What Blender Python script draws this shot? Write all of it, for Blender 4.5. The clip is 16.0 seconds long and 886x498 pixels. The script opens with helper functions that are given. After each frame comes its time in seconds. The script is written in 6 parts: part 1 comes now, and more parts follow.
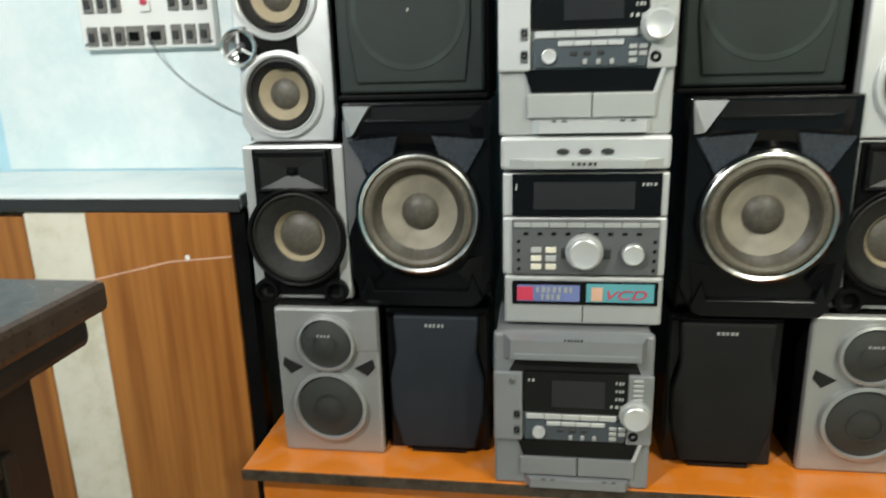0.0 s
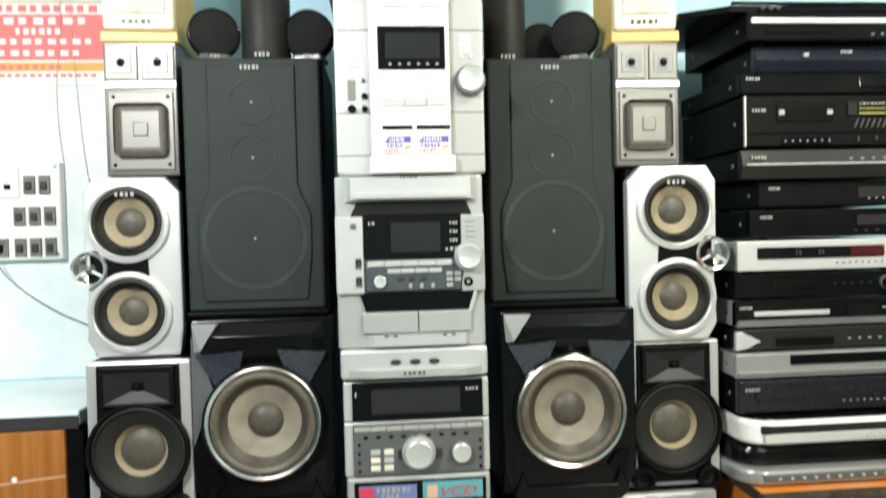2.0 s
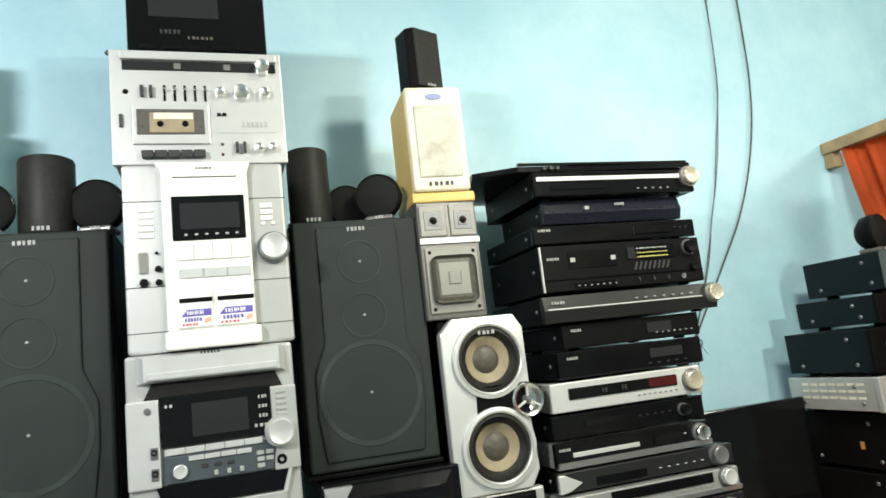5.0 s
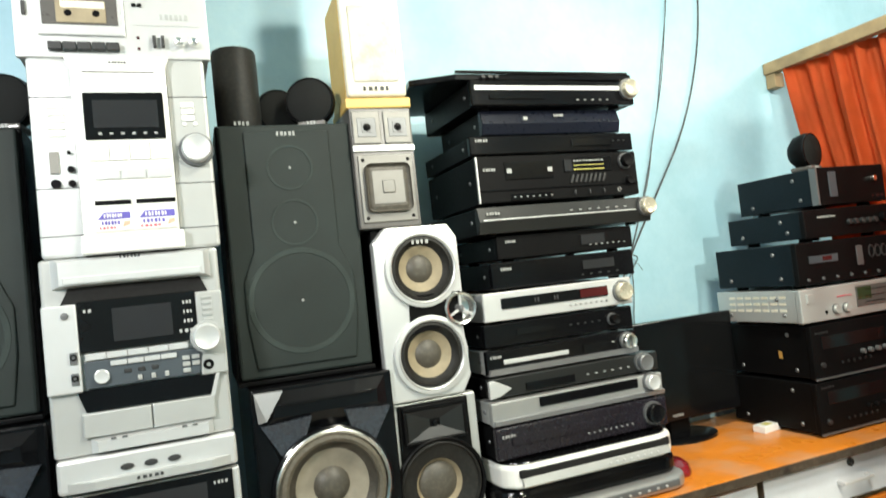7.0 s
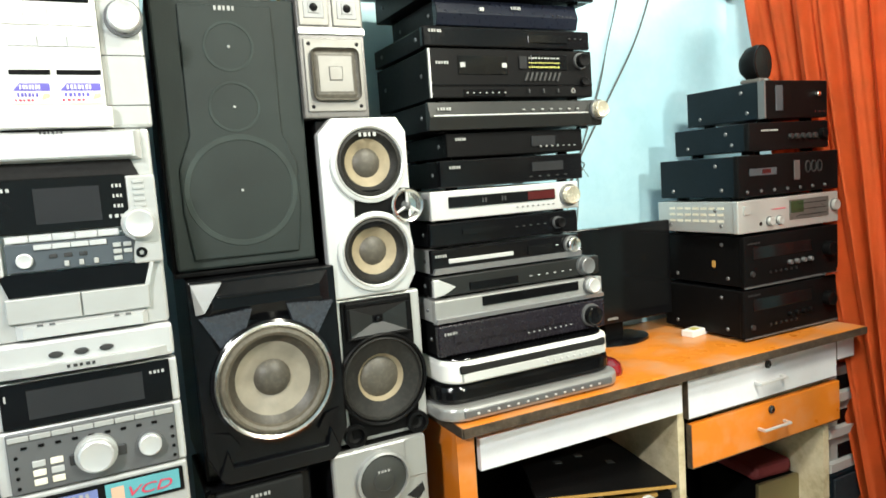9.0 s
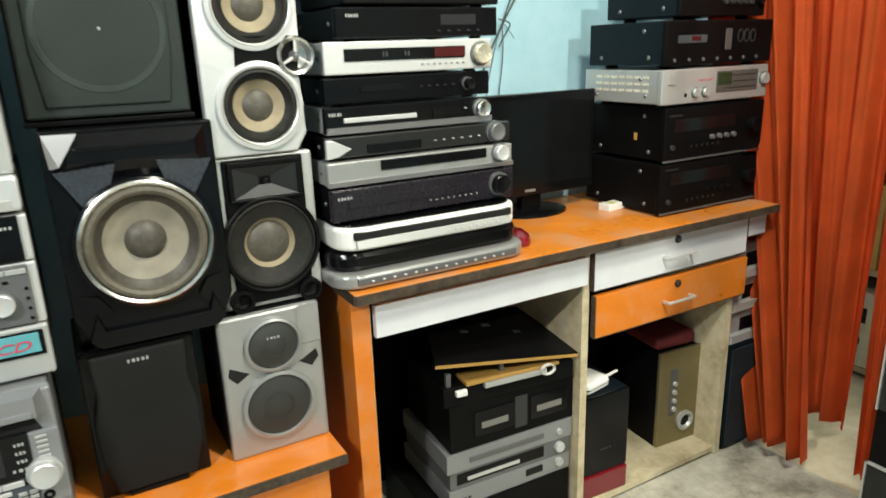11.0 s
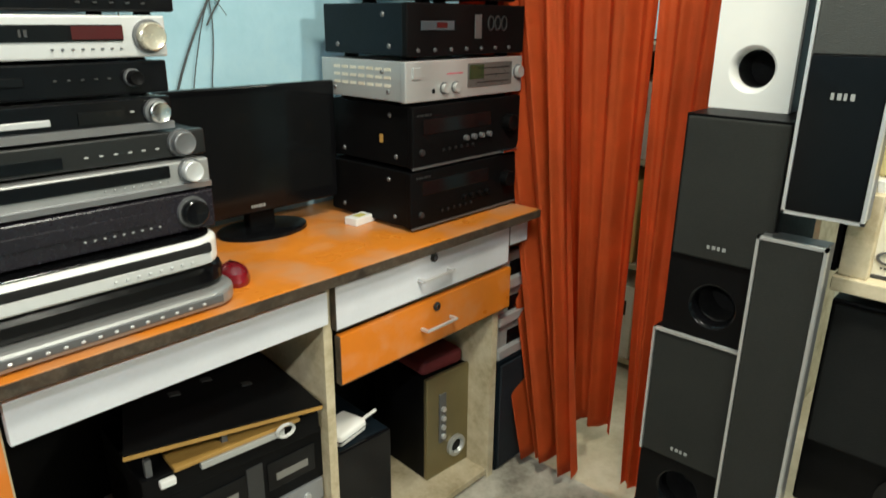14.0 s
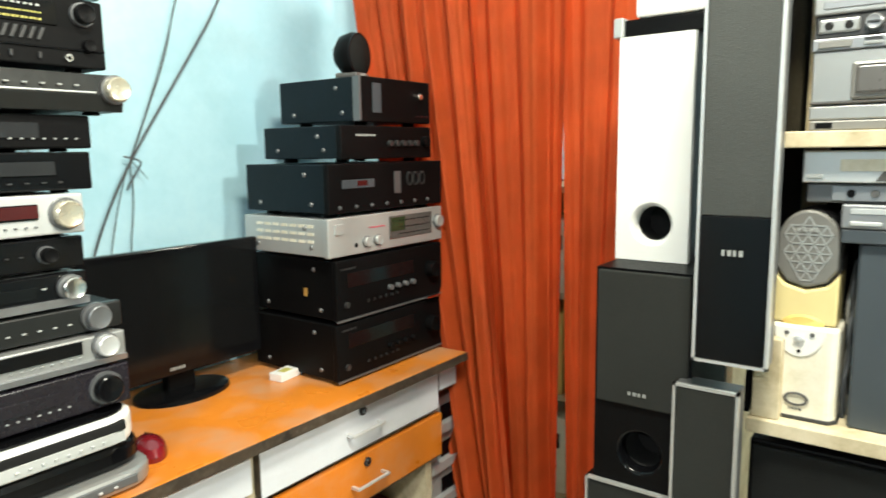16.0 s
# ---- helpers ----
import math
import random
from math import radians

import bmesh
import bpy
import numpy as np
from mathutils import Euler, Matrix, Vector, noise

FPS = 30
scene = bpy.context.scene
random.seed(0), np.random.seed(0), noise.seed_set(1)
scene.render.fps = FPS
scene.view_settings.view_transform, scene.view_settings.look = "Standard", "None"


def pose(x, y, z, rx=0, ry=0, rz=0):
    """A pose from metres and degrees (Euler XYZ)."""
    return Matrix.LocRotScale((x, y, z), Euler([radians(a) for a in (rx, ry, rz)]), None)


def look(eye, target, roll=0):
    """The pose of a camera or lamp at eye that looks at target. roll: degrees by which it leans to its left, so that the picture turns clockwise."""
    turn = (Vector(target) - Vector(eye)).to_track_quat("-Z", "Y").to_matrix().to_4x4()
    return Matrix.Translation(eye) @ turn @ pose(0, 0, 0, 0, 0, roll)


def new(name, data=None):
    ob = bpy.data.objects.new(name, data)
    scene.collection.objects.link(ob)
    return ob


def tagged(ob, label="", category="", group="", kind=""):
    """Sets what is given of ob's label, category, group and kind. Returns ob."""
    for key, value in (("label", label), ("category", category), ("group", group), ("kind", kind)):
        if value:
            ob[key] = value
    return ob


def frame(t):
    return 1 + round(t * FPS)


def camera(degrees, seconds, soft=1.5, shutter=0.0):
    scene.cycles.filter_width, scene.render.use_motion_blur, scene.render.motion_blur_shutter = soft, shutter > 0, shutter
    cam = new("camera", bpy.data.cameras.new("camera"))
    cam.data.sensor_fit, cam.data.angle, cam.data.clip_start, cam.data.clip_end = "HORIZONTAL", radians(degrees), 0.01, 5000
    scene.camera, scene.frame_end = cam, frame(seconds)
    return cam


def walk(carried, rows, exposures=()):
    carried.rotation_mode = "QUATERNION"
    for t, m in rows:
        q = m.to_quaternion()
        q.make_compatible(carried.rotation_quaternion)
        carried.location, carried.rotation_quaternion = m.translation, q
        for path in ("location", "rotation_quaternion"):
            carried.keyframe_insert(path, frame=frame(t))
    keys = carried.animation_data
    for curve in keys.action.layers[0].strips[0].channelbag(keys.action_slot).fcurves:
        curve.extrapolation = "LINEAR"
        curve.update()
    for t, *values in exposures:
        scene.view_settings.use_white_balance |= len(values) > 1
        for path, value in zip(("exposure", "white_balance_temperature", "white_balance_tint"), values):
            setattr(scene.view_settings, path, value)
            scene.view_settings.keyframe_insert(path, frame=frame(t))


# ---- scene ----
cam = camera(66.2, 16.0, soft=1.6, shutter=0.5)
PATH = [
    (0, (0.071, -0.085, 1.257), (-0.201, 1.825, 0.732), -1.6),
    (0.5, (0.033, -0.118, 1.258), (-0.037, 1.843, 0.869), -1.6),
    (1, (0.021, -0.138, 1.259), (0.081, 1.829, 0.901), -1.0),
    (1.5, (0.08, -0.196, 1.306), (0.247, 1.778, 1.033), -1.4),
    (2, (0.102, -0.216, 1.354), (0.267, 1.777, 1.305), -1.4),
    (2.5, (0.106, -0.228, 1.391), (0.311, 1.76, 1.462), -1.8),
    (3, (0.103, -0.224, 1.412), (0.369, 1.754, 1.534), -2.2),
    (3.5, (0.125, -0.234, 1.405), (0.343, 1.736, 1.676), -3.1),
    (4, (0.12, -0.235, 1.404), (0.438, 1.711, 1.735), -4.0),
    (4.2, (0.13, -0.221, 1.406), (0.56, 1.705, 1.731), -4.7),
    (6.3, (0.178, -0.203, 1.378), (0.918, 1.63, 1.681), -6.9),
    (6.5, (0.186, -0.202, 1.369), (0.947, 1.63, 1.628), -6.6),
    (7, (0.205, -0.202, 1.367), (0.955, 1.651, 1.448), -6.2),
    (7.5, (0.193, -0.156, 1.35), (1.017, 1.666, 1.355), -6.1),
    (8, (0.216, -0.188, 1.368), (1.02, 1.641, 1.271), -5.0),
    (8.2, (0.191, -0.158, 1.357), (1.051, 1.643, 1.231), -5.3),
    (10.3, (0.256, -0.19, 1.332), (1.145, 1.543, 0.875), -1.4),
    (10.5, (0.267, -0.191, 1.324), (1.194, 1.505, 0.811), -0.9),
    (11, (0.342, -0.157, 1.302), (1.29, 1.51, 0.735), -1.9),
    (11.5, (0.46, -0.125, 1.289), (1.329, 1.528, 0.572), -1.9),
    (12, (0.59, -0.118, 1.293), (1.444, 1.489, 0.463), -1.1),
    (12.5, (0.645, -0.099, 1.294), (1.627, 1.436, 0.469), -1.3),
    (13, (0.661, -0.027, 1.291), (1.754, 1.417, 0.445), -0.8),
    (13.5, (0.663, 0.028, 1.302), (1.999, 1.312, 0.549), -0.1),
    (14, (0.673, 0.03, 1.318), (2.07, 1.309, 0.677), 0.5),
    (14.5, (0.697, 0.008, 1.332), (2.102, 1.319, 0.778), -0.1),
    (15, (0.704, -0.004, 1.351), (2.105, 1.356, 0.917), -1.4),
    (15.5, (0.708, -0.006, 1.371), (2.16, 1.332, 1.051), -1.3),
    (16, (0.677, 0.022, 1.378), (2.271, 1.195, 1.092), -0.8),
]
EXPOSURES = [(0.0, -0.32), (0.5, -0.38), (1.0, 0.08), (1.5, -0.5), (2.0, 0.0), (2.5, 0.0), (4.0, -0.38), (6.5, 0.05), (7.0, 0.12), (7.5, 0.42), (8.0, 0.45), (10.5, 0.45), (11.0, 0.1), (11.5, -0.1), (12.0, -0.14), (13.5, -0.02), (14.0, -0.22), (14.5, -0.12), (15.0, 0.6), (15.5, 0.7), (16.0, 0.25)]
walk(cam, [(t, look(eye, target, roll)) for t, eye, target, roll in PATH], EXPOSURES)

import bmesh
import random
import math

# ---------------------------------------------------------------- light
world = bpy.data.worlds.new("world")
scene.world = world
world.use_nodes = True
world.node_tree.nodes["Background"].inputs[0].default_value = (0.8, 0.9, 1.0, 1)
world.node_tree.nodes["Background"].inputs[1].default_value = 0.05


def tube_lamp(name, eye, target, length, width, watts, colour):
    data = bpy.data.lights.new(name, "AREA")
    data.shape, data.size, data.size_y, data.energy, data.color = "RECTANGLE", length, width, watts, colour
    ob = new(name, data)
    ob.matrix_world = look(eye, target)
    return ob


tube_lamp("tube_lamp", (-0.8, -0.3, 2.15), (-0.6, 1.3, 1.2), 0.25, 0.08, 40, (0.99, 0.985, 0.95))
tube_lamp("tube_lamp", (1.1, 0.05, 2.5), (2.0, 0.75, 0.5), 0.4, 0.08, 37, (0.98, 0.96, 0.80))
tube_lamp("tube_lamp", (1.6, -1.5, 2.3), (1.8, 1.1, 0.6), 0.2, 0.08, 41, (0.98, 0.96, 0.82))
tube_lamp("tube_lamp", (3.3, -0.6, 2.6), (2.9, 0.8, 0.3), 0.6, 0.08, 30, (0.98, 0.95, 0.82))


# ---------------------------------------------------------------- materials
def mat(name, colour, rough=0.5, metal=0.0, vary=0.15, scale=8.0, fine=120.0, bump=0.1, coat=0.0, dust=0.0, sheen=0.5):
    m = bpy.data.materials.new(name)
    m.use_nodes = True
    t = m.node_tree
    n, l = t.nodes, t.links
    b = n["Principled BSDF"]
    co = n.new("ShaderNodeTexCoord")
    big = n.new("ShaderNodeTexNoise")
    big.inputs["Scale"].default_value, big.inputs["Detail"].default_value = scale, 6
    small = n.new("ShaderNodeTexNoise")
    small.inputs["Scale"].default_value, small.inputs["Detail"].default_value = fine, 3
    for tex in (big, small):
        l.new(co.outputs["Object"], tex.inputs["Vector"])
    ramp = n.new("ShaderNodeMapRange")
    ramp.inputs["From Min"].default_value, ramp.inputs["From Max"].default_value = 0.3, 0.7
    ramp.inputs["To Min"].default_value, ramp.inputs["To Max"].default_value = 1 - vary, 1 + vary
    l.new(big.outputs["Fac"], ramp.inputs["Value"])
    mul = n.new("ShaderNodeMix")
    mul.data_type, mul.blend_type = "RGBA", "MULTIPLY"
    mul.inputs["Factor"].default_value = 1.0
    mul.inputs[6].default_value = (*colour, 1)
    l.new(ramp.outputs[0], mul.inputs[7])
    out = mul.outputs[2]
    if dust:
        d = n.new("ShaderNodeMix")
        d.data_type = "RGBA"
        d.inputs[7].default_value = (0.42, 0.38, 0.3, 1)
        dr = n.new("ShaderNodeMapRange")
        dr.inputs["From Min"].default_value, dr.inputs["From Max"].default_value = 0.45, 0.75
        dr.inputs["To Min"].default_value, dr.inputs["To Max"].default_value = 0.0, dust
        l.new(small.outputs["Fac"], dr.inputs["Value"])
        l.new(dr.outputs[0], d.inputs[0])
        l.new(out, d.inputs[6])
        out = d.outputs[2]
    l.new(out, b.inputs["Base Color"])
    rr = n.new("ShaderNodeMapRange")
    rr.inputs["To Min"].default_value, rr.inputs["To Max"].default_value = max(0.03, rough - 0.1), min(1, rough + 0.1)
    l.new(small.outputs["Fac"], rr.inputs["Value"])
    l.new(rr.outputs[0], b.inputs["Roughness"])
    b.inputs["Metallic"].default_value = metal
    b.inputs["Coat Weight"].default_value = coat
    b.inputs["Specular IOR Level"].default_value = sheen
    if bump:
        bp = n.new("ShaderNodeBump")
        bp.inputs["Strength"].default_value, bp.inputs["Distance"].default_value = bump, 0.002
        l.new(small.outputs["Fac"], bp.inputs["Height"])
        l.new(bp.outputs[0], b.inputs["Normal"])
    return m


def wood_mat(name, dark, light, rough=0.4, scale=3.0):
    m = mat(name, light, rough, vary=0.1)
    t = m.node_tree
    n, l = t.nodes, t.links
    b = n["Principled BSDF"]
    co = n.new("ShaderNodeTexCoord")
    mp = n.new("ShaderNodeMapping")
    mp.inputs["Scale"].default_value = (14.0, 14.0, 0.6)
    l.new(co.outputs["Object"], mp.inputs["Vector"])
    w = n.new("ShaderNodeTexNoise")
    w.inputs["Scale"].default_value, w.inputs["Detail"].default_value = scale, 8
    l.new(mp.outputs[0], w.inputs["Vector"])
    r = n.new("ShaderNodeValToRGB")
    r.color_ramp.elements[0].position, r.color_ramp.elements[1].position = 0.3, 0.72
    r.color_ramp.elements[0].color, r.color_ramp.elements[1].color = (*dark, 1), (*light, 1)
    l.new(w.outputs["Fac"], r.inputs["Fac"])
    l.new(r.outputs[0], b.inputs["Base Color"])
    return m


def stained_mat(name, colours, rough, scale, bump=0.3):
    """Concrete or old paint: three tones mixed by noise at two scales."""
    m = mat(name, colours[1], rough, bump=bump, fine=60)
    t = m.node_tree
    n, l = t.nodes, t.links
    b = n["Principled BSDF"]
    co = n.new("ShaderNodeTexCoord")
    w = n.new("ShaderNodeTexNoise")
    w.inputs["Scale"].default_value, w.inputs["Detail"].default_value, w.inputs["Roughness"].default_value = scale, 12, 0.72
    l.new(co.outputs["Object"], w.inputs["Vector"])
    r = n.new("ShaderNodeValToRGB")
    e = r.color_ramp.elements
    e[0].position, e[1].position = 0.37, 0.63
    e[0].color, e[1].color = (*colours[0], 1), (*colours[2], 1)
    mid = e.new(0.5)
    mid.color = (*colours[1], 1)
    l.new(w.outputs["Fac"], r.inputs["Fac"])
    l.new(r.outputs[0], b.inputs["Base Color"])
    return m


WALL = stained_mat("blue_wall_paint", ((0.36, 0.60, 0.71), (0.42, 0.66, 0.775), (0.49, 0.72, 0.81)), 0.42, 2.2, 0.2)
WHITEWALL = stained_mat("white_wash", ((0.66, 0.77, 0.78), (0.76, 0.83, 0.83), (0.82, 0.86, 0.86)), 0.7, 3.0)
CEIL = mat("ceiling_paint", (0.72, 0.74, 0.72), 0.8, vary=0.06)
CONCRETE = stained_mat("concrete", ((0.22, 0.205, 0.165), (0.45, 0.43, 0.36), (0.62, 0.60, 0.52)), 0.55, 5.0, 0.4)
SAND = stained_mat("sandy_floor", ((0.48, 0.41, 0.27), (0.60, 0.52, 0.36), (0.70, 0.62, 0.46)), 0.7, 5.0)
ORANGE = mat("orange_laminate", (0.68, 0.195, 0.017), 0.32, vary=0.08, fine=16, bump=0.0, dust=0.24)
WHITELAM = mat("white_laminate", (0.66, 0.68, 0.72), 0.35, vary=0.05, bump=0.02, dust=0.06)
PLY = stained_mat("bare_plywood", ((0.40, 0.33, 0.20), (0.56, 0.48, 0.32), (0.66, 0.58, 0.42)), 0.65, 9.0)
EDGE = mat("worn_edge_band", (0.042, 0.028, 0.017), 0.6, vary=0.6, scale=22, dust=0.1)
ORANGETOP = mat("dusty_orange_laminate", (0.68, 0.215, 0.022), 0.3, vary=0.1, scale=5, fine=7, bump=0.0, dust=0.5)
VENEER = wood_mat("brown_veneer", (0.25, 0.085, 0.018), (0.46, 0.19, 0.045), 0.35)
DARKWOOD = wood_mat("dark_wood", (0.006, 0.004, 0.003), (0.017, 0.011, 0.007), 0.45)
SILVER = mat("silver_plastic", (0.50, 0.51, 0.50), 0.38, 0.45, vary=0.06, bump=0.03)
LIGHTSILVER = mat("light_silver_plastic", (0.66, 0.67, 0.67), 0.36, 0.5, vary=0.05, bump=0.03)
DARKSILVER = mat("dark_silver_plastic", (0.15, 0.155, 0.16), 0.4, 0.45, vary=0.08, bump=0.03)
CHARCOAL = mat("charcoal_plastic", (0.017, 0.018, 0.018), 0.32, 0.2, vary=0.1, bump=0.02)
BOOKSILVER = mat("satin_silver_front", (0.36, 0.365, 0.36), 0.36, 0.5, vary=0.08, bump=0.03)
MIDSILVER = mat("mid_grey_silver", (0.30, 0.31, 0.325), 0.36, 0.5, vary=0.07, bump=0.03)
GREYPLASTIC = mat("grey_plastic", (0.036, 0.037, 0.038), 0.45, 0.2, vary=0.08, bump=0.03)
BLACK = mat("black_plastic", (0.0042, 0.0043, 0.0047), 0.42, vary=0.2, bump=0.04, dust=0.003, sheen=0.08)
GLOSS = mat("glossy_black", (0.004, 0.0042, 0.005), 0.16, vary=0.2, bump=0.01, sheen=0.24)
BLUEBLACK = mat("blue_black_metal", (0.0042, 0.0082, 0.0125), 0.34, vary=0.2, bump=0.05, dust=0.006, sheen=0.17)
PURPLE = mat("purple_black_plastic", (0.013, 0.011, 0.016), 0.26, vary=0.2, bump=0.02)
NAVY = mat("navy_black_plastic", (0.006, 0.008, 0.016), 0.3, vary=0.2, bump=0.02, sheen=0.3)
# Blue-grey base colour holds the sheen that the black facets catch.
FACET = mat("black_facet_with_sheen", (0.055, 0.066, 0.085), 0.28, 0.45, vary=0.1, bump=0.0)
DUSTYRUBBER = mat("dusty_rubber_roll", (0.085, 0.075, 0.055), 0.5, vary=0.25, scale=25, bump=0.1, dust=0.12)
DARKROLL = mat("dark_dusty_roll", (0.05, 0.044, 0.034), 0.45, vary=0.2, scale=25, bump=0.1, dust=0.08)
BLACKCLOTH = mat("black_grille_cloth", (0.0085, 0.0095, 0.0095), 0.75, vary=0.25, fine=600, bump=0.5, dust=0.012, sheen=0.2)
# Worn brown, made lighter than DARKWOOD for the reflection on the cabinet top.
WORNSHEENTOP = wood_mat("worn_top_with_reflection", (0.024, 0.014, 0.008), (0.065, 0.04, 0.024), 0.3)
CLEARKNOB = mat("champagne_knob", (0.62, 0.58, 0.46), 0.25, 0.6, vary=0.08, bump=0.0)
GRILLE = mat("dark_green_grille_cloth", (0.0115, 0.0185, 0.017), 0.6, vary=0.2, fine=600, bump=0.4, dust=0.014, sheen=0.35)
# Lighter than GRILLEGREY to carry the glossy reflection on the tall bar's cloth.
BARGRILLE = mat("grille_cloth_with_sheen", (0.046, 0.050, 0.047), 0.6, vary=0.12, fine=700, bump=0.4, dust=0.03, sheen=0.4)
GRILLEGREY = mat("grey_grille_cloth", (0.018, 0.0195, 0.0175), 0.8, vary=0.12, fine=700, bump=0.5, dust=0.03, sheen=0.3)
RINGMARK = mat("faded_ring", (0.031, 0.041, 0.038), 0.75, vary=0.4, fine=600, bump=0.4, sheen=0.25)
NAVYGRILLE = mat("blue_black_grille", (0.014, 0.019, 0.026), 0.65, vary=0.2, fine=600, bump=0.4, dust=0.02, sheen=0.3)
RUBBER = mat("black_rubber", (0.013, 0.013, 0.012), 0.55, vary=0.15, bump=0.1, dust=0.03, sheen=0.3)
TAN = mat("tan_cone_paper", (0.29, 0.24, 0.155), 0.65, vary=0.14, scale=40, bump=0.2)
GREYCONE = mat("grey_cone_paper", (0.25, 0.225, 0.175), 0.42, vary=0.22, scale=20, bump=0.2)
DUSTCAP = mat("dust_cap", (0.07, 0.063, 0.05), 0.5, vary=0.2, bump=0.1, dust=0.1)
CHROME = mat("chrome", (0.85, 0.85, 0.83), 0.24, 1.0, vary=0.05, bump=0.0)
MESHGREY = mat("metal_mesh_grille", (0.04, 0.043, 0.04), 0.5, 0.3, vary=0.1, fine=900, bump=0.6)
SCREEN = mat("dark_display", (0.006, 0.0065, 0.007), 0.12, vary=0.1, bump=0.0, sheen=0.25)
LCD = mat("grey_lcd_and_reflection", (0.022, 0.023, 0.025), 0.2, vary=0.1, bump=0.0, sheen=0.3)
REDLCD = mat("dark_red_display", (0.06, 0.010, 0.010), 0.18, vary=0.2, bump=0.0)
GREENLCD = mat("dark_green_display", (0.03, 0.055, 0.025), 0.2, vary=0.3, bump=0.0)
INK = mat("pale_print", (0.34, 0.35, 0.34), 0.5, vary=0.1, bump=0.0)
YELLOWINK = mat("yellow_print", (0.55, 0.5, 0.12), 0.5, vary=0.1, bump=0.0)
BLUEPANEL = mat("slate_blue_panel", (0.055, 0.068, 0.08), 0.4, vary=0.1, bump=0.02)
CYANSTRIP = mat("teal_sticker", (0.10, 0.34, 0.38), 0.4, vary=0.2, bump=0.0)
BLUESTRIP = mat("blue_sticker", (0.16, 0.20, 0.42), 0.4, vary=0.3, bump=0.0)
VIOLET = mat("violet_sticker", (0.12, 0.10, 0.42), 0.4, vary=0.2, bump=0.0)
PINKRED = mat("red_sticker", (0.62, 0.05, 0.10), 0.4, vary=0.2, bump=0.0)
PEACH = mat("peach_sticker", (0.66, 0.40, 0.28), 0.5, vary=0.2, bump=0.0)
PAPER = mat("white_paper", (0.78, 0.78, 0.76), 0.7, vary=0.06, bump=0.05)
SWITCHWHITE = mat("white_bakelite", (0.80, 0.80, 0.77), 0.35, vary=0.04, bump=0.0)
SWITCHGREY = mat("grimy_grey_switch", (0.16, 0.155, 0.14), 0.5, vary=0.3, scale=40, bump=0.1)
YELLOWBOX = mat("yellowed_plastic", (0.72, 0.49, 0.15), 0.45, vary=0.1, bump=0.05)
PALEYELLOW = mat("pale_yellow_plastic", (0.74, 0.62, 0.30), 0.45, vary=0.1, bump=0.05)
CREAMGRILLE = stained_mat("dirty_cream_grille", ((0.44, 0.42, 0.35), (0.60, 0.58, 0.51), (0.66, 0.645, 0.58)), 0.6, 12.0)
CREAM = stained_mat("cream_plastic", ((0.62, 0.58, 0.44), (0.74, 0.70, 0.58), (0.78, 0.75, 0.64)), 0.45, 10.0, 0.05)
SMOKE = mat("smoky_plastic_case", (0.10, 0.095, 0.09), 0.3, vary=0.15, bump=0.02)
SMOKEFRAME = mat("grey_brown_frame", (0.21, 0.205, 0.19), 0.4, 0.2, vary=0.12, bump=0.03)
CURTAIN = mat("orange_red_curtain_cloth", (0.68, 0.108, 0.018), 0.75, vary=0.14, fine=500, bump=0.3)
MUD = mat("olive_gold_panel", (0.24, 0.20, 0.10), 0.35, 0.5, vary=0.1, bump=0.03)
REDCLOTH = mat("dark_red_cloth", (0.16, 0.018, 0.022), 0.7, vary=0.2, bump=0.2)
REDGLOSS = mat("glossy_red_plastic", (0.17, 0.006, 0.012), 0.15, vary=0.1, bump=0.0, coat=0.5)
WIRE = mat("grey_wire", (0.05, 0.055, 0.06), 0.5, vary=0.1, bump=0.0)
BROWNWOOD = mat("pale_wood_rail", (0.36, 0.25, 0.13), 0.5, vary=0.2, scale=20, bump=0.1)
BROWNTAPE = mat("brown_circuit_board", (0.42, 0.24, 0.06), 0.5, vary=0.2, bump=0.1)
POSTERRED = mat("poster_red", (0.75, 0.18, 0.18), 0.6, vary=0.1, bump=0.02)
POSTERGOLD = mat("poster_orange", (0.75, 0.38, 0.10), 0.6, vary=0.1, bump=0.02)
# Matt near-black stands for the shade inside ports, slots and notches.
VOID = mat("hollow_shade", (0.004, 0.004, 0.004), 0.9, vary=0.1, bump=0.0)


# ---------------------------------------------------------------- builders
def part(name, bm, material, parent, label=""):
    me = bpy.data.meshes.new(name)
    bm.to_mesh(me)
    bm.free()
    me.materials.append(material)
    ob = new(name, me)
    if parent:
        ob.parent = parent
    if label:
        ob["label"] = label
    return ob


def thing(name, x, y, z, label, category, group="", rz=0.0, rx=0.0, ry=0.0):
    ob = new(name)
    ob.empty_display_size = 0.05
    ob.matrix_world = pose(x, y, z, rx, ry, rz)
    return tagged(ob, label, category, group)


def box(x0, x1, y0, y1, z0, z1, bev=0.0, seg=2):
    bm = bmesh.new()
    bmesh.ops.create_cube(bm, size=1.0)
    for v in bm.verts:
        v.co = ((x0 + x1) / 2 + v.co.x * (x1 - x0), (y0 + y1) / 2 + v.co.y * (y1 - y0), (z0 + z1) / 2 + v.co.z * (z1 - z0))
    if bev:
        bmesh.ops.bevel(bm, geom=list(bm.edges), offset=bev, segments=seg, profile=0.5, affect="EDGES")
        for f in bm.faces:
            f.smooth = False
    return bm


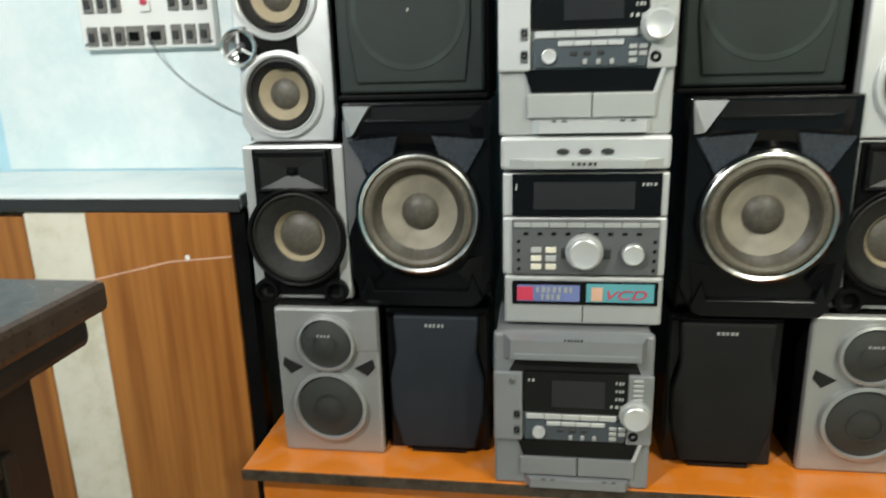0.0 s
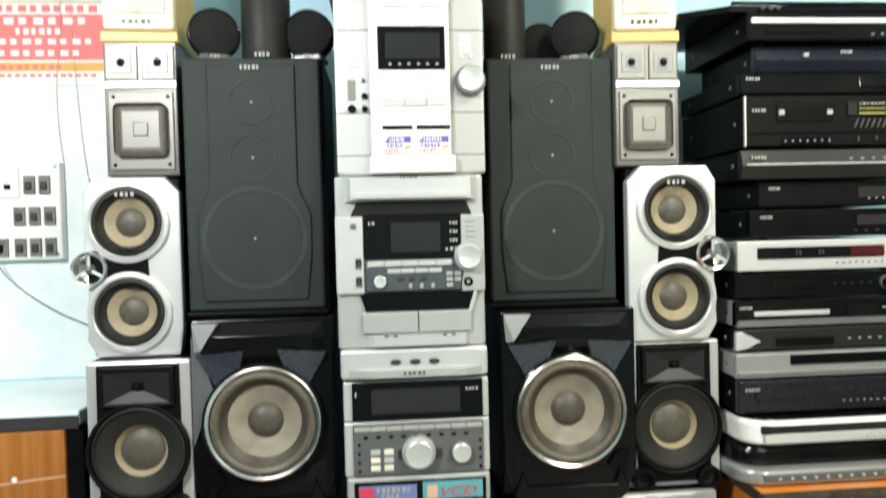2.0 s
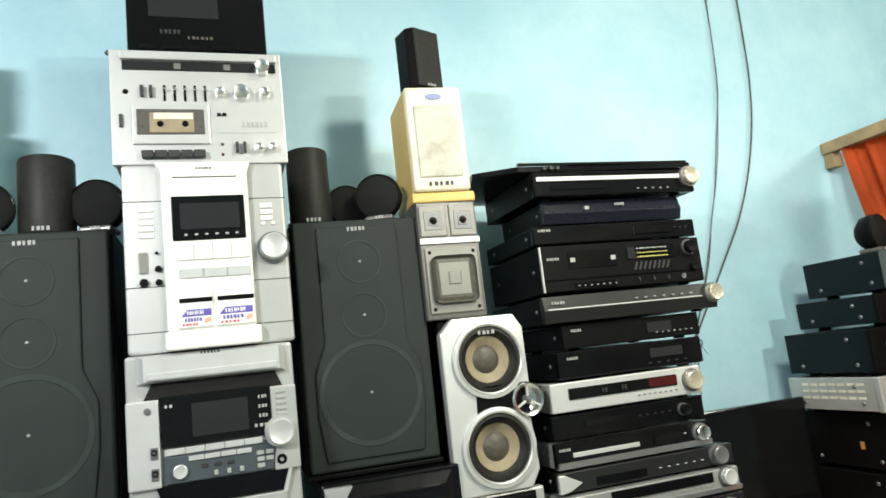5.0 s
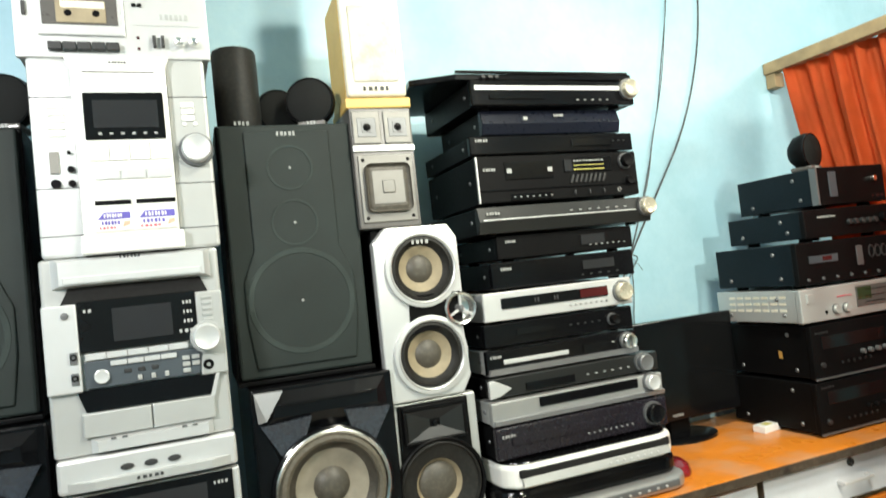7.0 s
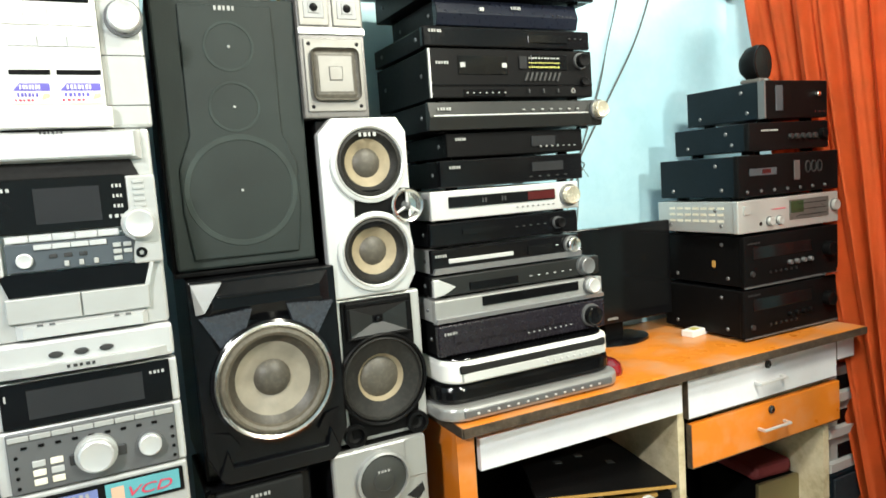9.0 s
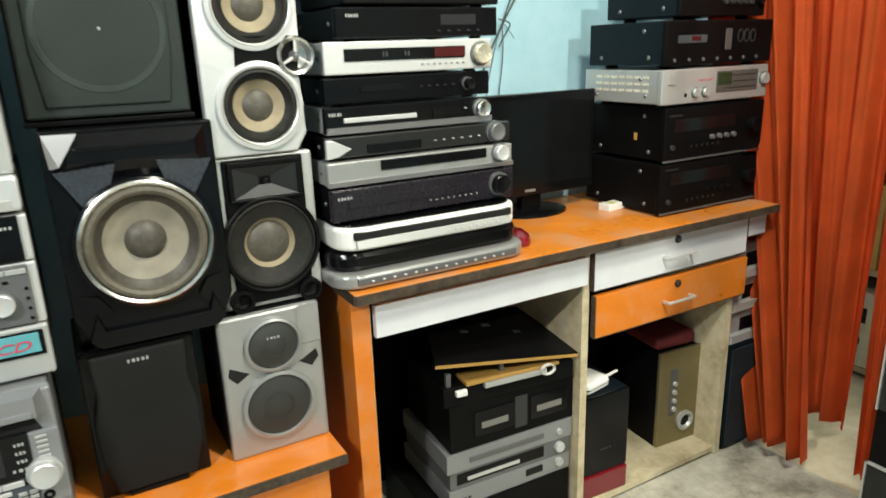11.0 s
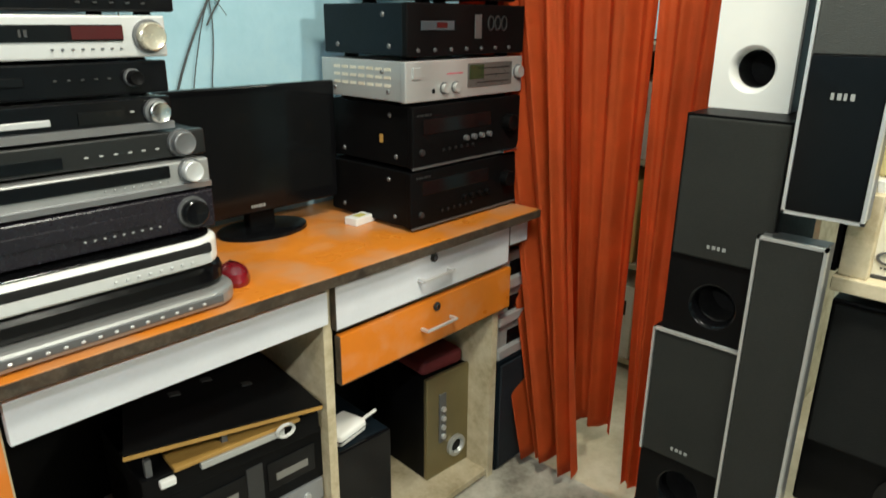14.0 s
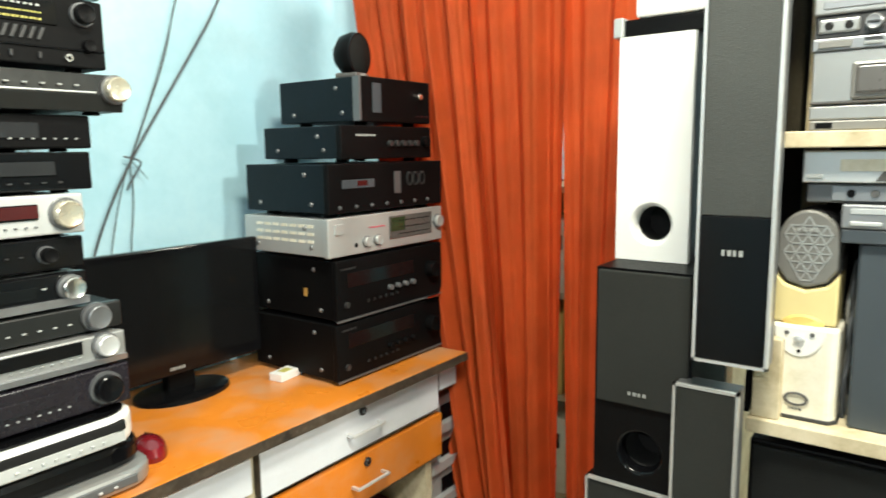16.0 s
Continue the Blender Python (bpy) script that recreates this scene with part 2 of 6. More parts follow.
def prism(outline, y0, y1, bev=0.0, axis="y"):
    """An outline of (a, b) drawn out along an axis: 'y' in x and z, 'z' in x and y, 'x' in y and z."""
    bm = bmesh.new()
    def at(a, b, c):
        return {"y": (a, c, b), "z": (a, b, c), "x": (c, a, b)}[axis]
    front = [bm.verts.new(at(a, b, y0)) for a, b in outline]
    back = [bm.verts.new(at(a, b, y1)) for a, b in outline]
    bm.faces.new(front)
    bm.faces.new(back[::-1])
    k = len(outline)
    for i in range(k):
        bm.faces.new((front[i], back[i], back[(i + 1) % k], front[(i + 1) % k]))
    bmesh.ops.recalc_face_normals(bm, faces=bm.faces)
    if bev:
        bmesh.ops.bevel(bm, geom=list(bm.edges), offset=bev, segments=2, profile=0.5, affect="EDGES")
    return bm


def taper(x0, x1, z0, z1, y, X0, X1, Z0, Z1, Y):
    """A frustum between two upright rectangles at y and Y."""
    bm = bmesh.new()
    a = [bm.verts.new(c) for c in ((x0, y, z0), (x1, y, z0), (x1, y, z1), (x0, y, z1))]
    b = [bm.verts.new(c) for c in ((X0, Y, Z0), (X1, Y, Z0), (X1, Y, Z1), (X0, Y, Z1))]
    bm.faces.new(a)
    bm.faces.new(b[::-1])
    for i in range(4):
        bm.faces.new((a[i], b[i], b[(i + 1) % 4], a[(i + 1) % 4]))
    bmesh.ops.recalc_face_normals(bm, faces=bm.faces)
    return bm


def sloped(points, back):
    """A plate whose front corners (x, y, z) lie at their own depths, drawn back to a flat rear."""
    bm = bmesh.new()
    a = [bm.verts.new(p) for p in points]
    b = [bm.verts.new((p[0], back, p[2])) for p in points]
    bm.faces.new(a)
    bm.faces.new(b[::-1])
    for i in range(len(a)):
        k = (i + 1) % len(a)
        bm.faces.new((a[i], b[i], b[k], a[k]))
    bmesh.ops.recalc_face_normals(bm, faces=bm.faces)
    return bm


def lathe(cx, cz, profile, seg=40, axis="y", sx=1.0, sz=1.0, caps=None):
    """A profile of (radius, place along the axis) turned round an axis through (cx, cz)."""
    bm = bmesh.new()
    rings = []
    for r, d in profile:
        ring = []
        for i in range(seg):
            a = 2 * math.pi * i / seg
            u, v = cx + max(r, 1e-5) * math.cos(a) * sx, cz + max(r, 1e-5) * math.sin(a) * sz
            ring.append(bm.verts.new({"y": (u, d, v), "z": (u, v, d), "x": (d, u, v)}[axis]))
        rings.append(ring)
    for a, b in zip(rings, rings[1:]):
        for i in range(seg):
            f = bm.faces.new((a[i], a[(i + 1) % seg], b[(i + 1) % seg], b[i]))
            f.smooth = True
    closed = len(profile) <= 3 if caps is None else caps
    for ring, (r, d) in ((rings[0], profile[0]), (rings[-1], profile[-1])):
        if closed or r < 1e-4:
            bm.faces.new(ring)
    bmesh.ops.recalc_face_normals(bm, faces=bm.faces)
    for e in bm.edges:
        if len(e.link_faces) == 2 and e.calc_face_angle(0) > 0.6:
            e.smooth = False
    return bm


def joined(*bms):
    out = bms[0]
    for b in bms[1:]:
        me = bpy.data.meshes.new("scratch")
        b.to_mesh(me)
        b.free()
        out.from_mesh(me)
        bpy.data.meshes.remove(me)
    return out


def bars(x0, x1, z0, z1, y, count=5):
    """Small raised strokes that stand for lettering."""
    w = (x1 - x0) / count
    return joined(*[box(x0 + i * w, x0 + i * w + w * (0.66 if i % 2 else 0.5), y - 0.0008, y + 0.0006, z0, z1) for i in range(count)])


def strokes(parent, x0, x1, z0, z1, y, count=5, material=None, name="marking"):
    return part(name, bars(x0, x1, z0, z1, y, count), material or INK, parent)


def wire(name, points, radius, material, label, category):
    cu = bpy.data.curves.new(name, "CURVE")
    cu.dimensions, cu.bevel_depth, cu.bevel_resolution = "3D", radius, 2
    sp = cu.splines.new("NURBS")
    sp.points.add(len(points) - 1)
    for p, c in zip(sp.points, points):
        p.co = (*c, 1)
    sp.use_endpoint_u, sp.order_u = True, 3
    ob = new(name, cu)
    cu.materials.append(material)
    return tagged(ob, label, category)


def bore(ob, circles):
    """Cuts round holes, given as (x, z, radius), through a panel along its local y."""
    cutter = new("cutter", bpy.data.meshes.new("cutter"))
    bm = joined(*[lathe(cx, cz, [(r, -0.2), (r, 0.2)], 48, caps=True) for cx, cz, r in circles])
    bm.to_mesh(cutter.data)
    bm.free()
    cutter.matrix_world = ob.parent.matrix_world
    bpy.context.view_layer.update()
    mod = ob.modifiers.new("bore", "BOOLEAN")
    mod.operation, mod.object, mod.solver = "DIFFERENCE", cutter, "EXACT"
    made = bpy.data.meshes.new_from_object(ob.evaluated_get(bpy.context.evaluated_depsgraph_get()))
    ob.modifiers.clear()
    ob.data = made
    bpy.data.objects.remove(cutter)


def structure(name, bm, material, label, category):
    return tagged(part(name, bm, material, None), label, category, kind="structure")


# ---------------------------------------------------------------- room
WY = 1.53
structure("floor", box(-2.2, 2.22, -2.6, WY + 0.1, -0.1, 0.0), CONCRETE, "worn stained grey concrete floor of the shop", "floor")
structure("floor_next_room", box(2.22, 4.6, -2.6, WY + 0.1, -0.1, -0.004), SAND, "sandy beige floor beyond the curtain", "floor")
structure("wall_north", box(-2.2, 4.6, WY, WY + 0.12, 0.0, 2.95), WALL, "pale sky-blue painted plaster wall with patches", "wall")
structure("wall_south", box(-2.2, 4.6, -2.72, -2.6, 0.0, 2.95), WALL, "pale blue painted wall", "wall")
structure("wall_west", box(-2.32, -2.2, -2.72, WY + 0.12, 0.0, 2.95), WALL, "pale blue painted wall", "wall")
structure("wall_east", box(4.6, 4.72, -2.72, WY + 0.12, 0.0, 2.95), WALL, "pale blue painted wall of the next room", "wall")
structure("ceiling", box(-2.32, 4.72, -2.72, WY + 0.12, 2.95, 3.05), CEIL, "plain off-white plastered ceiling", "ceiling")
# low white ledge and the brown panel below it
ledge = thing("wall_ledge", -1.36, 1.19, 0.985, "whitewashed masonry ledge along the blue wall", "ledge")
part("slab", box(-0.84, 0.84, 0, WY - 1.19, 0, 0.03, 0.004), WHITEWALL, ledge)
part("edge_strip", box(-0.84, 0.84, -0.004, 0.0, -0.004, 0.022), GREYPLASTIC, ledge, "grey worn edge strip")
part("support_wall", box(-0.84, 0.35, 0.05, WY - 1.19, -0.985, -0.001), CREAM, ledge, "cream painted wall below the ledge")
cream = thing("cream_board", -0.937, 1.2, 0.0, "cream painted board standing under the ledge", "board")
part("board", box(-0.072, 0.072, -0.008, 0.03, 0, 0.978, 0.003), CREAM, cream)
brown = thing("brown_board", -1.17, 1.205, 0.0, "brown wooden board standing under the ledge", "board")
part("board", box(-0.155, 0.155, -0.008, 0.03, 0, 0.966, 0.003), VENEER, brown)
panel = thing("veneer_screen", -0.706, 1.2, 0.0, "brown wood-grain veneer panel standing under the ledge", "panel")
part("board", box(-0.158, 0.158, -0.012, 0.03, 0, 0.978, 0.002), VENEER, panel)
# Black strip paints the dark gap between the veneer and the speakers.
part("dark_gap_strip", box(0.159, 0.19, -0.004, 0.03, 0, 0.978), BLACK, panel, "black strip for the dark gap beside the panel")
part("scratch", prism([(-0.158, 0.83), (0.02, 0.872), (0.157, 0.885), (0.157, 0.888), (0.02, 0.876), (-0.158, 0.834)], -0.0126, -0.0118), PEACH, panel, "pale long scratch")
part("chip", lathe(0.06, 0.884, [(0.006, -0.0132), (0.003, -0.0118)], 10), PAPER, panel, "white paint chip")

cab = thing("dark_cabinet", -0.72, 0.13, 0.0, "old dark wooden cabinet with a moulded top", "cabinet")
part("top", box(-0.35, 0.335, -0.45, 0.425, 1.01, 1.045, 0.008), WORNSHEENTOP, cab, "worn brown top with its reflection painted in")
part("moulding", box(-0.335, 0.318, -0.435, 0.41, 0.975, 1.009, 0.01), DARKWOOD, cab)
part("body", box(-0.32, 0.27, -0.42, 0.37, 0.04, 0.974, 0.004), DARKWOOD, cab)
part("side_panel", box(0.271, 0.276, -0.34, 0.3, 0.15, 0.88, 0.002), DARKWOOD, cab)
for y0, y1, z0, z1 in ((-0.36, -0.34, 0.13, 0.90), (0.30, 0.32, 0.13, 0.90), (-0.34, 0.30, 0.88, 0.90), (-0.34, 0.30, 0.13, 0.15)):
    part("panel_bead", box(0.2705, 0.282, y0, y1, z0, z1, 0.003), DARKWOOD, cab)
for px in (-0.31, 0.26):
    for py in (-0.41, 0.36):
        part("foot", box(px - 0.02, px + 0.02, py - 0.02, py + 0.02, 0, 0.039), DARKWOOD, cab)

# switchboard
board = thing("switchboard", -0.845, WY, 1.312, "white electrical switchboard with rows of grimy grey switches", "switchboard")
part("plate", box(-0.175, 0.165, -0.03, 0, 0, 0.235, 0.004), SWITCHWHITE, board)
ROWS_SW = {0.03: (-0.145, -0.11, -0.075, -0.035, 0.02, 0.07, 0.105, 0.14), 0.105: (-0.145, -0.11, -0.075, 0.0, 0.07, 0.105, 0.14), 0.18: (-0.145, -0.11, 0.095, 0.13)}
for z, xs in ROWS_SW.items():
    for x in xs:
        if z == 0.105 and x == 0.0:
            part("indicator", box(-0.013, 0.013, -0.038, -0.029, z - 0.022, z + 0.022, 0.002), SWITCHWHITE, board)
            part("pilot_lamp", lathe(0.0, z, [(0.009, -0.036), (0.008, -0.043), (0.003, -0.046)], 16), PINKRED, board, "red pilot lamp")
            continue
        wide = 0.022 if x in (-0.035, 0.02) else 0.013
        sw = part("switch", box(x - wide, x + wide, -0.036, -0.029, z - 0.022, z + 0.022, 0.002), SWITCHGREY, board)
        part("rocker", box(x - wide * 0.55, x + wide * 0.55, -0.042, -0.035, z - 0.012, z + 0.008, 0.003), GREYPLASTIC if wide < 0.02 else BLACK, sw)
for x in (-0.045, 0.045):
    part("cover", box(x - 0.026, x + 0.026, -0.034, -0.029, 0.148, 0.222, 0.003), SWITCHWHITE, board)
    part("socket_hole", box(x - 0.007, x + 0.007, -0.0355, -0.0335, 0.17, 0.182), BLACK, board)
for x in (-0.165, 0.155):
    for z in (0.012, 0.223):
        part("screw", lathe(x, z, [(0.005, -0.0305), (0.004, -0.0325)], 12), CHROME, board)
wire("switchboard_cable", [(-0.845, WY - 0.04, 1.345), (-0.82, WY - 0.045, 1.28), (-0.72, WY - 0.02, 1.19), (-0.62, WY - 0.01, 1.14), (-0.53, WY - 0.02, 1.1)], 0.0014, WIRE, "thin dark cable from the switchboard socket", "cable")
wire("wall_wire", [(-0.72, WY - 0.006, 2.9), (-0.70, WY - 0.006, 2.2), (-0.665, WY - 0.008, 1.9), (-0.70, WY - 0.006, 1.7), (-0.68, WY - 0.006, 1.545)], 0.0006, SMOKEFRAME, "thin wire hanging down the wall", "cable")
wire("wall_wire", [(-0.70, WY - 0.006, 2.9), (-0.66, WY - 0.006, 2.2), (-0.64, WY - 0.008, 1.6), (-0.60, WY - 0.006, 1.38), (-0.55, WY - 0.01, 1.2)], 0.0006, SMOKEFRAME, "thin wire hanging down the wall", "cable")
# White here also stands for the strong light that burns out this wall.
structure("wall_patch", box(-1.3, -0.33, WY - 0.003, WY, 1.02, 1.735), WHITEWALL, "whitewashed wall patch that also paints in the glare", "wall patch")

poster = thing("wall_poster", -0.72, WY - 0.004, 1.735, "red and white printed paper poster on the wall", "poster")
part("sheet", box(-0.2, 0.15, -0.002, 0.0, 0, 0.205), PAPER, poster)
part("top_rule", box(-0.2, 0.15, -0.0028, -0.002, 0.200, 0.204), POSTERGOLD, poster, "orange printed rule")
part("red_band", box(-0.2, 0.15, -0.0028, -0.002, 0.062, 0.172), POSTERRED, poster, "red printed band")
part("orange_band", box(-0.2, 0.15, -0.0028, -0.002, 0.035, 0.056), POSTERGOLD, poster, "orange printed band")
for z, h, n, x0, x1, ink in ((0.178, 0.016, 12, -0.19, 0.14, POSTERRED), (0.148, 0.016, 9, -0.19, 0.12, PAPER), (0.124, 0.014, 6, -0.06, 0.05, PAPER), (0.100, 0.013, 11, -0.19, 0.13, PAPER),
                             (0.072, 0.013, 9, -0.16, 0.10, PAPER), (0.040, 0.010, 13, -0.19, 0.05, POSTERRED), (0.021, 0.007, 18, -0.19, 0.13, POSTERRED)):
    strokes(poster, x0, x1, z, z + h, -0.0032, n, ink)

# ---------------------------------------------------------------- orange platform and desk
plat = thing("orange_platform", 0.14, 1.03, 0.0, "orange laminate platform under the stacked speakers", "platform")
part("top_board", box(-0.64, 0.63, 0, WY - 1.03 - 0.002, 0.472, 0.497, 0.002), ORANGE, plat)
part("edge_band", box(-0.64, 0.63, -0.004, 0, 0.474, 0.496), EDGE, plat, "worn dark edge band")
part("front_panel", box(-0.61, 0.595, 0.02, 0.04, 0.0, 0.471, 0.002), ORANGE, plat)
part("side_panel", box(0.575, 0.595, 0.041, 0.49, 0.0, 0.471), ORANGE, plat)
part("side_panel", box(-0.61, -0.59, 0.041, 0.49, 0.0, 0.471), ORANGE, plat)

desk = thing("orange_desk", 0.82, 1.045, 0.0, "orange topped desk with white and orange drawers", "desk")
D = WY - 1.045 - 0.002
part("desktop", box(0, 1.35, 0, D, 0.806, 0.83, 0.002), ORANGETOP, desk, "orange top with pale dusty smears")
part("edge_band", box(0, 1.35, -0.004, 0, 0.808, 0.829), EDGE, desk, "dark worn edge band")
part("edge_band", box(-0.003, 0, 0, D, 0.808, 0.829), EDGE, desk, "dark worn edge band")
part("side_panel", box(0.012, 0.034, 0.05, D, 0, 0.805, 0.001), ORANGE, desk, "orange side panel")
part("side_edge", box(0.035, 0.05, 0.05, D, 0, 0.805), PLY, desk, "cream inner side")
part("front_stile", box(0.004, 0.046, 0.043, 0.049, 0, 0.805), ORANGE, desk, "orange front stile")
part("partition", box(0.645, 0.668, 0.058, D, 0, 0.805), PLY, desk, "bare plywood partition")
part("partition_edge", box(0.645, 0.668, 0.052, 0.0575, 0, 0.805), PLY, desk)
part("partition", box(1.225, 1.25, 0.052, D, 0, 0.805), PLY, desk, "bare plywood partition")
part("partition", box(1.328, 1.35, 0.33, D, 0, 0.805), PLY, desk, "bare plywood partition")
part("bottom_board", box(0.669, 1.224, 0.056, D, 0.012, 0.03), PLY, desk, "bare plywood bottom board")
# Black backing stands for the deep shade at the rear of the bays.
part("dark_backing", box(0.05, 1.328, D - 0.012, D, 0.03, 0.805), BLACK, desk, "black backing for the shade inside the desk")
part("keyboard_tray_front", box(0.055, 0.646, 0.033, 0.05, 0.712, 0.785, 0.001), WHITELAM, desk, "white laminate tray front")


def drawer(x0, x1, z0, z1, material, what):
    d = part("drawer", box(x0, x1, 0.033, 0.051, z0, z1, 0.001), material, desk, what)
    part("drawer_edge", joined(box(x0, x1, 0.034, 0.05, z0 - 0.003, z0 - 0.0002), box(x0 - 0.003, x0 - 0.0002, 0.034, 0.05, z0, z1)), EDGE, d)
    if x1 - x0 > 0.3:
        cx = (x0 + x1) / 2
        part("lock", lathe(cx, z1 - 0.022, [(0.011, 0.033), (0.011, 0.029), (0.006, 0.028), (0.005, 0.026)], 20), GREYPLASTIC, d, "round dark lock")
        hz = (z0 + z1) / 2 - 0.008
        bm = joined(box(cx - 0.055, cx + 0.055, 0.008, 0.015, hz - 0.0035, hz + 0.0035, 0.002),
                    box(cx - 0.055, cx - 0.048, 0.012, 0.033, hz - 0.0035, hz + 0.0035), box(cx + 0.048, cx + 0.055, 0.012, 0.033, hz - 0.0035, hz + 0.0035))
        part("handle", bm, LIGHTSILVER, d, "chrome bow handle")
    return d


drawer(0.668, 1.262, 0.69, 0.802, WHITELAM, "white laminate drawer front")
drawer(0.676, 1.275, 0.556, 0.672, ORANGE, "orange laminate drawer front")
drawer(1.268, 1.345, 0.737, 0.802, WHITELAM, "white laminate drawer front")


# ---------------------------------------------------------------- loudspeakers
def driver(parent, cx, cz, r, y, cone, cap=0.3, rim=None, depth=0.35, name="driver", surround=0.82, inner=0.6, roll=None):
    """A round loudspeaker: basket ring, rubber surround, paper cone and dust cap."""
    d = part(name, lathe(cx, cz, [(r, y + 0.004), (r, y - 0.004), (r * 0.97, y - 0.006), (r * 0.93, y - 0.004), (r * 0.92, y + 0.004)]), rim or RUBBER, parent)
    part("surround", lathe(cx, cz, [(r * 0.925, y + 0.003), (r * 0.9, y - 0.001), (r * (surround + 0.03), y - 0.002), (r * surround, y + 0.004), (r * inner, y + r * 0.16)]), roll or RUBBER, d)
    part("cone", lathe(cx, cz, [(r * inner, y + r * 0.155), (r * cap * 1.02, y + r * depth)], caps=False), cone, d)
    part("dust_cap", lathe(cx, cz, [(r * cap * 1.05, y + r * depth - 0.001), (r * cap * 0.8, y + r * depth - r * 0.1), (r * cap * 0.4, y + r * depth - r * 0.14), (0.0, y + r * depth - r * 0.15)]), DUSTCAP, d)
    return d


def silver_tower(x, y, z, side):
    """Twin-driver silver satellite; side is where the chrome tweeter sits."""
    s = thing("silver_speaker", x, y, z, "silver speaker with two tan cones and chrome side tweeter", "speaker", "silver twin-cone speakers")
    w, h = 0.094, 0.36
    part("cabinet", box(-w + 0.004, w - 0.004, 0.02, 0.23, 0, h, 0.004), BLACK, s, "black cabinet")
    a = side
    out = [(-w * a * 0.93, 0.0), (w * a * 0.78, 0.0), (w * a, 0.035), (w * a * 0.93, 0.16), (w * a, 0.21), (w * a, h - 0.03), (w * a * 0.8, h), (-w * a * 0.7, h), (-w * a, h - 0.03), (-w * a, 0.05)]
    f = part("front_panel", prism(out, -0.004, 0.022, 0.004), LIGHTSILVER, s, "silver front panel")
    bore(f, [(w * a * 0.08, 0.09, 0.070), (w * a * 0.08, 0.27, 0.070)])
    part("center_recess", prism([(-w * a * 0.35, 0.135), (w * a * 0.92, 0.15), (w * a * 0.92, 0.215), (-w * a * 0.3, 0.215)], -0.0065, -0.0035), BLACK, s)
    for cz in (0.09, 0.27):
        d = driver(s, w * a * 0.08, cz, 0.074, -0.008, TAN, 0.38, rim=SILVER, surround=0.80, inner=0.66, depth=0.3)
        part("trim_ring", lathe(w * a * 0.08, cz, [(0.082, -0.004), (0.081, -0.012), (0.074, -0.013), (0.072, -0.006)], 48), LIGHTSILVER, d)
    tw = part("tweeter", lathe(w * a * 0.86, 0.178, [(0.036, 0.002), (0.036, -0.016), (0.033, -0.02), (0.029, -0.018), (0.024, -0.004), (0.012, 0.0), (0.0, 0.0)], 32), CHROME, s, "chrome tweeter horn")
    part("bullet", lathe(w * a * 0.86, 0.178, [(0.011, 0.0), (0.01, -0.012), (0.004, -0.02), (0.0, -0.021)], 20), DARKSILVER, tw)
    for k in range(3):
        c, n = math.cos(math.radians(90 + 120 * k)), math.sin(math.radians(90 + 120 * k))
        bx, bz = w * a * 0.86, 0.178
        part("spoke", prism([(bx - 0.003 * n, bz + 0.003 * c), (bx + 0.003 * n, bz - 0.003 * c), (bx + 0.031 * c + 0.002 * n, bz + 0.031 * n - 0.002 * c), (bx + 0.031 * c - 0.002 * n, bz + 0.031 * n + 0.002 * c)], -0.016, -0.011, 0.001), LIGHTSILVER, tw, "bright spoke")
    strokes(s, w * a * 0.08 - 0.02, w * a * 0.08 + 0.02, 0.322, 0.33, -0.0125, 4)
    return s


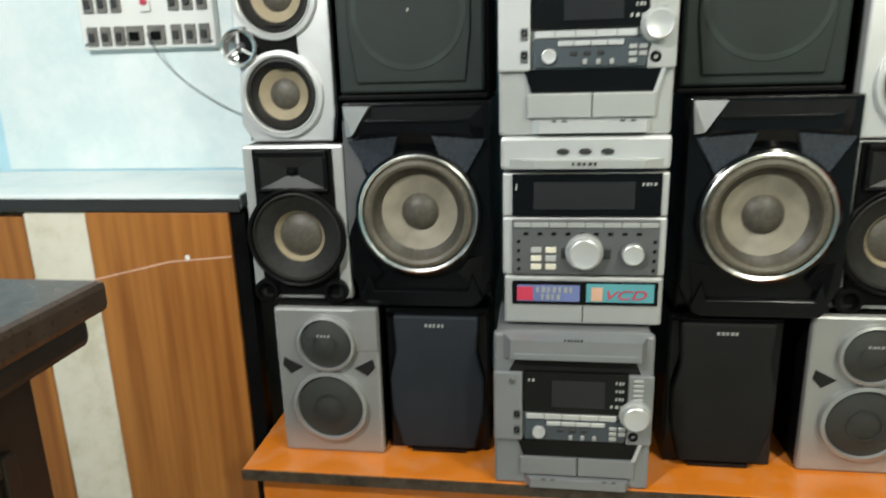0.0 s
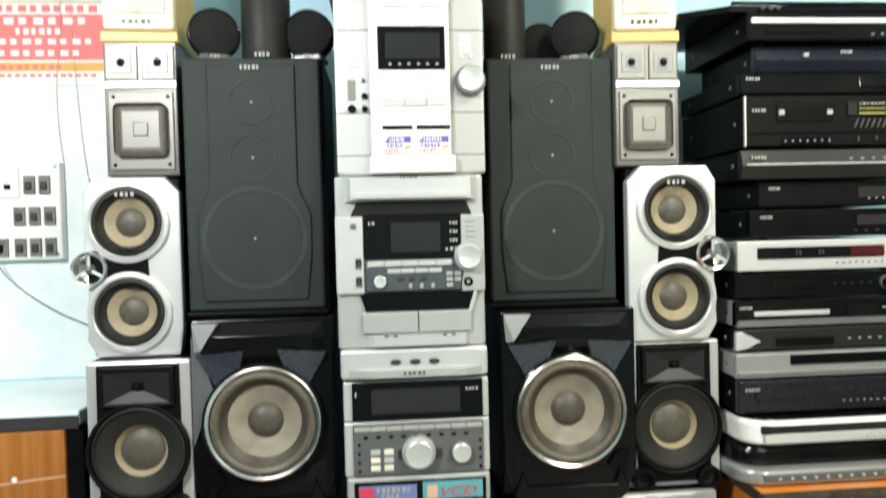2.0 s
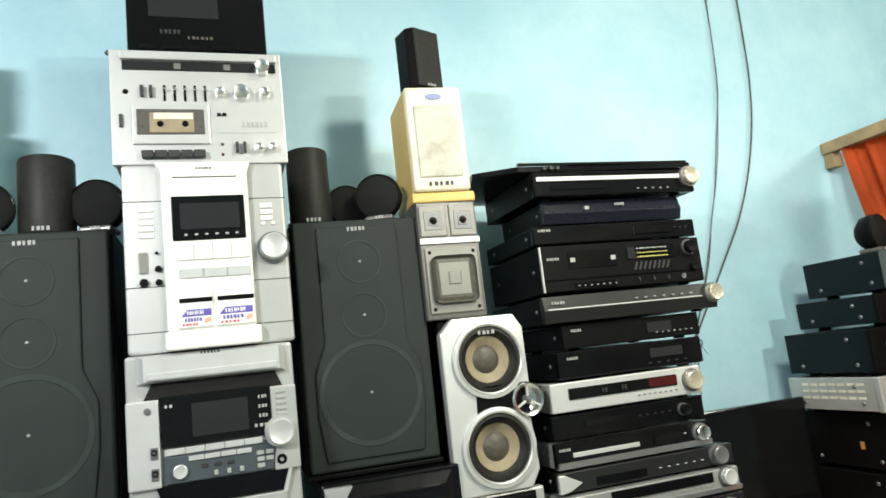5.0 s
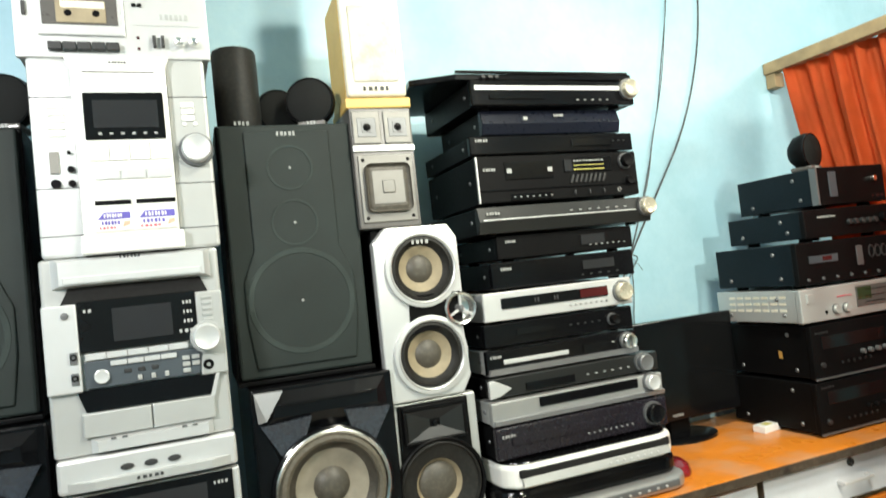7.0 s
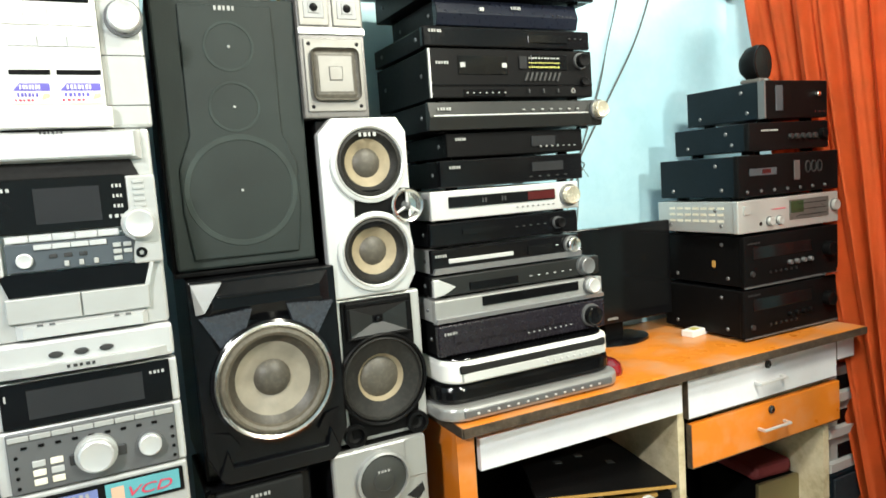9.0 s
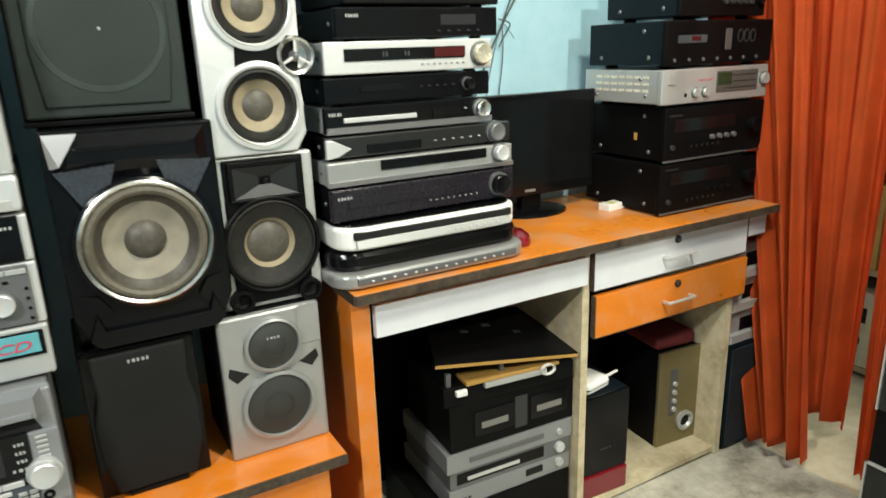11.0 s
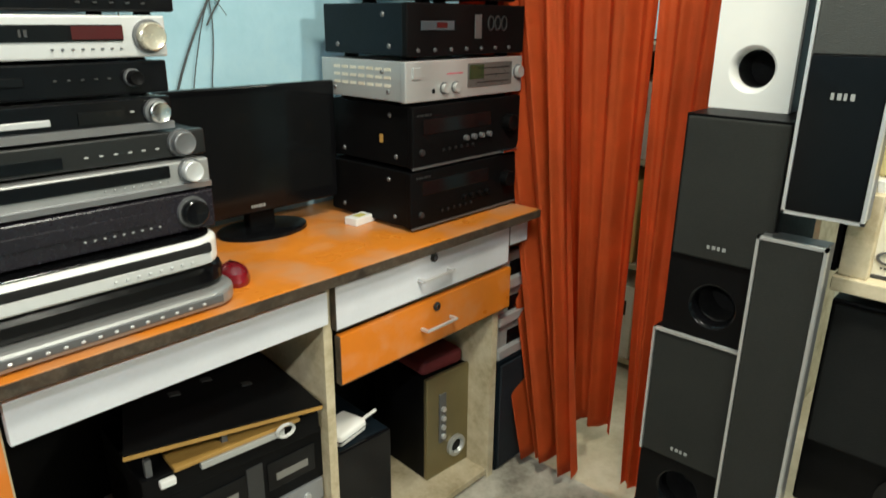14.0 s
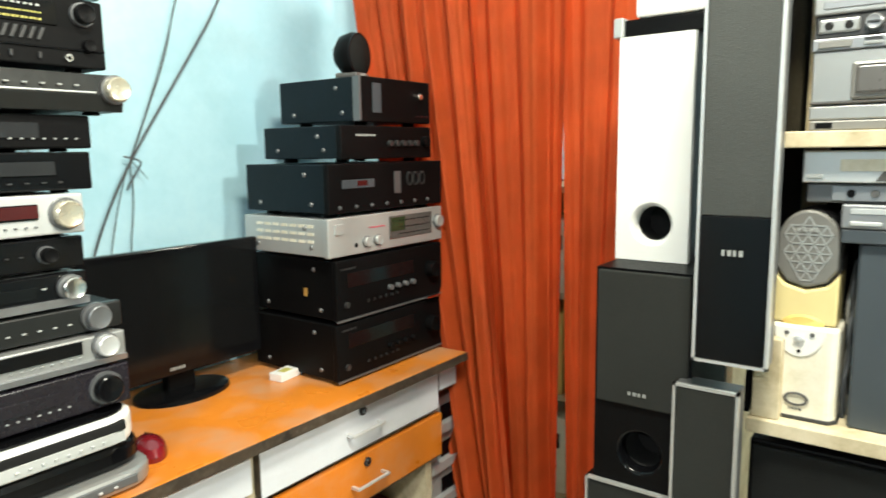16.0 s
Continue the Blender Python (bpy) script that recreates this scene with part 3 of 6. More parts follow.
def horn_speaker(x, y, z):
    s = thing("horn_speaker", x, y, z, "black and silver speaker with square horn and tan cone", "speaker", "horn speakers")
    w, h = 0.1, 0.305
    part("cabinet", box(-w + 0.003, w - 0.003, 0.02, 0.24, 0, h, 0.004), BLACK, s)
    f = part("front_panel", box(-w, w, 0, 0.022, 0, h, 0.005), SILVER, s, "silver front panel")
    c = part("center_panel", prism([(-0.075, 0.01), (0.075, 0.01), (0.08, 0.08), (0.078, h - 0.006), (-0.078, h - 0.006), (-0.08, 0.08)], -0.005, 0.001, 0.002), BLACK, s)
    bore(f, [(0.0, 0.128, 0.092)])
    bore(c, [(0.0, 0.128, 0.078)])
    horn = part("horn", joined(box(-0.07, 0.07, -0.014, 0.0, 0.286, 0.296, 0.002), box(-0.07, 0.07, -0.014, 0.0, 0.218, 0.224, 0.002),
                               box(-0.07, -0.062, -0.014, 0.0, 0.224, 0.286, 0.002), box(0.062, 0.07, -0.014, 0.0, 0.224, 0.286, 0.002)), BLACK, s, "square horn frame")
    # Inner faces carry painted shading: grey floor, charcoal sides, near-black roof.
    part("horn_side", joined(sloped([(-0.062, -0.012, 0.225), (-0.062, -0.012, 0.285), (-0.012, -0.0055, 0.264), (-0.012, -0.0055, 0.248)], -0.005),
                             sloped([(0.062, -0.012, 0.225), (0.062, -0.012, 0.285), (0.012, -0.0055, 0.264), (0.012, -0.0055, 0.248)], -0.005)), CHARCOAL, horn)
    part("horn_floor", sloped([(-0.062, -0.012, 0.225), (0.062, -0.012, 0.225), (0.012, -0.0055, 0.248), (-0.012, -0.0055, 0.248)], -0.005), GREYPLASTIC, horn, "horn floor painted lighter as its lit side")
    part("horn_roof", sloped([(-0.062, -0.012, 0.285), (0.062, -0.012, 0.285), (0.012, -0.0055, 0.264), (-0.012, -0.0055, 0.264)], -0.005), VOID, horn)
    part("horn_plug", lathe(0.0, 0.256, [(0.008, -0.0055), (0.006, -0.011), (0.0, -0.0125)], 18), GLOSS, horn)
    d = driver(s, 0.0, 0.128, 0.098, -0.012, TAN, 0.42, rim=BLACK, surround=0.84, inner=0.52, depth=0.28)
    for px in (-0.07, 0.07):
        part("port", lathe(px, 0.02, [(0.024, 0.0), (0.024, -0.016), (0.017, -0.017), (0.016, 0.0)], 24), BLACK, s)
        part("port_bore", lathe(px, 0.02, [(0.0165, -0.004), (0.0, -0.0042)], 24), VOID, s)
    return s


def small_silver(x, y, z, h=0.312):
    s = thing("bookshelf_speaker", x, y, z, "silver bookshelf speaker with two round mesh grilles", "speaker", "silver bookshelf speakers")
    w = 0.104
    part("cabinet", box(-w + 0.002, w - 0.002, 0.015, 0.22, 0, h, 0.003), BLACK, s)
    part("front_panel", prism([(-w, 0.0), (w, 0.0), (w, h), (-w, h)], -0.002, 0.016, 0.006), BOOKSILVER, s, "silver front panel")
    part("chamfer", taper(0.055, w - 0.003, h - 0.085, h - 0.003, -0.004, 0.065, w - 0.002, h - 0.09, h - 0.002, -0.001), BOOKSILVER, s)
    for cz, r in ((0.241, 0.058), (0.107, 0.0755)):
        d = part("driver", lathe(0.0, cz, [(r, -0.002), (r * 0.99, -0.014), (r * 0.9, -0.016), (r * 0.87, -0.01)], 48), BOOKSILVER, s, "silver ring")
        part("mesh_grille", lathe(0.0, cz, [(r * 0.88, -0.010), (r * 0.6, -0.016), (0.0, -0.019)], 40), MESHGREY, d, "dark metal mesh")
        part("ring_mark", lathe(0.0, cz, [(r * 0.42, -0.0178), (r * 0.42, -0.0190), (r * 0.36, -0.0193), (r * 0.36, -0.018)], 40), GREYPLASTIC, d)
    strokes(s, -0.014, 0.014, 0.258, 0.263, -0.0185, 4)
    for a in (-1, 1):
        part("notch", prism([(a * 0.052, 0.188), (a * 0.09, 0.208), (a * 0.094, 0.19), (a * 0.078, 0.172)], -0.003, 0.0), VOID, s, "black vent notch")
    return s


def subwoofer(x, y, z, patch):
    s = thing("large_woofer_box", x, y, z, "glossy black woofer box with grey cone and chrome ring", "speaker", "large woofer boxes")
    w, h = 0.137, 0.39
    part("cabinet", box(-w, w, 0.03, 0.30, 0, h, 0.005), GLOSS, s)
    f = part("front_panel", prism([(-w * 0.8, 0.0), (w * 0.8, 0.0), (w, 0.06), (w, h), (-w, h), (-w, 0.06)], 0.0, 0.031, 0.004), GLOSS, s)
    bore(f, [(0.0, 0.185, 0.107)])
    part("upper_hood", taper(-0.10, 0.10, 0.335, h - 0.03, -0.016, -0.125, 0.125, 0.30, h - 0.006, 0.002), GLOSS, s)
    part("hood_lip", box(-0.09, 0.09, -0.019, -0.014, h - 0.036, h - 0.03, 0.002), GLOSS, s)
    for a in (-1, 1):
        part("facet", sloped([(a * 0.126, -0.012, 0.322), (a * 0.032, -0.024, 0.33), (a * 0.046, -0.010, 0.288), (a * 0.092, -0.006, 0.262)], 0.004), FACET, s, "slanted black facet with its sheen painted in")
        part("lower_facet", sloped([(a * 0.122, -0.002, 0.105), (a * 0.092, -0.008, 0.098), (a * 0.075, -0.010, 0.072), (a * 0.112, -0.003, 0.03)], 0.004), GLOSS, s)
    if patch:
        part("corner_facet", sloped([(-w + 0.004, -0.006, h - 0.006), (-w + 0.056, -0.021, h - 0.006), (-w + 0.022, -0.019, h - 0.058), (-w + 0.008, -0.008, h - 0.062)], 0.001), BOOKSILVER, s, "silver corner facet")
        # The left box gets a greyer side facet to show the light on it.
        part("side_facet", sloped([(-w, -0.001, h - 0.03), (-w + 0.02, -0.005, h - 0.066), (-w + 0.042, -0.005, h - 0.14), (-w, -0.001, 0.14)], 0.001), DARKSILVER if patch > 1 else GLOSS, s)
    d = driver(s, 0.0, 0.185, 0.113, -0.012, GREYCONE, 0.3, rim=CHROME, surround=0.80, inner=0.64, depth=0.26, roll=DARKROLL)
    part("roll_ring", lathe(0.0, 0.185, [(0.104, -0.010), (0.100, -0.018), (0.094, -0.0195), (0.088, -0.016), (0.086, -0.008)], 56, caps=False), DUSTYRUBBER, d, "dusty rubber roll")
    part("outer_ring", lathe(0.0, 0.185, [(0.119, 0.0), (0.118, -0.014), (0.113, -0.017)], 56, caps=False), GLOSS, d)
    part("lower_lip", prism([(-0.1, 0.07), (-0.09, 0.035), (0.09, 0.035), (0.1, 0.07), (0.118, 0.02), (0.1, 0.004), (-0.1, 0.004), (-0.118, 0.02)], -0.012, 0.0, 0.002), GLOSS, s)
    strokes(d, -0.014, 0.014, 0.18, 0.186, 0.004, 4, GREYPLASTIC)
    return s


def grille_box(x, y, z, w, h, material, frame, label):
    s = thing("covered_speaker", x, y, z, label, "speaker", "cloth-covered lower speakers")
    part("cabinet", box(-w, w, 0.012, 0.22, 0, h, 0.004), frame, s)
    out = [(-w * 0.72, 0.012), (w * 0.72, 0.012), (w * 0.9, 0.09), (w * 0.92, 0.16), (w * 0.78, 0.22), (w * 0.82, h - 0.008), (-w * 0.82, h - 0.008), (-w * 0.78, 0.22), (-w * 0.92, 0.16), (-w * 0.9, 0.09)]
    part("grille", prism(out, -0.006, 0.013, 0.005), material, s, "dark cloth grille")
    part("foot_slot", box(-w * 0.55, w * 0.55, -0.004, 0.0125, 0.002, 0.010, 0.001), GLOSS, s)
    part("top_lip", sloped([(-w, -0.002, h - 0.006), (w, -0.002, h - 0.006), (w * 0.9, -0.008, h), (-w * 0.9, -0.008, h)], 0.013), GLOSS, s)
    strokes(s, -0.02, 0.02, h - 0.03, h - 0.024, -0.0065, 5)
    return s


def tall_black(x, y, z, w, h, rz, group="tall black speakers"):
    s = thing("tall_speaker", x, y, z, "tall black three-way speaker with dark cloth grille", "speaker", group, rz=rz)
    part("cabinet", box(-w, w, 0.015, 0.27, 0, h, 0.004), BLACK, s)
    g = part("grille", prism([(-w + 0.006, 0.012), (w - 0.006, 0.012), (w - 0.004, h - 0.006), (-w + 0.004, h - 0.006)], -0.012, 0.016, 0.005), GRILLE, s, "dark greenish grille cloth")
    part("grille_bulge", prism([(-w * 0.72, 0.03), (w * 0.72, 0.03), (w * 0.8, 0.12), (w * 0.8, 0.2), (w * 0.62, 0.26), (w * 0.62, h - 0.02), (-w * 0.62, h - 0.02), (-w * 0.62, 0.26), (-w * 0.8, 0.2), (-w * 0.8, 0.12)], -0.017, -0.011, 0.003), GRILLE, g)
    for cz, r in ((h - 0.095, 0.046), (h - 0.205, 0.047), (0.155, 0.105)):
        part("ring_mark", lathe(0, cz, [(r, -0.0165), (r * 0.985, -0.0182), (r * 0.9, -0.0182), (r * 0.885, -0.0165)], 48), RINGMARK, g)
        part("center_glint", lathe(0, cz, [(0.003, -0.017), (0.002, -0.0195)], 10), INK, g)
    strokes(s, -0.02, 0.02, h - 0.03, h - 0.022, -0.0178, 5)
    part("base_rim", box(-w, w, -0.008, 0.012, 0, 0.009, 0.002), BLACK, s)
    return s


small_silver(-0.333, 1.108, 0.497)
small_silver(0.664, 1.125, 0.497)
grille_box(-0.12, 1.125, 0.497, 0.101, 0.303, NAVYGRILLE, GLOSS, "blue-black cloth-covered speaker on the orange platform")
grille_box(0.417, 1.122, 0.497, 0.1, 0.303, BLACKCLOTH, GLOSS, "black cloth-covered speaker on the orange platform")
subwoofer(-0.148, 1.145, 0.803, 2)
subwoofer(0.463, 1.125, 0.803, 1)
horn_speaker(-0.388, 1.15, 0.812)
horn_speaker(0.690, 1.15, 0.812)
silver_tower(-0.405, 1.195, 1.119, -1)
silver_tower(0.687, 1.14, 1.119, 1)
tall_black(-0.158, 1.18, 1.196, 0.139, 0.52, 0)
tall_black(0.445, 1.17, 1.196, 0.135, 0.515, -2)


def retro_speaker(x, y, z, w, h):
    s = thing("retro_speaker", x, y, z, "grey smoky plastic speaker with square horn and woofer", "speaker", "grey retro speakers")
    part("cabinet", box(-w, w, 0.01, 0.2, 0, h, 0.003), SMOKE, s)
    part("front_frame", box(-w, w, 0.0, 0.012, 0, h, 0.003), SMOKE, s)
    part("divider", box(-w, w, -0.006, 0.001, h - 0.092, h - 0.08, 0.001), LIGHTSILVER, s, "pale silver divider bar")
    for a in (-1, 1):
        t = part("tweeter_plate", box(a * w / 2 - w * 0.44, a * w / 2 + w * 0.44, -0.004, 0.001, h - 0.076, h - 0.008, 0.002), SMOKEFRAME, s)
        part("tweeter_square", joined(*[box(a * w / 2 - 0.02 + q, a * w / 2 + 0.02 - q, -0.005 - q * 0.15, -0.0035, h - 0.062 + q, h - 0.022 - q, 0.001) for q in (0.0, 0.009)]), DARKSILVER, t)
        part("tweeter_dome", lathe(a * w / 2, h - 0.042, [(0.009, -0.005), (0.007, -0.009), (0.0, -0.0105)], 20), BLACK, t)
    p = part("woofer_plate", box(-w + 0.008, w - 0.008, -0.004, 0.001, 0.012, h - 0.1, 0.002), SMOKEFRAME, s)
    zc = (h - 0.09) / 2 + 0.004
    part("woofer_surround", box(-w * 0.72, w * 0.72, -0.007, -0.003, zc - w * 0.78, zc + w * 0.72, 0.012, 3), DUSTCAP, p)
    part("woofer_cone", taper(-w * 0.2, w * 0.2, zc - w * 0.22, zc + w * 0.2, -0.0075, -w * 0.5, w * 0.5, zc - w * 0.52, zc + w * 0.5, -0.0085), SMOKEFRAME, p, "square silver cone")
    part("woofer_cap", box(-w * 0.2, w * 0.2, -0.0105, -0.008, zc - w * 0.2, zc + w * 0.2, 0.002), SMOKEFRAME, p)
    for a in (-1, 1):
        for q in (0.022, h - 0.11):
            part("screw", lathe(a * (w - 0.018), q, [(0.004, -0.004), (0.003, -0.006)], 10), BLACK, s)
    return s


retro_speaker(-0.381, 1.2, 1.482, 0.071, 0.268)
retro_speaker(0.640, 1.14, 1.48, 0.067, 0.252)


def yellow_speaker(x, y, z, w, h, rz):
    s = thing("yellow_box_speaker", x, y, z, "yellowed computer speaker with dirty cream grille", "speaker", "yellowed speakers", rz=rz)
    part("cabinet", box(-w, w, 0.008, 0.17, 0.0, h, 0.004), YELLOWBOX, s)
    part("base", box(-w - 0.006, w + 0.006, -0.01, 0.16, -0.0, 0.022, 0.004), YELLOWBOX, s)
    part("grille_frame", box(-w, w, -0.012, 0.008, 0.024, h, 0.008, 3), CREAM, s, "cream front frame")
    g = part("grille", box(-w + 0.016, w - 0.016, -0.0145, -0.011, 0.055, h - 0.045, 0.003), CREAMGRILLE, s, "dirty cream ribbed grille")
    part("grille_rib", joined(*[box(-w + 0.019 + i * 0.0045, -w + 0.0212 + i * 0.0045, -0.0152, -0.0143, 0.058, h - 0.05) for i in range(int((2 * w - 0.04) / 0.0045) + 1)]), CREAMGRILLE, g)
    part("badge", lathe(0, h - 0.024, [(0.019, -0.012), (0.018, -0.0145)], 24, sz=0.38), BLUESTRIP, s, "small oval blue badge")
    strokes(s, -0.03, 0.03, 0.036, 0.045, -0.0125, 5, GREYPLASTIC)
    return s


yellow_speaker(-0.382, 1.21, 1.75, 0.069, 0.283, 2)
yellow_speaker(0.640, 1.15, 1.732, 0.064, 0.262, -4)


def black_satellite(x, y, z, h, rz):
    s = thing("small_black_satellite", x, y, z, "small black satellite speaker on a yellowed speaker", "speaker", "small black satellites", rz=rz)
    part("shell", prism([(-0.048, 0.0), (-0.04, 0.05), (0.04, 0.05), (0.048, 0.0), (0.035, -0.016), (-0.035, -0.016)], 0.01, h, 0.004, axis="z"), BLACK, s)
    part("grille", prism([(-0.043, -0.002), (-0.033, -0.019), (0.033, -0.019), (0.043, -0.002)], 0.014, h - 0.004, 0.002, axis="z"), RUBBER, s)
    part("foot", lathe(0, 0.015, [(0.026, 0.0), (0.024, 0.008), (0.012, 0.0105)], 20, axis="z"), BLACK, s)
    strokes(s, -0.012, 0.012, 0.016, 0.022, -0.0195, 4)
    return s


black_satellite(-0.378, 1.25, 2.033, 0.147, 0)
black_satellite(0.646, 1.19, 1.994, 0.155, 22)


def round_satellite(x, y, z, rz, s=1.0):
    o = thing("round_satellite", x, y, z, "small round black satellite speaker on a foot", "speaker", "round satellites", rz=rz)
    bm = lathe(0, 0.055 * s, [(0.0, 0.035), (0.03 * s, 0.033), (0.048 * s, 0.015), (0.053 * s, -0.01), (0.05 * s, -0.022), (0.047 * s, -0.024)], 36)
    part("shell", bm, BLACK, o)
    part("grille", lathe(0, 0.055 * s, [(0.0475 * s, -0.0235), (0.035 * s, -0.03), (0.0, -0.034)], 36), BLACKCLOTH, o)
    part("trim_ring", lathe(0, 0.055 * s, [(0.05 * s, -0.021), (0.0505 * s, -0.0245), (0.0475 * s, -0.0255), (0.047 * s, -0.022)], 36), GLOSS, o)
    part("foot", box(-0.03 * s, 0.03 * s, -0.03, 0.03, 0, 0.012, 0.004), SMOKE, o)
    strokes(o, -0.008, 0.012, 0.004, 0.011, -0.0305, 3)
    return o


def tube_satellite(x, y, z, r, h):
    o = thing("cylinder_satellite", x, y, z, "black half-cylinder satellite speaker", "speaker", "cylinder satellites")
    part("shell", lathe(0, 0, [(r * 0.97, 0.0), (r, 0.006), (r, h - 0.006), (r * 0.96, h)], 40, axis="z", caps=True), RUBBER, o)
    part("top_cap", lathe(0, 0, [(r * 0.9, h), (r * 0.88, h + 0.002)], 40, axis="z"), BLACK, o)
    strokes(o, -0.016, 0.016, 0.002, 0.01, -r - 0.0012, 4)
    return o


round_satellite(-0.242, 1.235, 1.716, 12)
round_satellite(-0.046, 1.24, 1.716, -10)
tube_satellite(-0.137, 1.24, 1.716, 0.05, 0.15)
tube_satellite(0.366, 1.24, 1.711, 0.045, 0.165)
round_satellite(0.518, 1.23, 1.711, -22)
round_satellite(0.452, 1.30, 1.711, 10, 0.95)

# ---------------------------------------------------------------- the stack of stereo systems in the middle
def knob(parent, cx, cz, r, y, depth, material, name="knob", ring=None):
    k = part(name, lathe(cx, cz, [(r, y), (r * 0.96, y - depth), (r * 0.86, y - depth * 1.1), (r * 0.6, y - depth * 1.02), (0.0, y - depth)], 36), material, parent)
    if ring:
        part("knob_ring", lathe(cx, cz, [(r * 1.18, y + 0.001), (r * 1.16, y - depth * 0.35), (r * 1.01, y - depth * 0.35)], 36), ring, k)
    return k


def buttons(parent, x0, x1, z0, z1, count, y, material, gap=0.15, name="button"):
    w = (x1 - x0) / count
    for i in range(count):
        part(name, box(x0 + i * w, x0 + (i + 1 - gap) * w, y - 0.003, y + 0.001, z0, z1, 0.0008, 1), material, parent)


def cd_system(x, y, z, w, h, body, ear, label):
    """Mini system with a lid, display, control panel and two cassette doors. Measures are shares of width and height."""
    s = thing("mini_stereo_system", x, y, z, label, "stereo system", "stacked stereo systems")
    X = lambda u: (u - 0.5) * w
    Z = lambda v: (1 - v) * h
    part("case", box(X(0.015), X(0.985), 0.02, 0.30, 0.004, h - 0.003, 0.004), body, s)
    part("front_shell", box(X(0.0), X(1.0), 0.0, 0.021, 0.0, h, 0.006), body, s)
    lid = part("lid", taper(X(0.11), X(0.91), Z(0.14), Z(0.02), -0.02, X(0.06), X(0.95), Z(0.155), Z(0.003), 0.001), ear, s, "light silver lid")
    part("lid_edge", box(X(0.13), X(0.89), -0.023, -0.018, Z(0.135), Z(0.1), 0.001), ear, lid)
    part("lid_slot", prism([(X(0.15), Z(0.15)), (X(0.88), Z(0.15)), (X(0.92), Z(0.235)), (X(0.1), Z(0.235))], -0.004, 0.002), VOID, s)
    part("ear_panel", box(X(0.0), X(0.185), -0.01, 0.001, Z(0.68), Z(0.235), 0.003), ear, s)
    part("ear_panel", box(X(0.84), X(1.0), -0.01, 0.001, Z(0.68), Z(0.235), 0.003), body, s)
    d = part("display", box(X(0.19), X(0.84), -0.012, 0.0, Z(0.485), Z(0.225), 0.002), SCREEN, s, "glossy black display")
    part("lcd", box(X(0.37), X(0.70), -0.0128, -0.0115, Z(0.445), Z(0.275)), LCD, d)
    strokes(d, X(0.22), X(0.27), Z(0.285), Z(0.268), -0.0125, 2)
    for k in range(4):
        strokes(d, X(0.765 - 0.03 * (k == 3)), X(0.825), Z(0.29 + 0.05 * k), Z(0.273 + 0.05 * k), -0.0125, 3)
    for k in range(5):
        part("button", box(X(0.875), X(0.935), -0.0125, -0.009, Z(0.275 + 0.03 * k), Z(0.26 + 0.03 * k), 0.0006, 1), SILVER, s)
    buttons(s, X(0.21), X(0.78), Z(0.525), Z(0.492), 5, -0.011, LIGHTSILVER, 0.03)
    c = part("control_panel", prism([(X(0.2), Z(0.668)), (X(0.83), Z(0.668)), (X(0.86), Z(0.56)), (X(0.80), Z(0.53)), (X(0.2), Z(0.53))], -0.011, 0.0, 0.002), BLUEPANEL, s, "slate blue control panel")
    buttons(c, X(0.34), X(0.71), Z(0.565), Z(0.54), 4, -0.0115, LIGHTSILVER, 0.04)
    knob(c, X(0.29), Z(0.612), w * 0.042, -0.011, 0.006, LIGHTSILVER, "round_button")
    for k in range(3):
        part("button", box(X(0.48 + 0.075 * k), X(0.505 + 0.075 * k), -0.015, -0.0105, Z(0.655), Z(0.628), 0.001, 1), INK, c)
        part("button", box(X(0.41 + 0.075 * k), X(0.45 + 0.075 * k), -0.013, -0.0105, Z(0.61), Z(0.59), 0.001, 1), GREYPLASTIC, c)
    for k in range(5):
        part("button", box(X(0.735 + 0.055 * (k % 2)), X(0.78 + 0.055 * (k % 2)), -0.0145, -0.0105, Z(0.585 + 0.033 * (k // 2)), Z(0.563 + 0.033 * (k // 2)), 0.0008, 1), SILVER, c)
    knob(s, X(0.888), Z(0.478), w * 0.084, -0.008, 0.022, LIGHTSILVER, "volume_knob", SILVER)
    for v in (0.505, 0.61):
        part("jack_plate", box(X(0.13), X(0.17), -0.0125, -0.009, Z(v + 0.03), Z(v - 0.03), 0.001), DARKSILVER, s)
        part("jack", lathe(X(0.15), Z(v - 0.005), [(0.0055, -0.012), (0.005, -0.0145), (0.003, -0.0145), (0.0028, -0.012)], 16), BLACK, s)
    part("power_button", lathe(X(0.12), Z(0.29), [(0.006, -0.01), (0.0055, -0.013), (0.0, -0.0135)], 16), DARKSILVER, s)
    part("mic_jack", lathe(X(0.885), Z(0.625), [(0.009, -0.01), (0.008, -0.0125), (0.004, -0.0125), (0.0035, -0.01)], 16), BLACK, s)
    part("cassette_window", prism([(X(0.15), Z(0.675)), (X(0.92), Z(0.675)), (X(0.885), Z(0.785)), (X(0.19), Z(0.785))], -0.006, 0.002, 0.001), GLOSS, s, "dark cassette window")
    part("cassette_frame", prism([(X(0.925), Z(0.675)), (X(0.945), Z(0.675)), (X(0.905), Z(0.795)), (X(0.88), Z(0.795))], -0.009, 0.0), LIGHTSILVER, s)
    for a, b in ((0.17, 0.538), (0.545, 0.9)):
        part("cassette_door", box(X(a), X(b), -0.009, 0.001, Z(0.91), Z(0.79), 0.002), body, s)
    l = part("base_ledge", taper(X(0.24), X(0.85), Z(0.985), Z(0.93), -0.016, X(0.2), X(0.88), Z(0.992), Z(0.918), 0.0), ear, s)
    for u in (0.31, 0.37, 0.70, 0.76):
        part("tab", box(X(u), X(u) + 0.008, -0.0175, -0.0155, Z(0.93), Z(0.92)), DARKSILVER, l)
    strokes(s, X(0.44), X(0.56), Z(0.022), Z(0.008), -0.0195, 6, GREYPLASTIC)
    return s


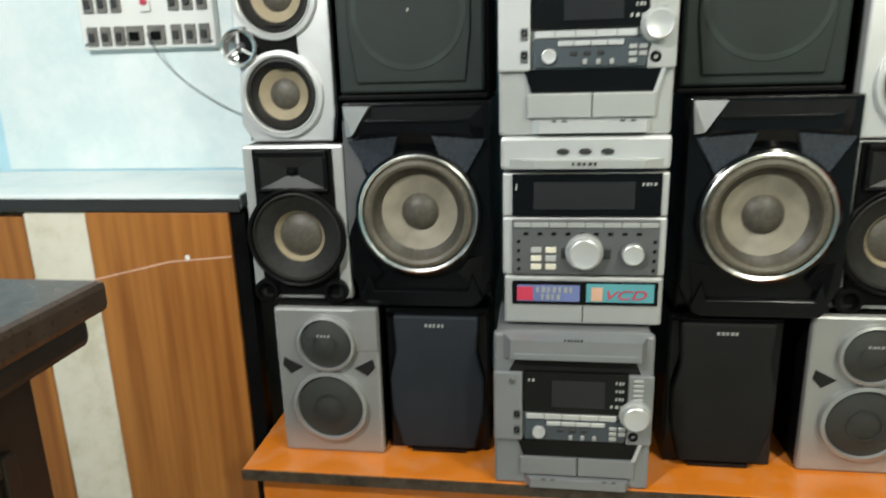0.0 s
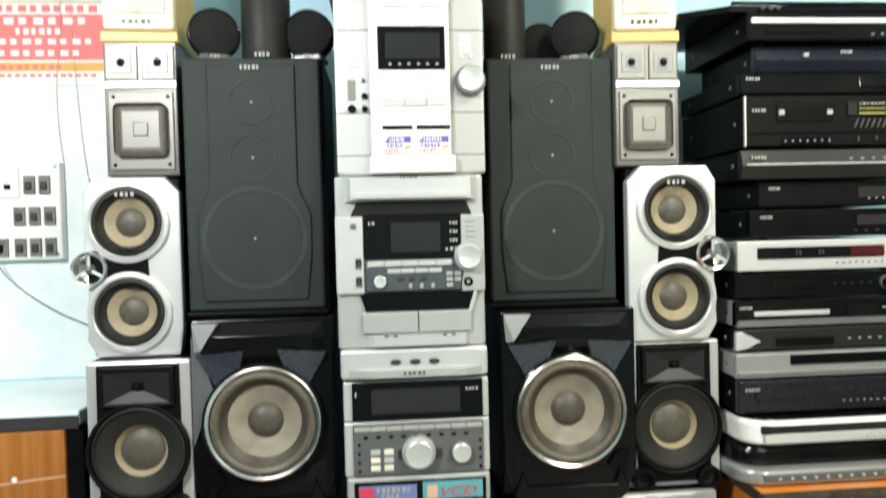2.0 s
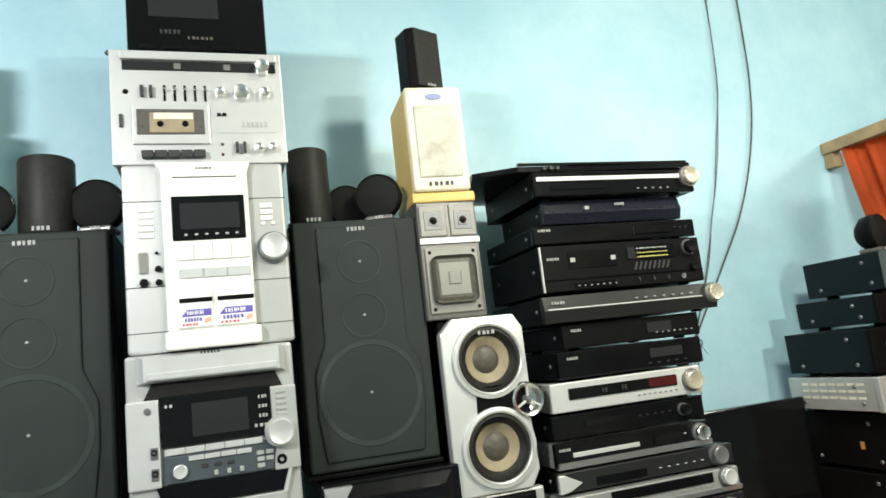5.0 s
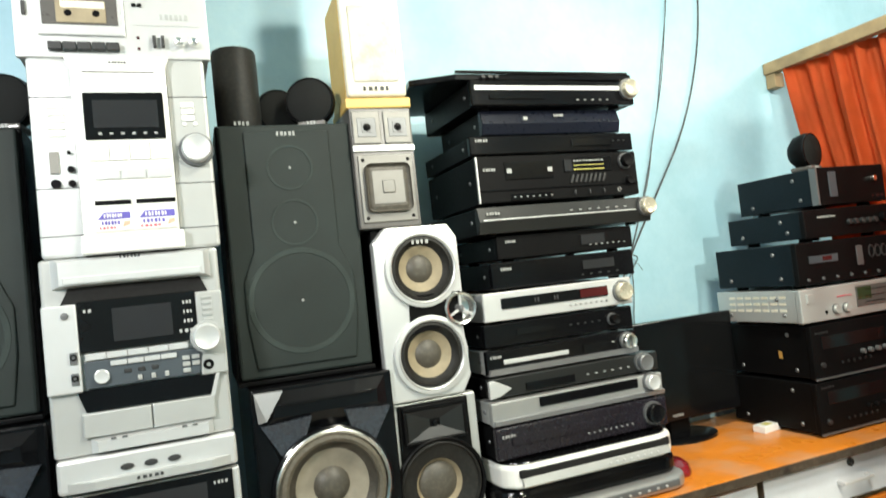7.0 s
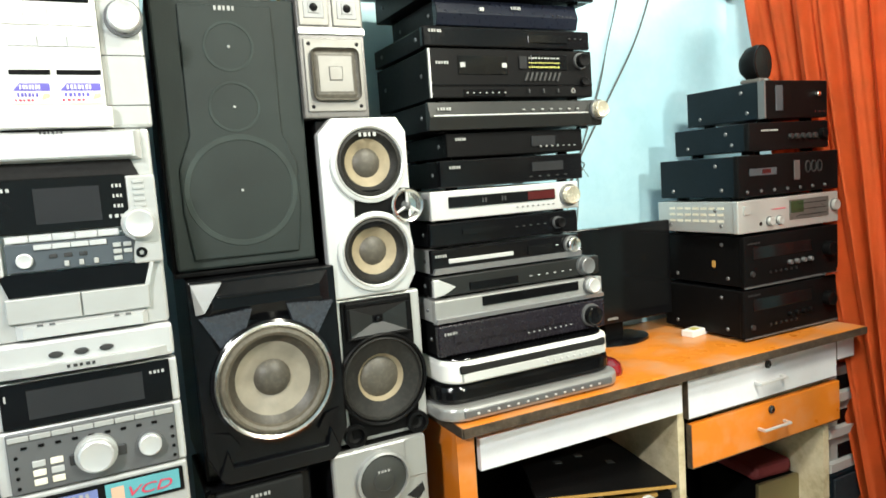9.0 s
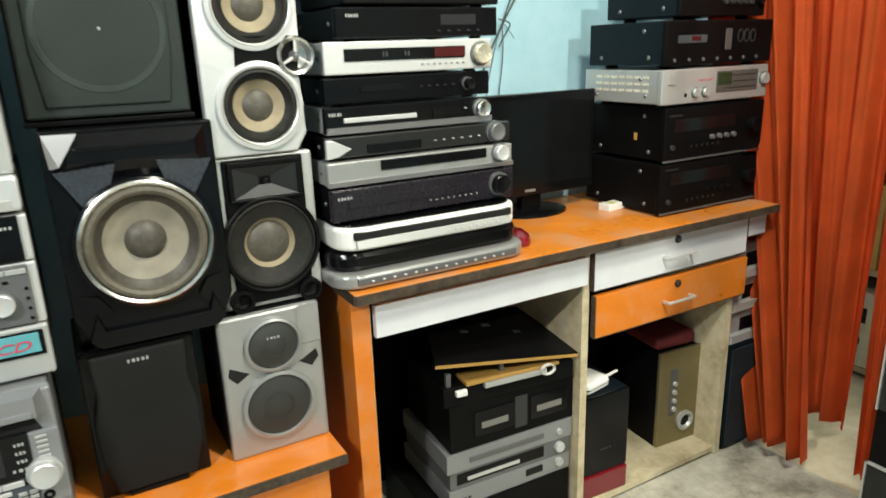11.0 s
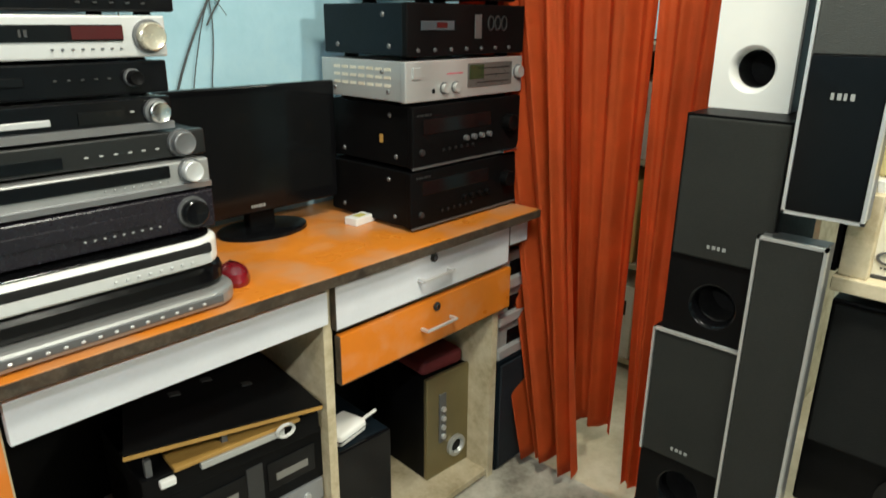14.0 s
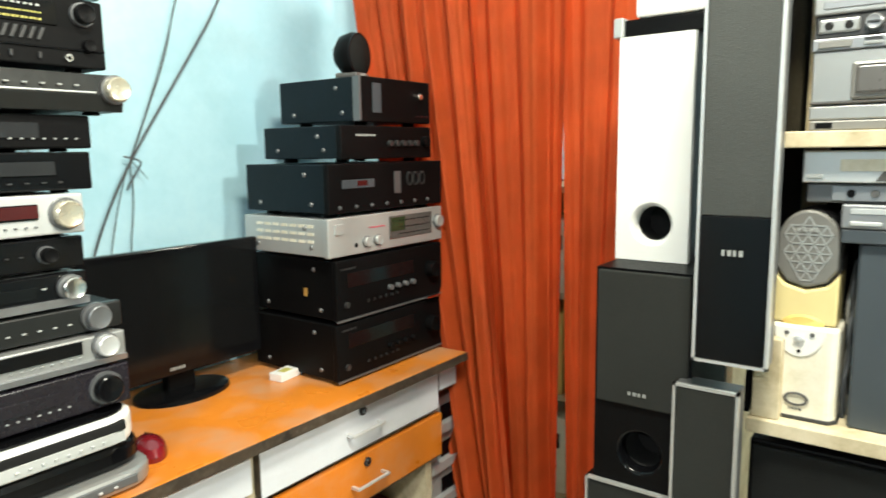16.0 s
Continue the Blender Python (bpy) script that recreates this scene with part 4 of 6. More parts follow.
cd_system(0.1365, 1.032, 0.497, 0.278, 0.302, MIDSILVER, MIDSILVER, "silver mini stereo with black display on the platform")
cd_system(0.147, 1.075, 1.137, 0.281, 0.327, SILVER, LIGHTSILVER, "light silver mini stereo with large volume knob")


def amp_system(x, y, z, w, h):
    """Silver system of four tiers: changer, display, controls, cassette strip."""
    s = thing("tiered_stereo_system", x, y, z, "silver tiered stereo with large chrome volume dial", "stereo system", "stacked stereo systems")
    X = lambda u: (u - 0.5) * w
    Z = lambda v: (1 - v) * h
    part("case", box(X(0.02), X(0.98), 0.02, 0.29, 0.0, h, 0.003), DARKSILVER, s)
    t1 = part("changer_tier", box(X(0.0), X(0.995), -0.01, 0.021, Z(0.165), Z(0.0), 0.006), LIGHTSILVER, s, "light silver disc changer")
    part("changer_lip", taper(X(0.2), X(0.84), Z(0.155), Z(0.115), -0.022, X(0.03), X(0.97), Z(0.16), Z(0.11), -0.008), SILVER, t1)
    for u in (0.37, 0.50, 0.63):
        part("disc_button", lathe(X(u), Z(0.075), [(0.011, -0.009), (0.010, -0.013), (0.0, -0.0135)], 20, sz=0.5), GREYPLASTIC, t1)
    strokes(t1, X(0.42), X(0.58), Z(0.14), Z(0.125), -0.0225, 5, GREYPLASTIC)
    strokes(t1, X(0.08), X(0.16), Z(0.145), Z(0.13), -0.011, 2, GREYPLASTIC)
    t2 = part("display_tier", box(X(0.01), X(1.0), 0.0, 0.021, Z(0.41), Z(0.185), 0.004), LIGHTSILVER, s)
    d = part("display", box(X(0.07), X(0.955), -0.005, 0.001, Z(0.405), Z(0.19), 0.001), GLOSS, t2, "wide glossy black display")
    part("lcd", box(X(0.2), X(0.8), -0.0056, -0.0045, Z(0.37), Z(0.23)), LCD, d)
    strokes(d, X(0.09), X(0.11), Z(0.27), Z(0.24), -0.0055, 1)
    strokes(d, X(0.84), X(0.93), Z(0.25), Z(0.235), -0.0055, 4)
    t3 = part("control_tier", box(X(0.01), X(1.0), 0.0, 0.021, Z(0.725), Z(0.415), 0.004), LIGHTSILVER, s)
    c = part("control_panel", box(X(0.07), X(0.955), -0.006, 0.001, Z(0.72), Z(0.425), 0.002), DARKSILVER, t3, "grey control panel")
    buttons(c, X(0.08), X(0.95), Z(0.465), Z(0.44), 8, -0.006, SILVER, 0.04)
    for k in range(6):
        part("button", box(X(0.185 + 0.09 * (k % 2)), X(0.25 + 0.09 * (k % 2)), -0.009, -0.0055, Z(0.60 + 0.045 * (k // 2)), Z(0.57 + 0.045 * (k // 2)), 0.0008, 1), CREAM if k % 3 else LIGHTSILVER, c)
    for k in range(9):
        part("small_button", box(X(0.14 + 0.085 * k), X(0.17 + 0.085 * k), -0.0085, -0.0055, Z(0.505), Z(0.492), 0.0005, 1), BLACK, c)
    for k in range(4):
        part("small_button", lathe(X(0.11), Z(0.54 + 0.05 * k), [(0.003, -0.006), (0.0026, -0.0085)], 10), BLACK, c)
        part("small_button", lathe(X(0.93), Z(0.54 + 0.05 * k), [(0.003, -0.006), (0.0026, -0.0085)], 10), BLACK, c)
    part("dial_wing", box(X(0.37), X(0.67), -0.009, -0.005, Z(0.63), Z(0.575), 0.002), GREYPLASTIC, c)
    k = knob(c, X(0.51), Z(0.592), w * 0.098, -0.006, 0.022, LIGHTSILVER, "volume_dial", SILVER)
    knob(c, X(0.80), Z(0.6), w * 0.066, -0.006, 0.014, LIGHTSILVER, "mode_knob", DARKSILVER)
    t4 = part("cassette_tier", box(X(0.02), X(0.995), -0.004, 0.021, Z(0.995), Z(0.73), 0.005), SILVER, s)
    strip = part("sticker_strip", box(X(0.07), X(0.965), -0.0075, -0.003, Z(0.885), Z(0.755), 0.002), GLOSS, t4, "black strip with coloured stickers")
    a = part("sticker", box(X(0.10), X(0.49), -0.0085, -0.0072, Z(0.865), Z(0.775)), BLUESTRIP, strip, "blue and red sticker")
    part("sticker_block", box(X(0.10), X(0.20), -0.0092, -0.0083, Z(0.86), Z(0.785)), PINKRED, a)
    strokes(a, X(0.22), X(0.46), Z(0.815), Z(0.785), -0.0093, 7)
    strokes(a, X(0.25), X(0.38), Z(0.855), Z(0.825), -0.0093, 4)
    b = part("sticker", box(X(0.53), X(0.94), -0.0085, -0.0072, Z(0.865), Z(0.765)), CYANSTRIP, strip, "teal sticker with red letters")
    part("sticker_block", box(X(0.56), X(0.63), -0.0092, -0.0083, Z(0.86), Z(0.785)), PEACH, b)
    cu = bpy.data.curves.new("lettering", "FONT")
    cu.body, cu.size, cu.extrude, cu.align_x, cu.shear = "VCD", h * 0.07, 0.0004, "CENTER", 0.3
    cu.materials.append(PINKRED)
    tx = new("lettering", cu)
    tx.parent = b
    tx.matrix_local = pose(X(0.76), -0.0095, Z(0.848), 90, 0, 0) @ Matrix.Diagonal((1.5, 1, 1, 1))
    part("seam", box(X(0.508), X(0.513), -0.0046, -0.0035, Z(0.98), Z(0.89)), BLACK, t4)
    return s


amp_system(0.150, 1.075, 0.801, 0.281, 0.335)


def cassette_system(x, y, z, w, h):
    s = thing("cassette_stereo_system", x, y, z, "white and grey mini stereo with twin cassette doors", "stereo system", "stacked stereo systems")
    X = lambda u: (u - 0.5) * w
    Z = lambda v: (1 - v) * h
    part("case", box(X(0.02), X(0.98), 0.02, 0.28, 0.0, h, 0.003), GREYPLASTIC, s)
    # Left pillar uses the lighter silver as the lit side, right the darker.
    for a, b in ((0.0, 0.245), (0.765, 1.0)):
        p = part("side_pillar", box(X(a), X(b), 0.0, 0.021, 0.0, h, 0.006), LIGHTSILVER if a == 0 else SILVER, s, "silver side pillar")
        for v in (0.2, 0.655, 0.89):
            part("groove", box(X(a) - 0.0004, X(b) + 0.0004, -0.0006, 0.004, Z(v + 0.004), Z(v)), GREYPLASTIC, p)
    c = part("center_panel", prism([(X(0.2), Z(0.0)), (X(0.79), Z(0.0)), (X(0.765), Z(0.06)), (X(0.765), Z(0.9)), (X(0.235), Z(0.9)), (X(0.235), Z(0.06))], -0.014, 0.02, 0.003), SWITCHWHITE, s, "white centre panel")
    part("bottom_lip", box(X(0.22), X(0.79), -0.02, 0.02, Z(0.995), Z(0.9), 0.004), SWITCHWHITE, s)
    d = part("display", box(X(0.29), X(0.735), -0.0165, -0.013, Z(0.43), Z(0.19), 0.002), SCREEN, c, "dark display")
    part("lcd", box(X(0.34), X(0.70), -0.017, -0.016, Z(0.37), Z(0.23)), LCD, d)
    for k in range(6):
        strokes(d, X(0.36 + 0.062 * k), X(0.40 + 0.062 * k), Z(0.405), Z(0.395), -0.0168, 1)
    strokes(c, X(0.45), X(0.55), Z(0.04), Z(0.03), -0.0145, 6, GREYPLASTIC)
    part("groove", box(X(0.3), X(0.7), -0.0146, -0.0135, Z(0.088), Z(0.082)), GREYPLASTIC, c)
    buttons(c, X(0.30), X(0.75), Z(0.535), Z(0.445), 4, -0.014, SWITCHWHITE, 0.03)
    buttons(c, X(0.32), X(0.75), Z(0.63), Z(0.58), 3, -0.014, LIGHTSILVER, 0.03)
    for a, b, tint in ((0.295, 0.505, PEACH), (0.52, 0.755, PEACH)):
        dr = part("cassette_door", box(X(a), X(b), -0.0175, -0.013, Z(0.89), Z(0.65), 0.002), SWITCHWHITE, c)
        part("slot", box(X(a) + 0.004, X(b), -0.0182, -0.017, Z(0.758), Z(0.735)), BLACK, dr)
        st = part("sticker", box(X(a) + 0.002, X(b) - 0.002, -0.0182, -0.0172, Z(0.885), Z(0.79)), PAPER, dr, "printed white sticker")
        part("sticker_block", prism([(X(a) + 0.006, Z(0.83)), (X(b) - 0.003, Z(0.83)), (X(b) - 0.003, Z(0.795)), (X(a) + 0.016, Z(0.795))], -0.0187, -0.0180), VIOLET, st, "violet printed band")
        part("sticker_block", prism([(X(b) - 0.016, Z(0.872)), (X(b) - 0.004, Z(0.86)), (X(b) - 0.004, Z(0.84)), (X(b) - 0.013, Z(0.843))], -0.0187, -0.0180), tint, st, "orange printed patch")
        strokes(st, X(a) + 0.016, X(b) - 0.014, Z(0.822), Z(0.803), -0.0191, 7, PAPER)
        strokes(st, X(a) + 0.012, X(b) - 0.018, Z(0.856), Z(0.838), -0.0187, 6, VIOLET)
        strokes(st, X(a) + 0.008, X(b) - 0.024, Z(0.876), Z(0.866), -0.0187, 5, PINKRED)
    for k in range(5):
        part("button", box(X(0.09), X(0.18), -0.003, 0.001, Z(0.26 + 0.035 * k), Z(0.237 + 0.035 * k), 0.0008, 1), SWITCHWHITE, s)
    part("socket_plate", box(X(0.085), X(0.135), -0.003, 0.001, Z(0.585), Z(0.475), 0.001), SMOKEFRAME, s, "grey socket column")
    for u, v, r in ((0.11, 0.635, 0.008), (0.195, 0.565, 0.006), (0.195, 0.635, 0.006), (0.19, 0.48, 0.003)):
        part("jack", lathe(X(u), Z(v), [(r, 0.001), (r * 0.9, -0.006), (r * 0.4, -0.006)], 20), BLACK, s)
    for k in range(3):
        part("button", box(X(0.835), X(0.915), -0.003, 0.001, Z(0.26 + 0.035 * k), Z(0.232 + 0.035 * k), 0.0008, 1), SWITCHWHITE, s)
    for u in (0.85, 0.915):
        part("button", lathe(X(u), Z(0.345), [(0.004, 0.0), (0.0036, -0.003)], 12), SWITCHWHITE, s)
    knob(s, X(0.905), Z(0.485), w * 0.09, 0.0, 0.024, LIGHTSILVER, "volume_knob", DARKSILVER)
    return s


cassette_system(0.154, 1.075, 1.465, 0.282, 0.34)


def silver_deck(x, y, z, w, h):
    s = thing("vintage_cassette_tuner", x, y, z, "vintage silver cassette tuner with sliders and knobs", "cassette deck")
    X = lambda u: (u - 0.5) * w
    Z = lambda v: (1 - v) * h
    part("case", box(X(0.01), X(0.99), 0.012, 0.24, 0.0, h - 0.002, 0.003), LIGHTSILVER, s)
    part("front_panel", box(X(0.0), X(1.0), 0.0, 0.013, 0.0, h, 0.002), LIGHTSILVER, s, "brushed silver front panel")
    dial = part("tuning_dial", box(X(0.07), X(0.965), -0.002, 0.001, Z(0.18), Z(0.1), 0.001), LCD, s, "dark tuning scale")
    part("dial_lip", box(X(0.06), X(0.97), -0.01, 0.0, Z(0.095), Z(0.03), 0.002), LIGHTSILVER, s)
    for u in (0.36, 0.65):
        part("lamp_mark", box(X(u), X(u + 0.04), -0.003, -0.0015, Z(0.165), Z(0.115)), SMOKEFRAME, dial)
    knob(s, X(0.88), Z(0.145), 0.014, -0.001, 0.018, CHROME, "tuning_knob")
    part("headphone_jack", lathe(X(0.085), Z(0.37), [(0.005, 0.0), (0.004, -0.003), (0.002, -0.003)], 14), BLACK, s)
    for u in (0.175, 0.225):
        part("lever", box(X(u) - 0.003, X(u) + 0.003, -0.008, 0.001, Z(0.42), Z(0.32), 0.001), GREYPLASTIC, s)
    for k in range(5):
        sl = part("slider_slot", box(X(0.3 + 0.058 * k) - 0.0022, X(0.3 + 0.058 * k) + 0.0022, -0.0012, 0.001, Z(0.45), Z(0.31)), BLACK, s)
        part("slider", box(X(0.3 + 0.058 * k) - 0.003, X(0.3 + 0.058 * k) + 0.003, -0.008, -0.001, Z(0.36), Z(0.34), 0.0008, 1), CHROME, sl)
    for u, r in ((0.62, 0.009), (0.745, 0.015), (0.885, 0.01)):
        knob(s, X(u), Z(0.375), r, 0.0, 0.013, CHROME)
    win = part("cassette_door", box(X(0.115), X(0.55), -0.005, 0.001, Z(0.83), Z(0.49), 0.002), LIGHTSILVER, s)
    part("cassette_window", box(X(0.14), X(0.52), -0.006, -0.0045, Z(0.75), Z(0.53), 0.001), SMOKE, win, "dark cassette window")
    cas = part("cassette", box(X(0.21), X(0.46), -0.0072, -0.0058, Z(0.735), Z(0.56), 0.001), TAN, win, "brown and cream cassette")
    part("cassette_label", box(X(0.235), X(0.455), -0.0078, -0.007, Z(0.62), Z(0.565)), CREAM, cas)
    for u in (0.27, 0.41):
        part("reel_hole", lathe(X(u), Z(0.66), [(0.006, -0.0072), (0.005, -0.0084)], 16), BLACK, cas)
    for k in range(5):
        part("piano_key", box(X(0.16 + 0.072 * k), X(0.227 + 0.072 * k), -0.012, 0.001, Z(0.95), Z(0.89), 0.001, 1), GREYPLASTIC, s, "")
    part("lever", box(X(0.055) - 0.003, X(0.055) + 0.003, -0.005, 0.001, Z(0.68), Z(0.57), 0.001), GREYPLASTIC, s)
    for k in range(2):
        part("button", box(X(0.595 + 0.03 * k), X(0.618 + 0.03 * k), -0.004, 0.001, Z(0.58), Z(0.555), 0.0006, 1), BLACK, s)
    part("logo_plate", box(X(0.59), X(0.95), -0.0012, 0.001, Z(0.73), Z(0.6)), LIGHTSILVER, s)
    strokes(s, X(0.74), X(0.9), Z(0.68), Z(0.635), -0.0015, 6, SILVER)
    for k in range(2):
        part("toggle", box(X(0.70 + 0.045 * k) - 0.003, X(0.70 + 0.045 * k) + 0.003, -0.01, 0.001, Z(0.91), Z(0.82), 0.001), GREYPLASTIC, s)
    for u in (0.83, 0.91):
        knob(s, X(u), Z(0.87), 0.008, 0.0, 0.012, CHROME)
    for v in (0.83, 0.92):
        part("lamp", lathe(X(0.615), Z(v), [(0.003, 0.0), (0.002, -0.003)], 10), REDLCD, s)
    return s


silver_deck(0.154, 1.078, 1.806, 0.308, 0.222)
wire("loose_cable", [(0.02, 1.2, 2.03), (0.0, 1.15, 2.06), (-0.012, 1.12, 2.04), (0.005, 1.11, 2.032), (0.02, 1.14, 2.05), (0.03, 1.16, 2.032)], 0.004, WIRE, "short loose dark cable on the tuner", "cable")

blk = thing("black_cassette_receiver", 0.158, 1.12, 2.029, "black stereo receiver on top of the silver tuner", "receiver")
part("case", box(-0.128, 0.128, 0.01, 0.24, 0.004, 0.2, 0.003), BLACK, blk)
part("front_panel", box(-0.13, 0.13, 0.0, 0.012, 0.0, 0.2, 0.003), GLOSS, blk)
part("display", box(-0.09, 0.04, -0.002, 0.001, 0.09, 0.15, 0.001), LCD, blk)
strokes(blk, -0.07, -0.03, 0.055, 0.064, -0.001, 5, GREYPLASTIC)
strokes(blk, -0.02, 0.03, 0.045, 0.051, -0.001, 6, DUSTCAP)
for k in range(5):
    part("button", box(-0.11 + 0.045 * k, -0.08 + 0.045 * k, -0.004, 0.001, 0.022, 0.03, 0.001, 1), BLACK, blk)

# ---------------------------------------------------------------- stack of disc players
def player(x0, x1, y, z0, z1, body, front, label, knob_at=None, knob_r=0.02, knob_mat=None, display=None, slot=None, logo=None, row=None,
           depth=0.26, feet=True, rz=0.0, display_mat=None, trim=None, chamfer=False, corner=None, lip=None, cat="disc player", name="disc_player", group="stacked players"):
    w, h = (x1 - x0) / 2, z1 - z0
    s = thing(name, (x0 + x1) / 2, y, z0, label, cat, group, rz=rz)
    f = 0.005 if feet else 0.0
    part("case", box(-w + 0.004, w - 0.004, 0.016, depth, f, h - 0.001, 0.002), body, s)
    X = lambda u: (u * 2 - 1) * w
    Z = lambda v: f + (1 - v) * (h - f)
    if chamfer:
        part("front_panel", prism([(0.017, f), (0.004, f), (-0.004, f + (h - f) * 0.45), (0.006, h), (0.017, h)], -w, w, 0.0015, axis="x"), front, s)
        face = -0.003
    else:
        part("front_panel", box(-w, w, 0.0, 0.017, f, h, 0.003), front, s)
        face = 0.0
    if feet:
        for a in (-1, 1):
            for b in (0.03, depth - 0.04):
                part("foot", lathe(a * (w - 0.04), b, [(0.014, 0.0), (0.012, f + 0.001)], 16, axis="z"), BLACK, s)
    if trim:
        part("trim", box(X(trim[0]), X(trim[1]), face - 0.003, face + 0.004, Z(trim[3]), Z(trim[2]), 0.001), LIGHTSILVER, s, "bright silver strip")
    if slot:
        part("disc_tray", box(X(slot[0]), X(slot[1]), face - 0.004, face + 0.004, Z(slot[3]), Z(slot[2]), 0.001), GLOSS if front not in (BLACK, GLOSS, PURPLE) else BLACK, s)
    if display:
        part("display", box(X(display[0]), X(display[1]), face - 0.0032, face + 0.004, Z(display[3]), Z(display[2]), 0.0006, 1), display_mat or SCREEN, s)
    if logo:
        strokes(s, X(logo), X(logo + 0.075), Z(0.32), Z(0.32) + 0.006, face - 0.0016, 5)
    if row:
        u0, u1, v, n, m = row
        buttons(s, X(u0), X(u1), Z(v) - 0.001, Z(v) + 0.0018, n, face - 0.001, m, 0.72)
    if corner:
        part("corner_cheek", prism([(-w, f), (-w + 0.026, f + 0.004), (-w + 0.055, f + (h - f) * 0.42), (-w + 0.014, h - 0.004), (-w, h - 0.004)], -0.006, 0.012, 0.002), LIGHTSILVER, s, "silver corner cheek")
    if lip:
        part("bottom_lip", sloped([(-w, face - 0.004, f), (w, face - 0.004, f), (w - 0.003, face - 0.010, f + (h - f) * lip), (-w + 0.003, face - 0.010, f + (h - f) * lip)], 0.01), MIDSILVER, s, "silver lower lip")
    for q in (0.045, depth - 0.05):
        part("case_screw", lathe(q, f + (h - f) * 0.5, [(0.005, -w + 0.004), (0.0035, -w + 0.0015)], 10, axis="x"), DARKSILVER, s)
    if knob_at:
        knob(s, X(knob_at[0]), Z(knob_at[1]), knob_r, face, 0.018, knob_mat or SILVER, ring=DARKSILVER)
    return s


PY = 1.135
player(0.852, 1.288, PY, 1.729, 1.792, BLACK, GLOSS, "black disc player with silver strip and round knob", (0.965, 0.35), 0.022, CLEARKNOB, (0.1, 0.42, 0.55, 0.75), None, 0.03, (0.62, 0.86, 0.8, 5, INK), trim=(0.02, 0.93, 0.22, 0.4), depth=0.3)
player(0.880, 1.252, PY + 0.02, 1.668, 1.7285, BLACK, NAVY, "slim black disc player with sloped front", None, display=(0.28, 0.31, 0.3, 0.45), display_mat=INK, logo=0.5, row=(0.8, 0.97, 0.5, 5, GREYPLASTIC), chamfer=True, depth=0.25)
player(0.840, 1.276, PY + 0.01, 1.6205, 1.6675, BLACK, GLOSS, "slim glossy black disc player", None, display=(0.6, 0.85, 0.3, 0.7), logo=0.03, row=(0.86, 0.97, 0.45, 3, GREYPLASTIC), depth=0.29)
amp = player(0.843, 1.272, PY, 1.51, 1.62, BLACK, BLACK, "black stereo receiver with meters and small lettering", (0.92, 0.22), 0.016, BLACK, (0.6, 0.83, 0.1, 0.42), None, 0.04, (0.2, 0.46, 0.9, 7, INK), display_mat=SCREEN, depth=0.3, name="stereo_receiver", cat="receiver")
strokes(amp, 0.035, 0.12, 0.070, 0.073, -0.004, 14, YELLOWINK)
strokes(amp, 0.035, 0.12, 0.080, 0.082, -0.004, 16, YELLOWINK)
for k in range(8):
    q = 0.022 + 0.0125 * k
    part("slant_key", prism([(q, 0.042), (q + 0.005, 0.042), (q + 0.013, 0.06), (q + 0.008, 0.06)], -0.004, 0.001), GREYPLASTIC, amp)
strokes(amp, 0.035, 0.12, 0.09, 0.093, -0.004, 10, INK)
part("lower_rail", box(-0.212, 0.212, -0.003, 0.001, 0.031, 0.034, 0.0005, 1), GLOSS, amp)
part("side_rail", box(-0.2145, -0.211, -0.003, 0.004, 0.006, 0.108), SILVER, amp, "pale front edge")
part("headphone_jack", lathe(0.155, 0.019, [(0.007, 0.001), (0.006, -0.004), (0.003, -0.004), (0.003, 0.0)], 16), CHROME, amp)
part("key_row_panel", box(-0.135, -0.03, -0.002, 0.001, 0.008, 0.024, 0.001), GLOSS, amp)
for k in range(3):
    part("lever", box(0.03 + 0.04 * k, 0.034 + 0.04 * k, -0.006, 0.001, 0.014, 0.024, 0.001, 1), GREYPLASTIC, amp)
part("label_window", box(0.01, 0.03, -0.004, 0.001, 0.068, 0.095), LCD, amp)
part("cassette_window", box(-0.145, -0.02, -0.002, 0.001, 0.055, 0.095, 0.001), SCREEN, amp)
for q in (-0.14, -0.035):
    part("window_mark", box(q, q + 0.012, -0.003, -0.0015, 0.07, 0.08), INK, amp)
knob(amp, 0.187, 0.04, 0.01, 0.0, 0.01, BLACK)
player(0.832, 1.29, PY - 0.01, 1.443, 1.507, BLACK, CHARCOAL, "grey-fronted black disc player with round knob", (0.965, 0.4), 0.02, CLEARKNOB, None, None, 0.04, (0.5, 0.88, 0.35, 7, INK), trim=(0.02, 0.9, 0.48, 0.53), depth=0.3, chamfer=True)
# The grey display panel here paints a reflection on the black front.
player(0.878, 1.242, PY + 0.01, 1.385, 1.442, BLACK, BLACK, "slim black disc player", None, display=(0.6, 0.78, 0.25, 0.7), display_mat=LCD, logo=0.06, row=(0.66, 0.97, 0.72, 7, INK), depth=0.26)
player(0.858, 1.238, PY + 0.01, 1.32, 1.3845, BLACK, GLOSS, "glossy black disc player with notched tray line", None, display=(0.62, 0.85, 0.25, 0.6), display_mat=LCD, logo=0.06, row=(0.6, 0.92, 0.8, 5, GREYPLASTIC), depth=0.26)
sv = player(0.825, 1.215, PY, 1.252, 1.3195, LIGHTSILVER, LIGHTSILVER, "champagne silver disc player with large knob", (0.925, 0.5), 0.022, CLEARKNOB, (0.11, 0.82, 0.22, 0.6), None, None, (0.55, 0.84, 0.78, 8, DARKSILVER), depth=0.28)
part("red_readout", box(0.05, 0.125, -0.0042, -0.003, 0.033, 0.052), REDLCD, sv, "dark red readout")
for q in (-0.07, -0.02):
    strokes(sv, q, q + 0.014, 0.037, 0.047, -0.0035, 2, GREYPLASTIC)
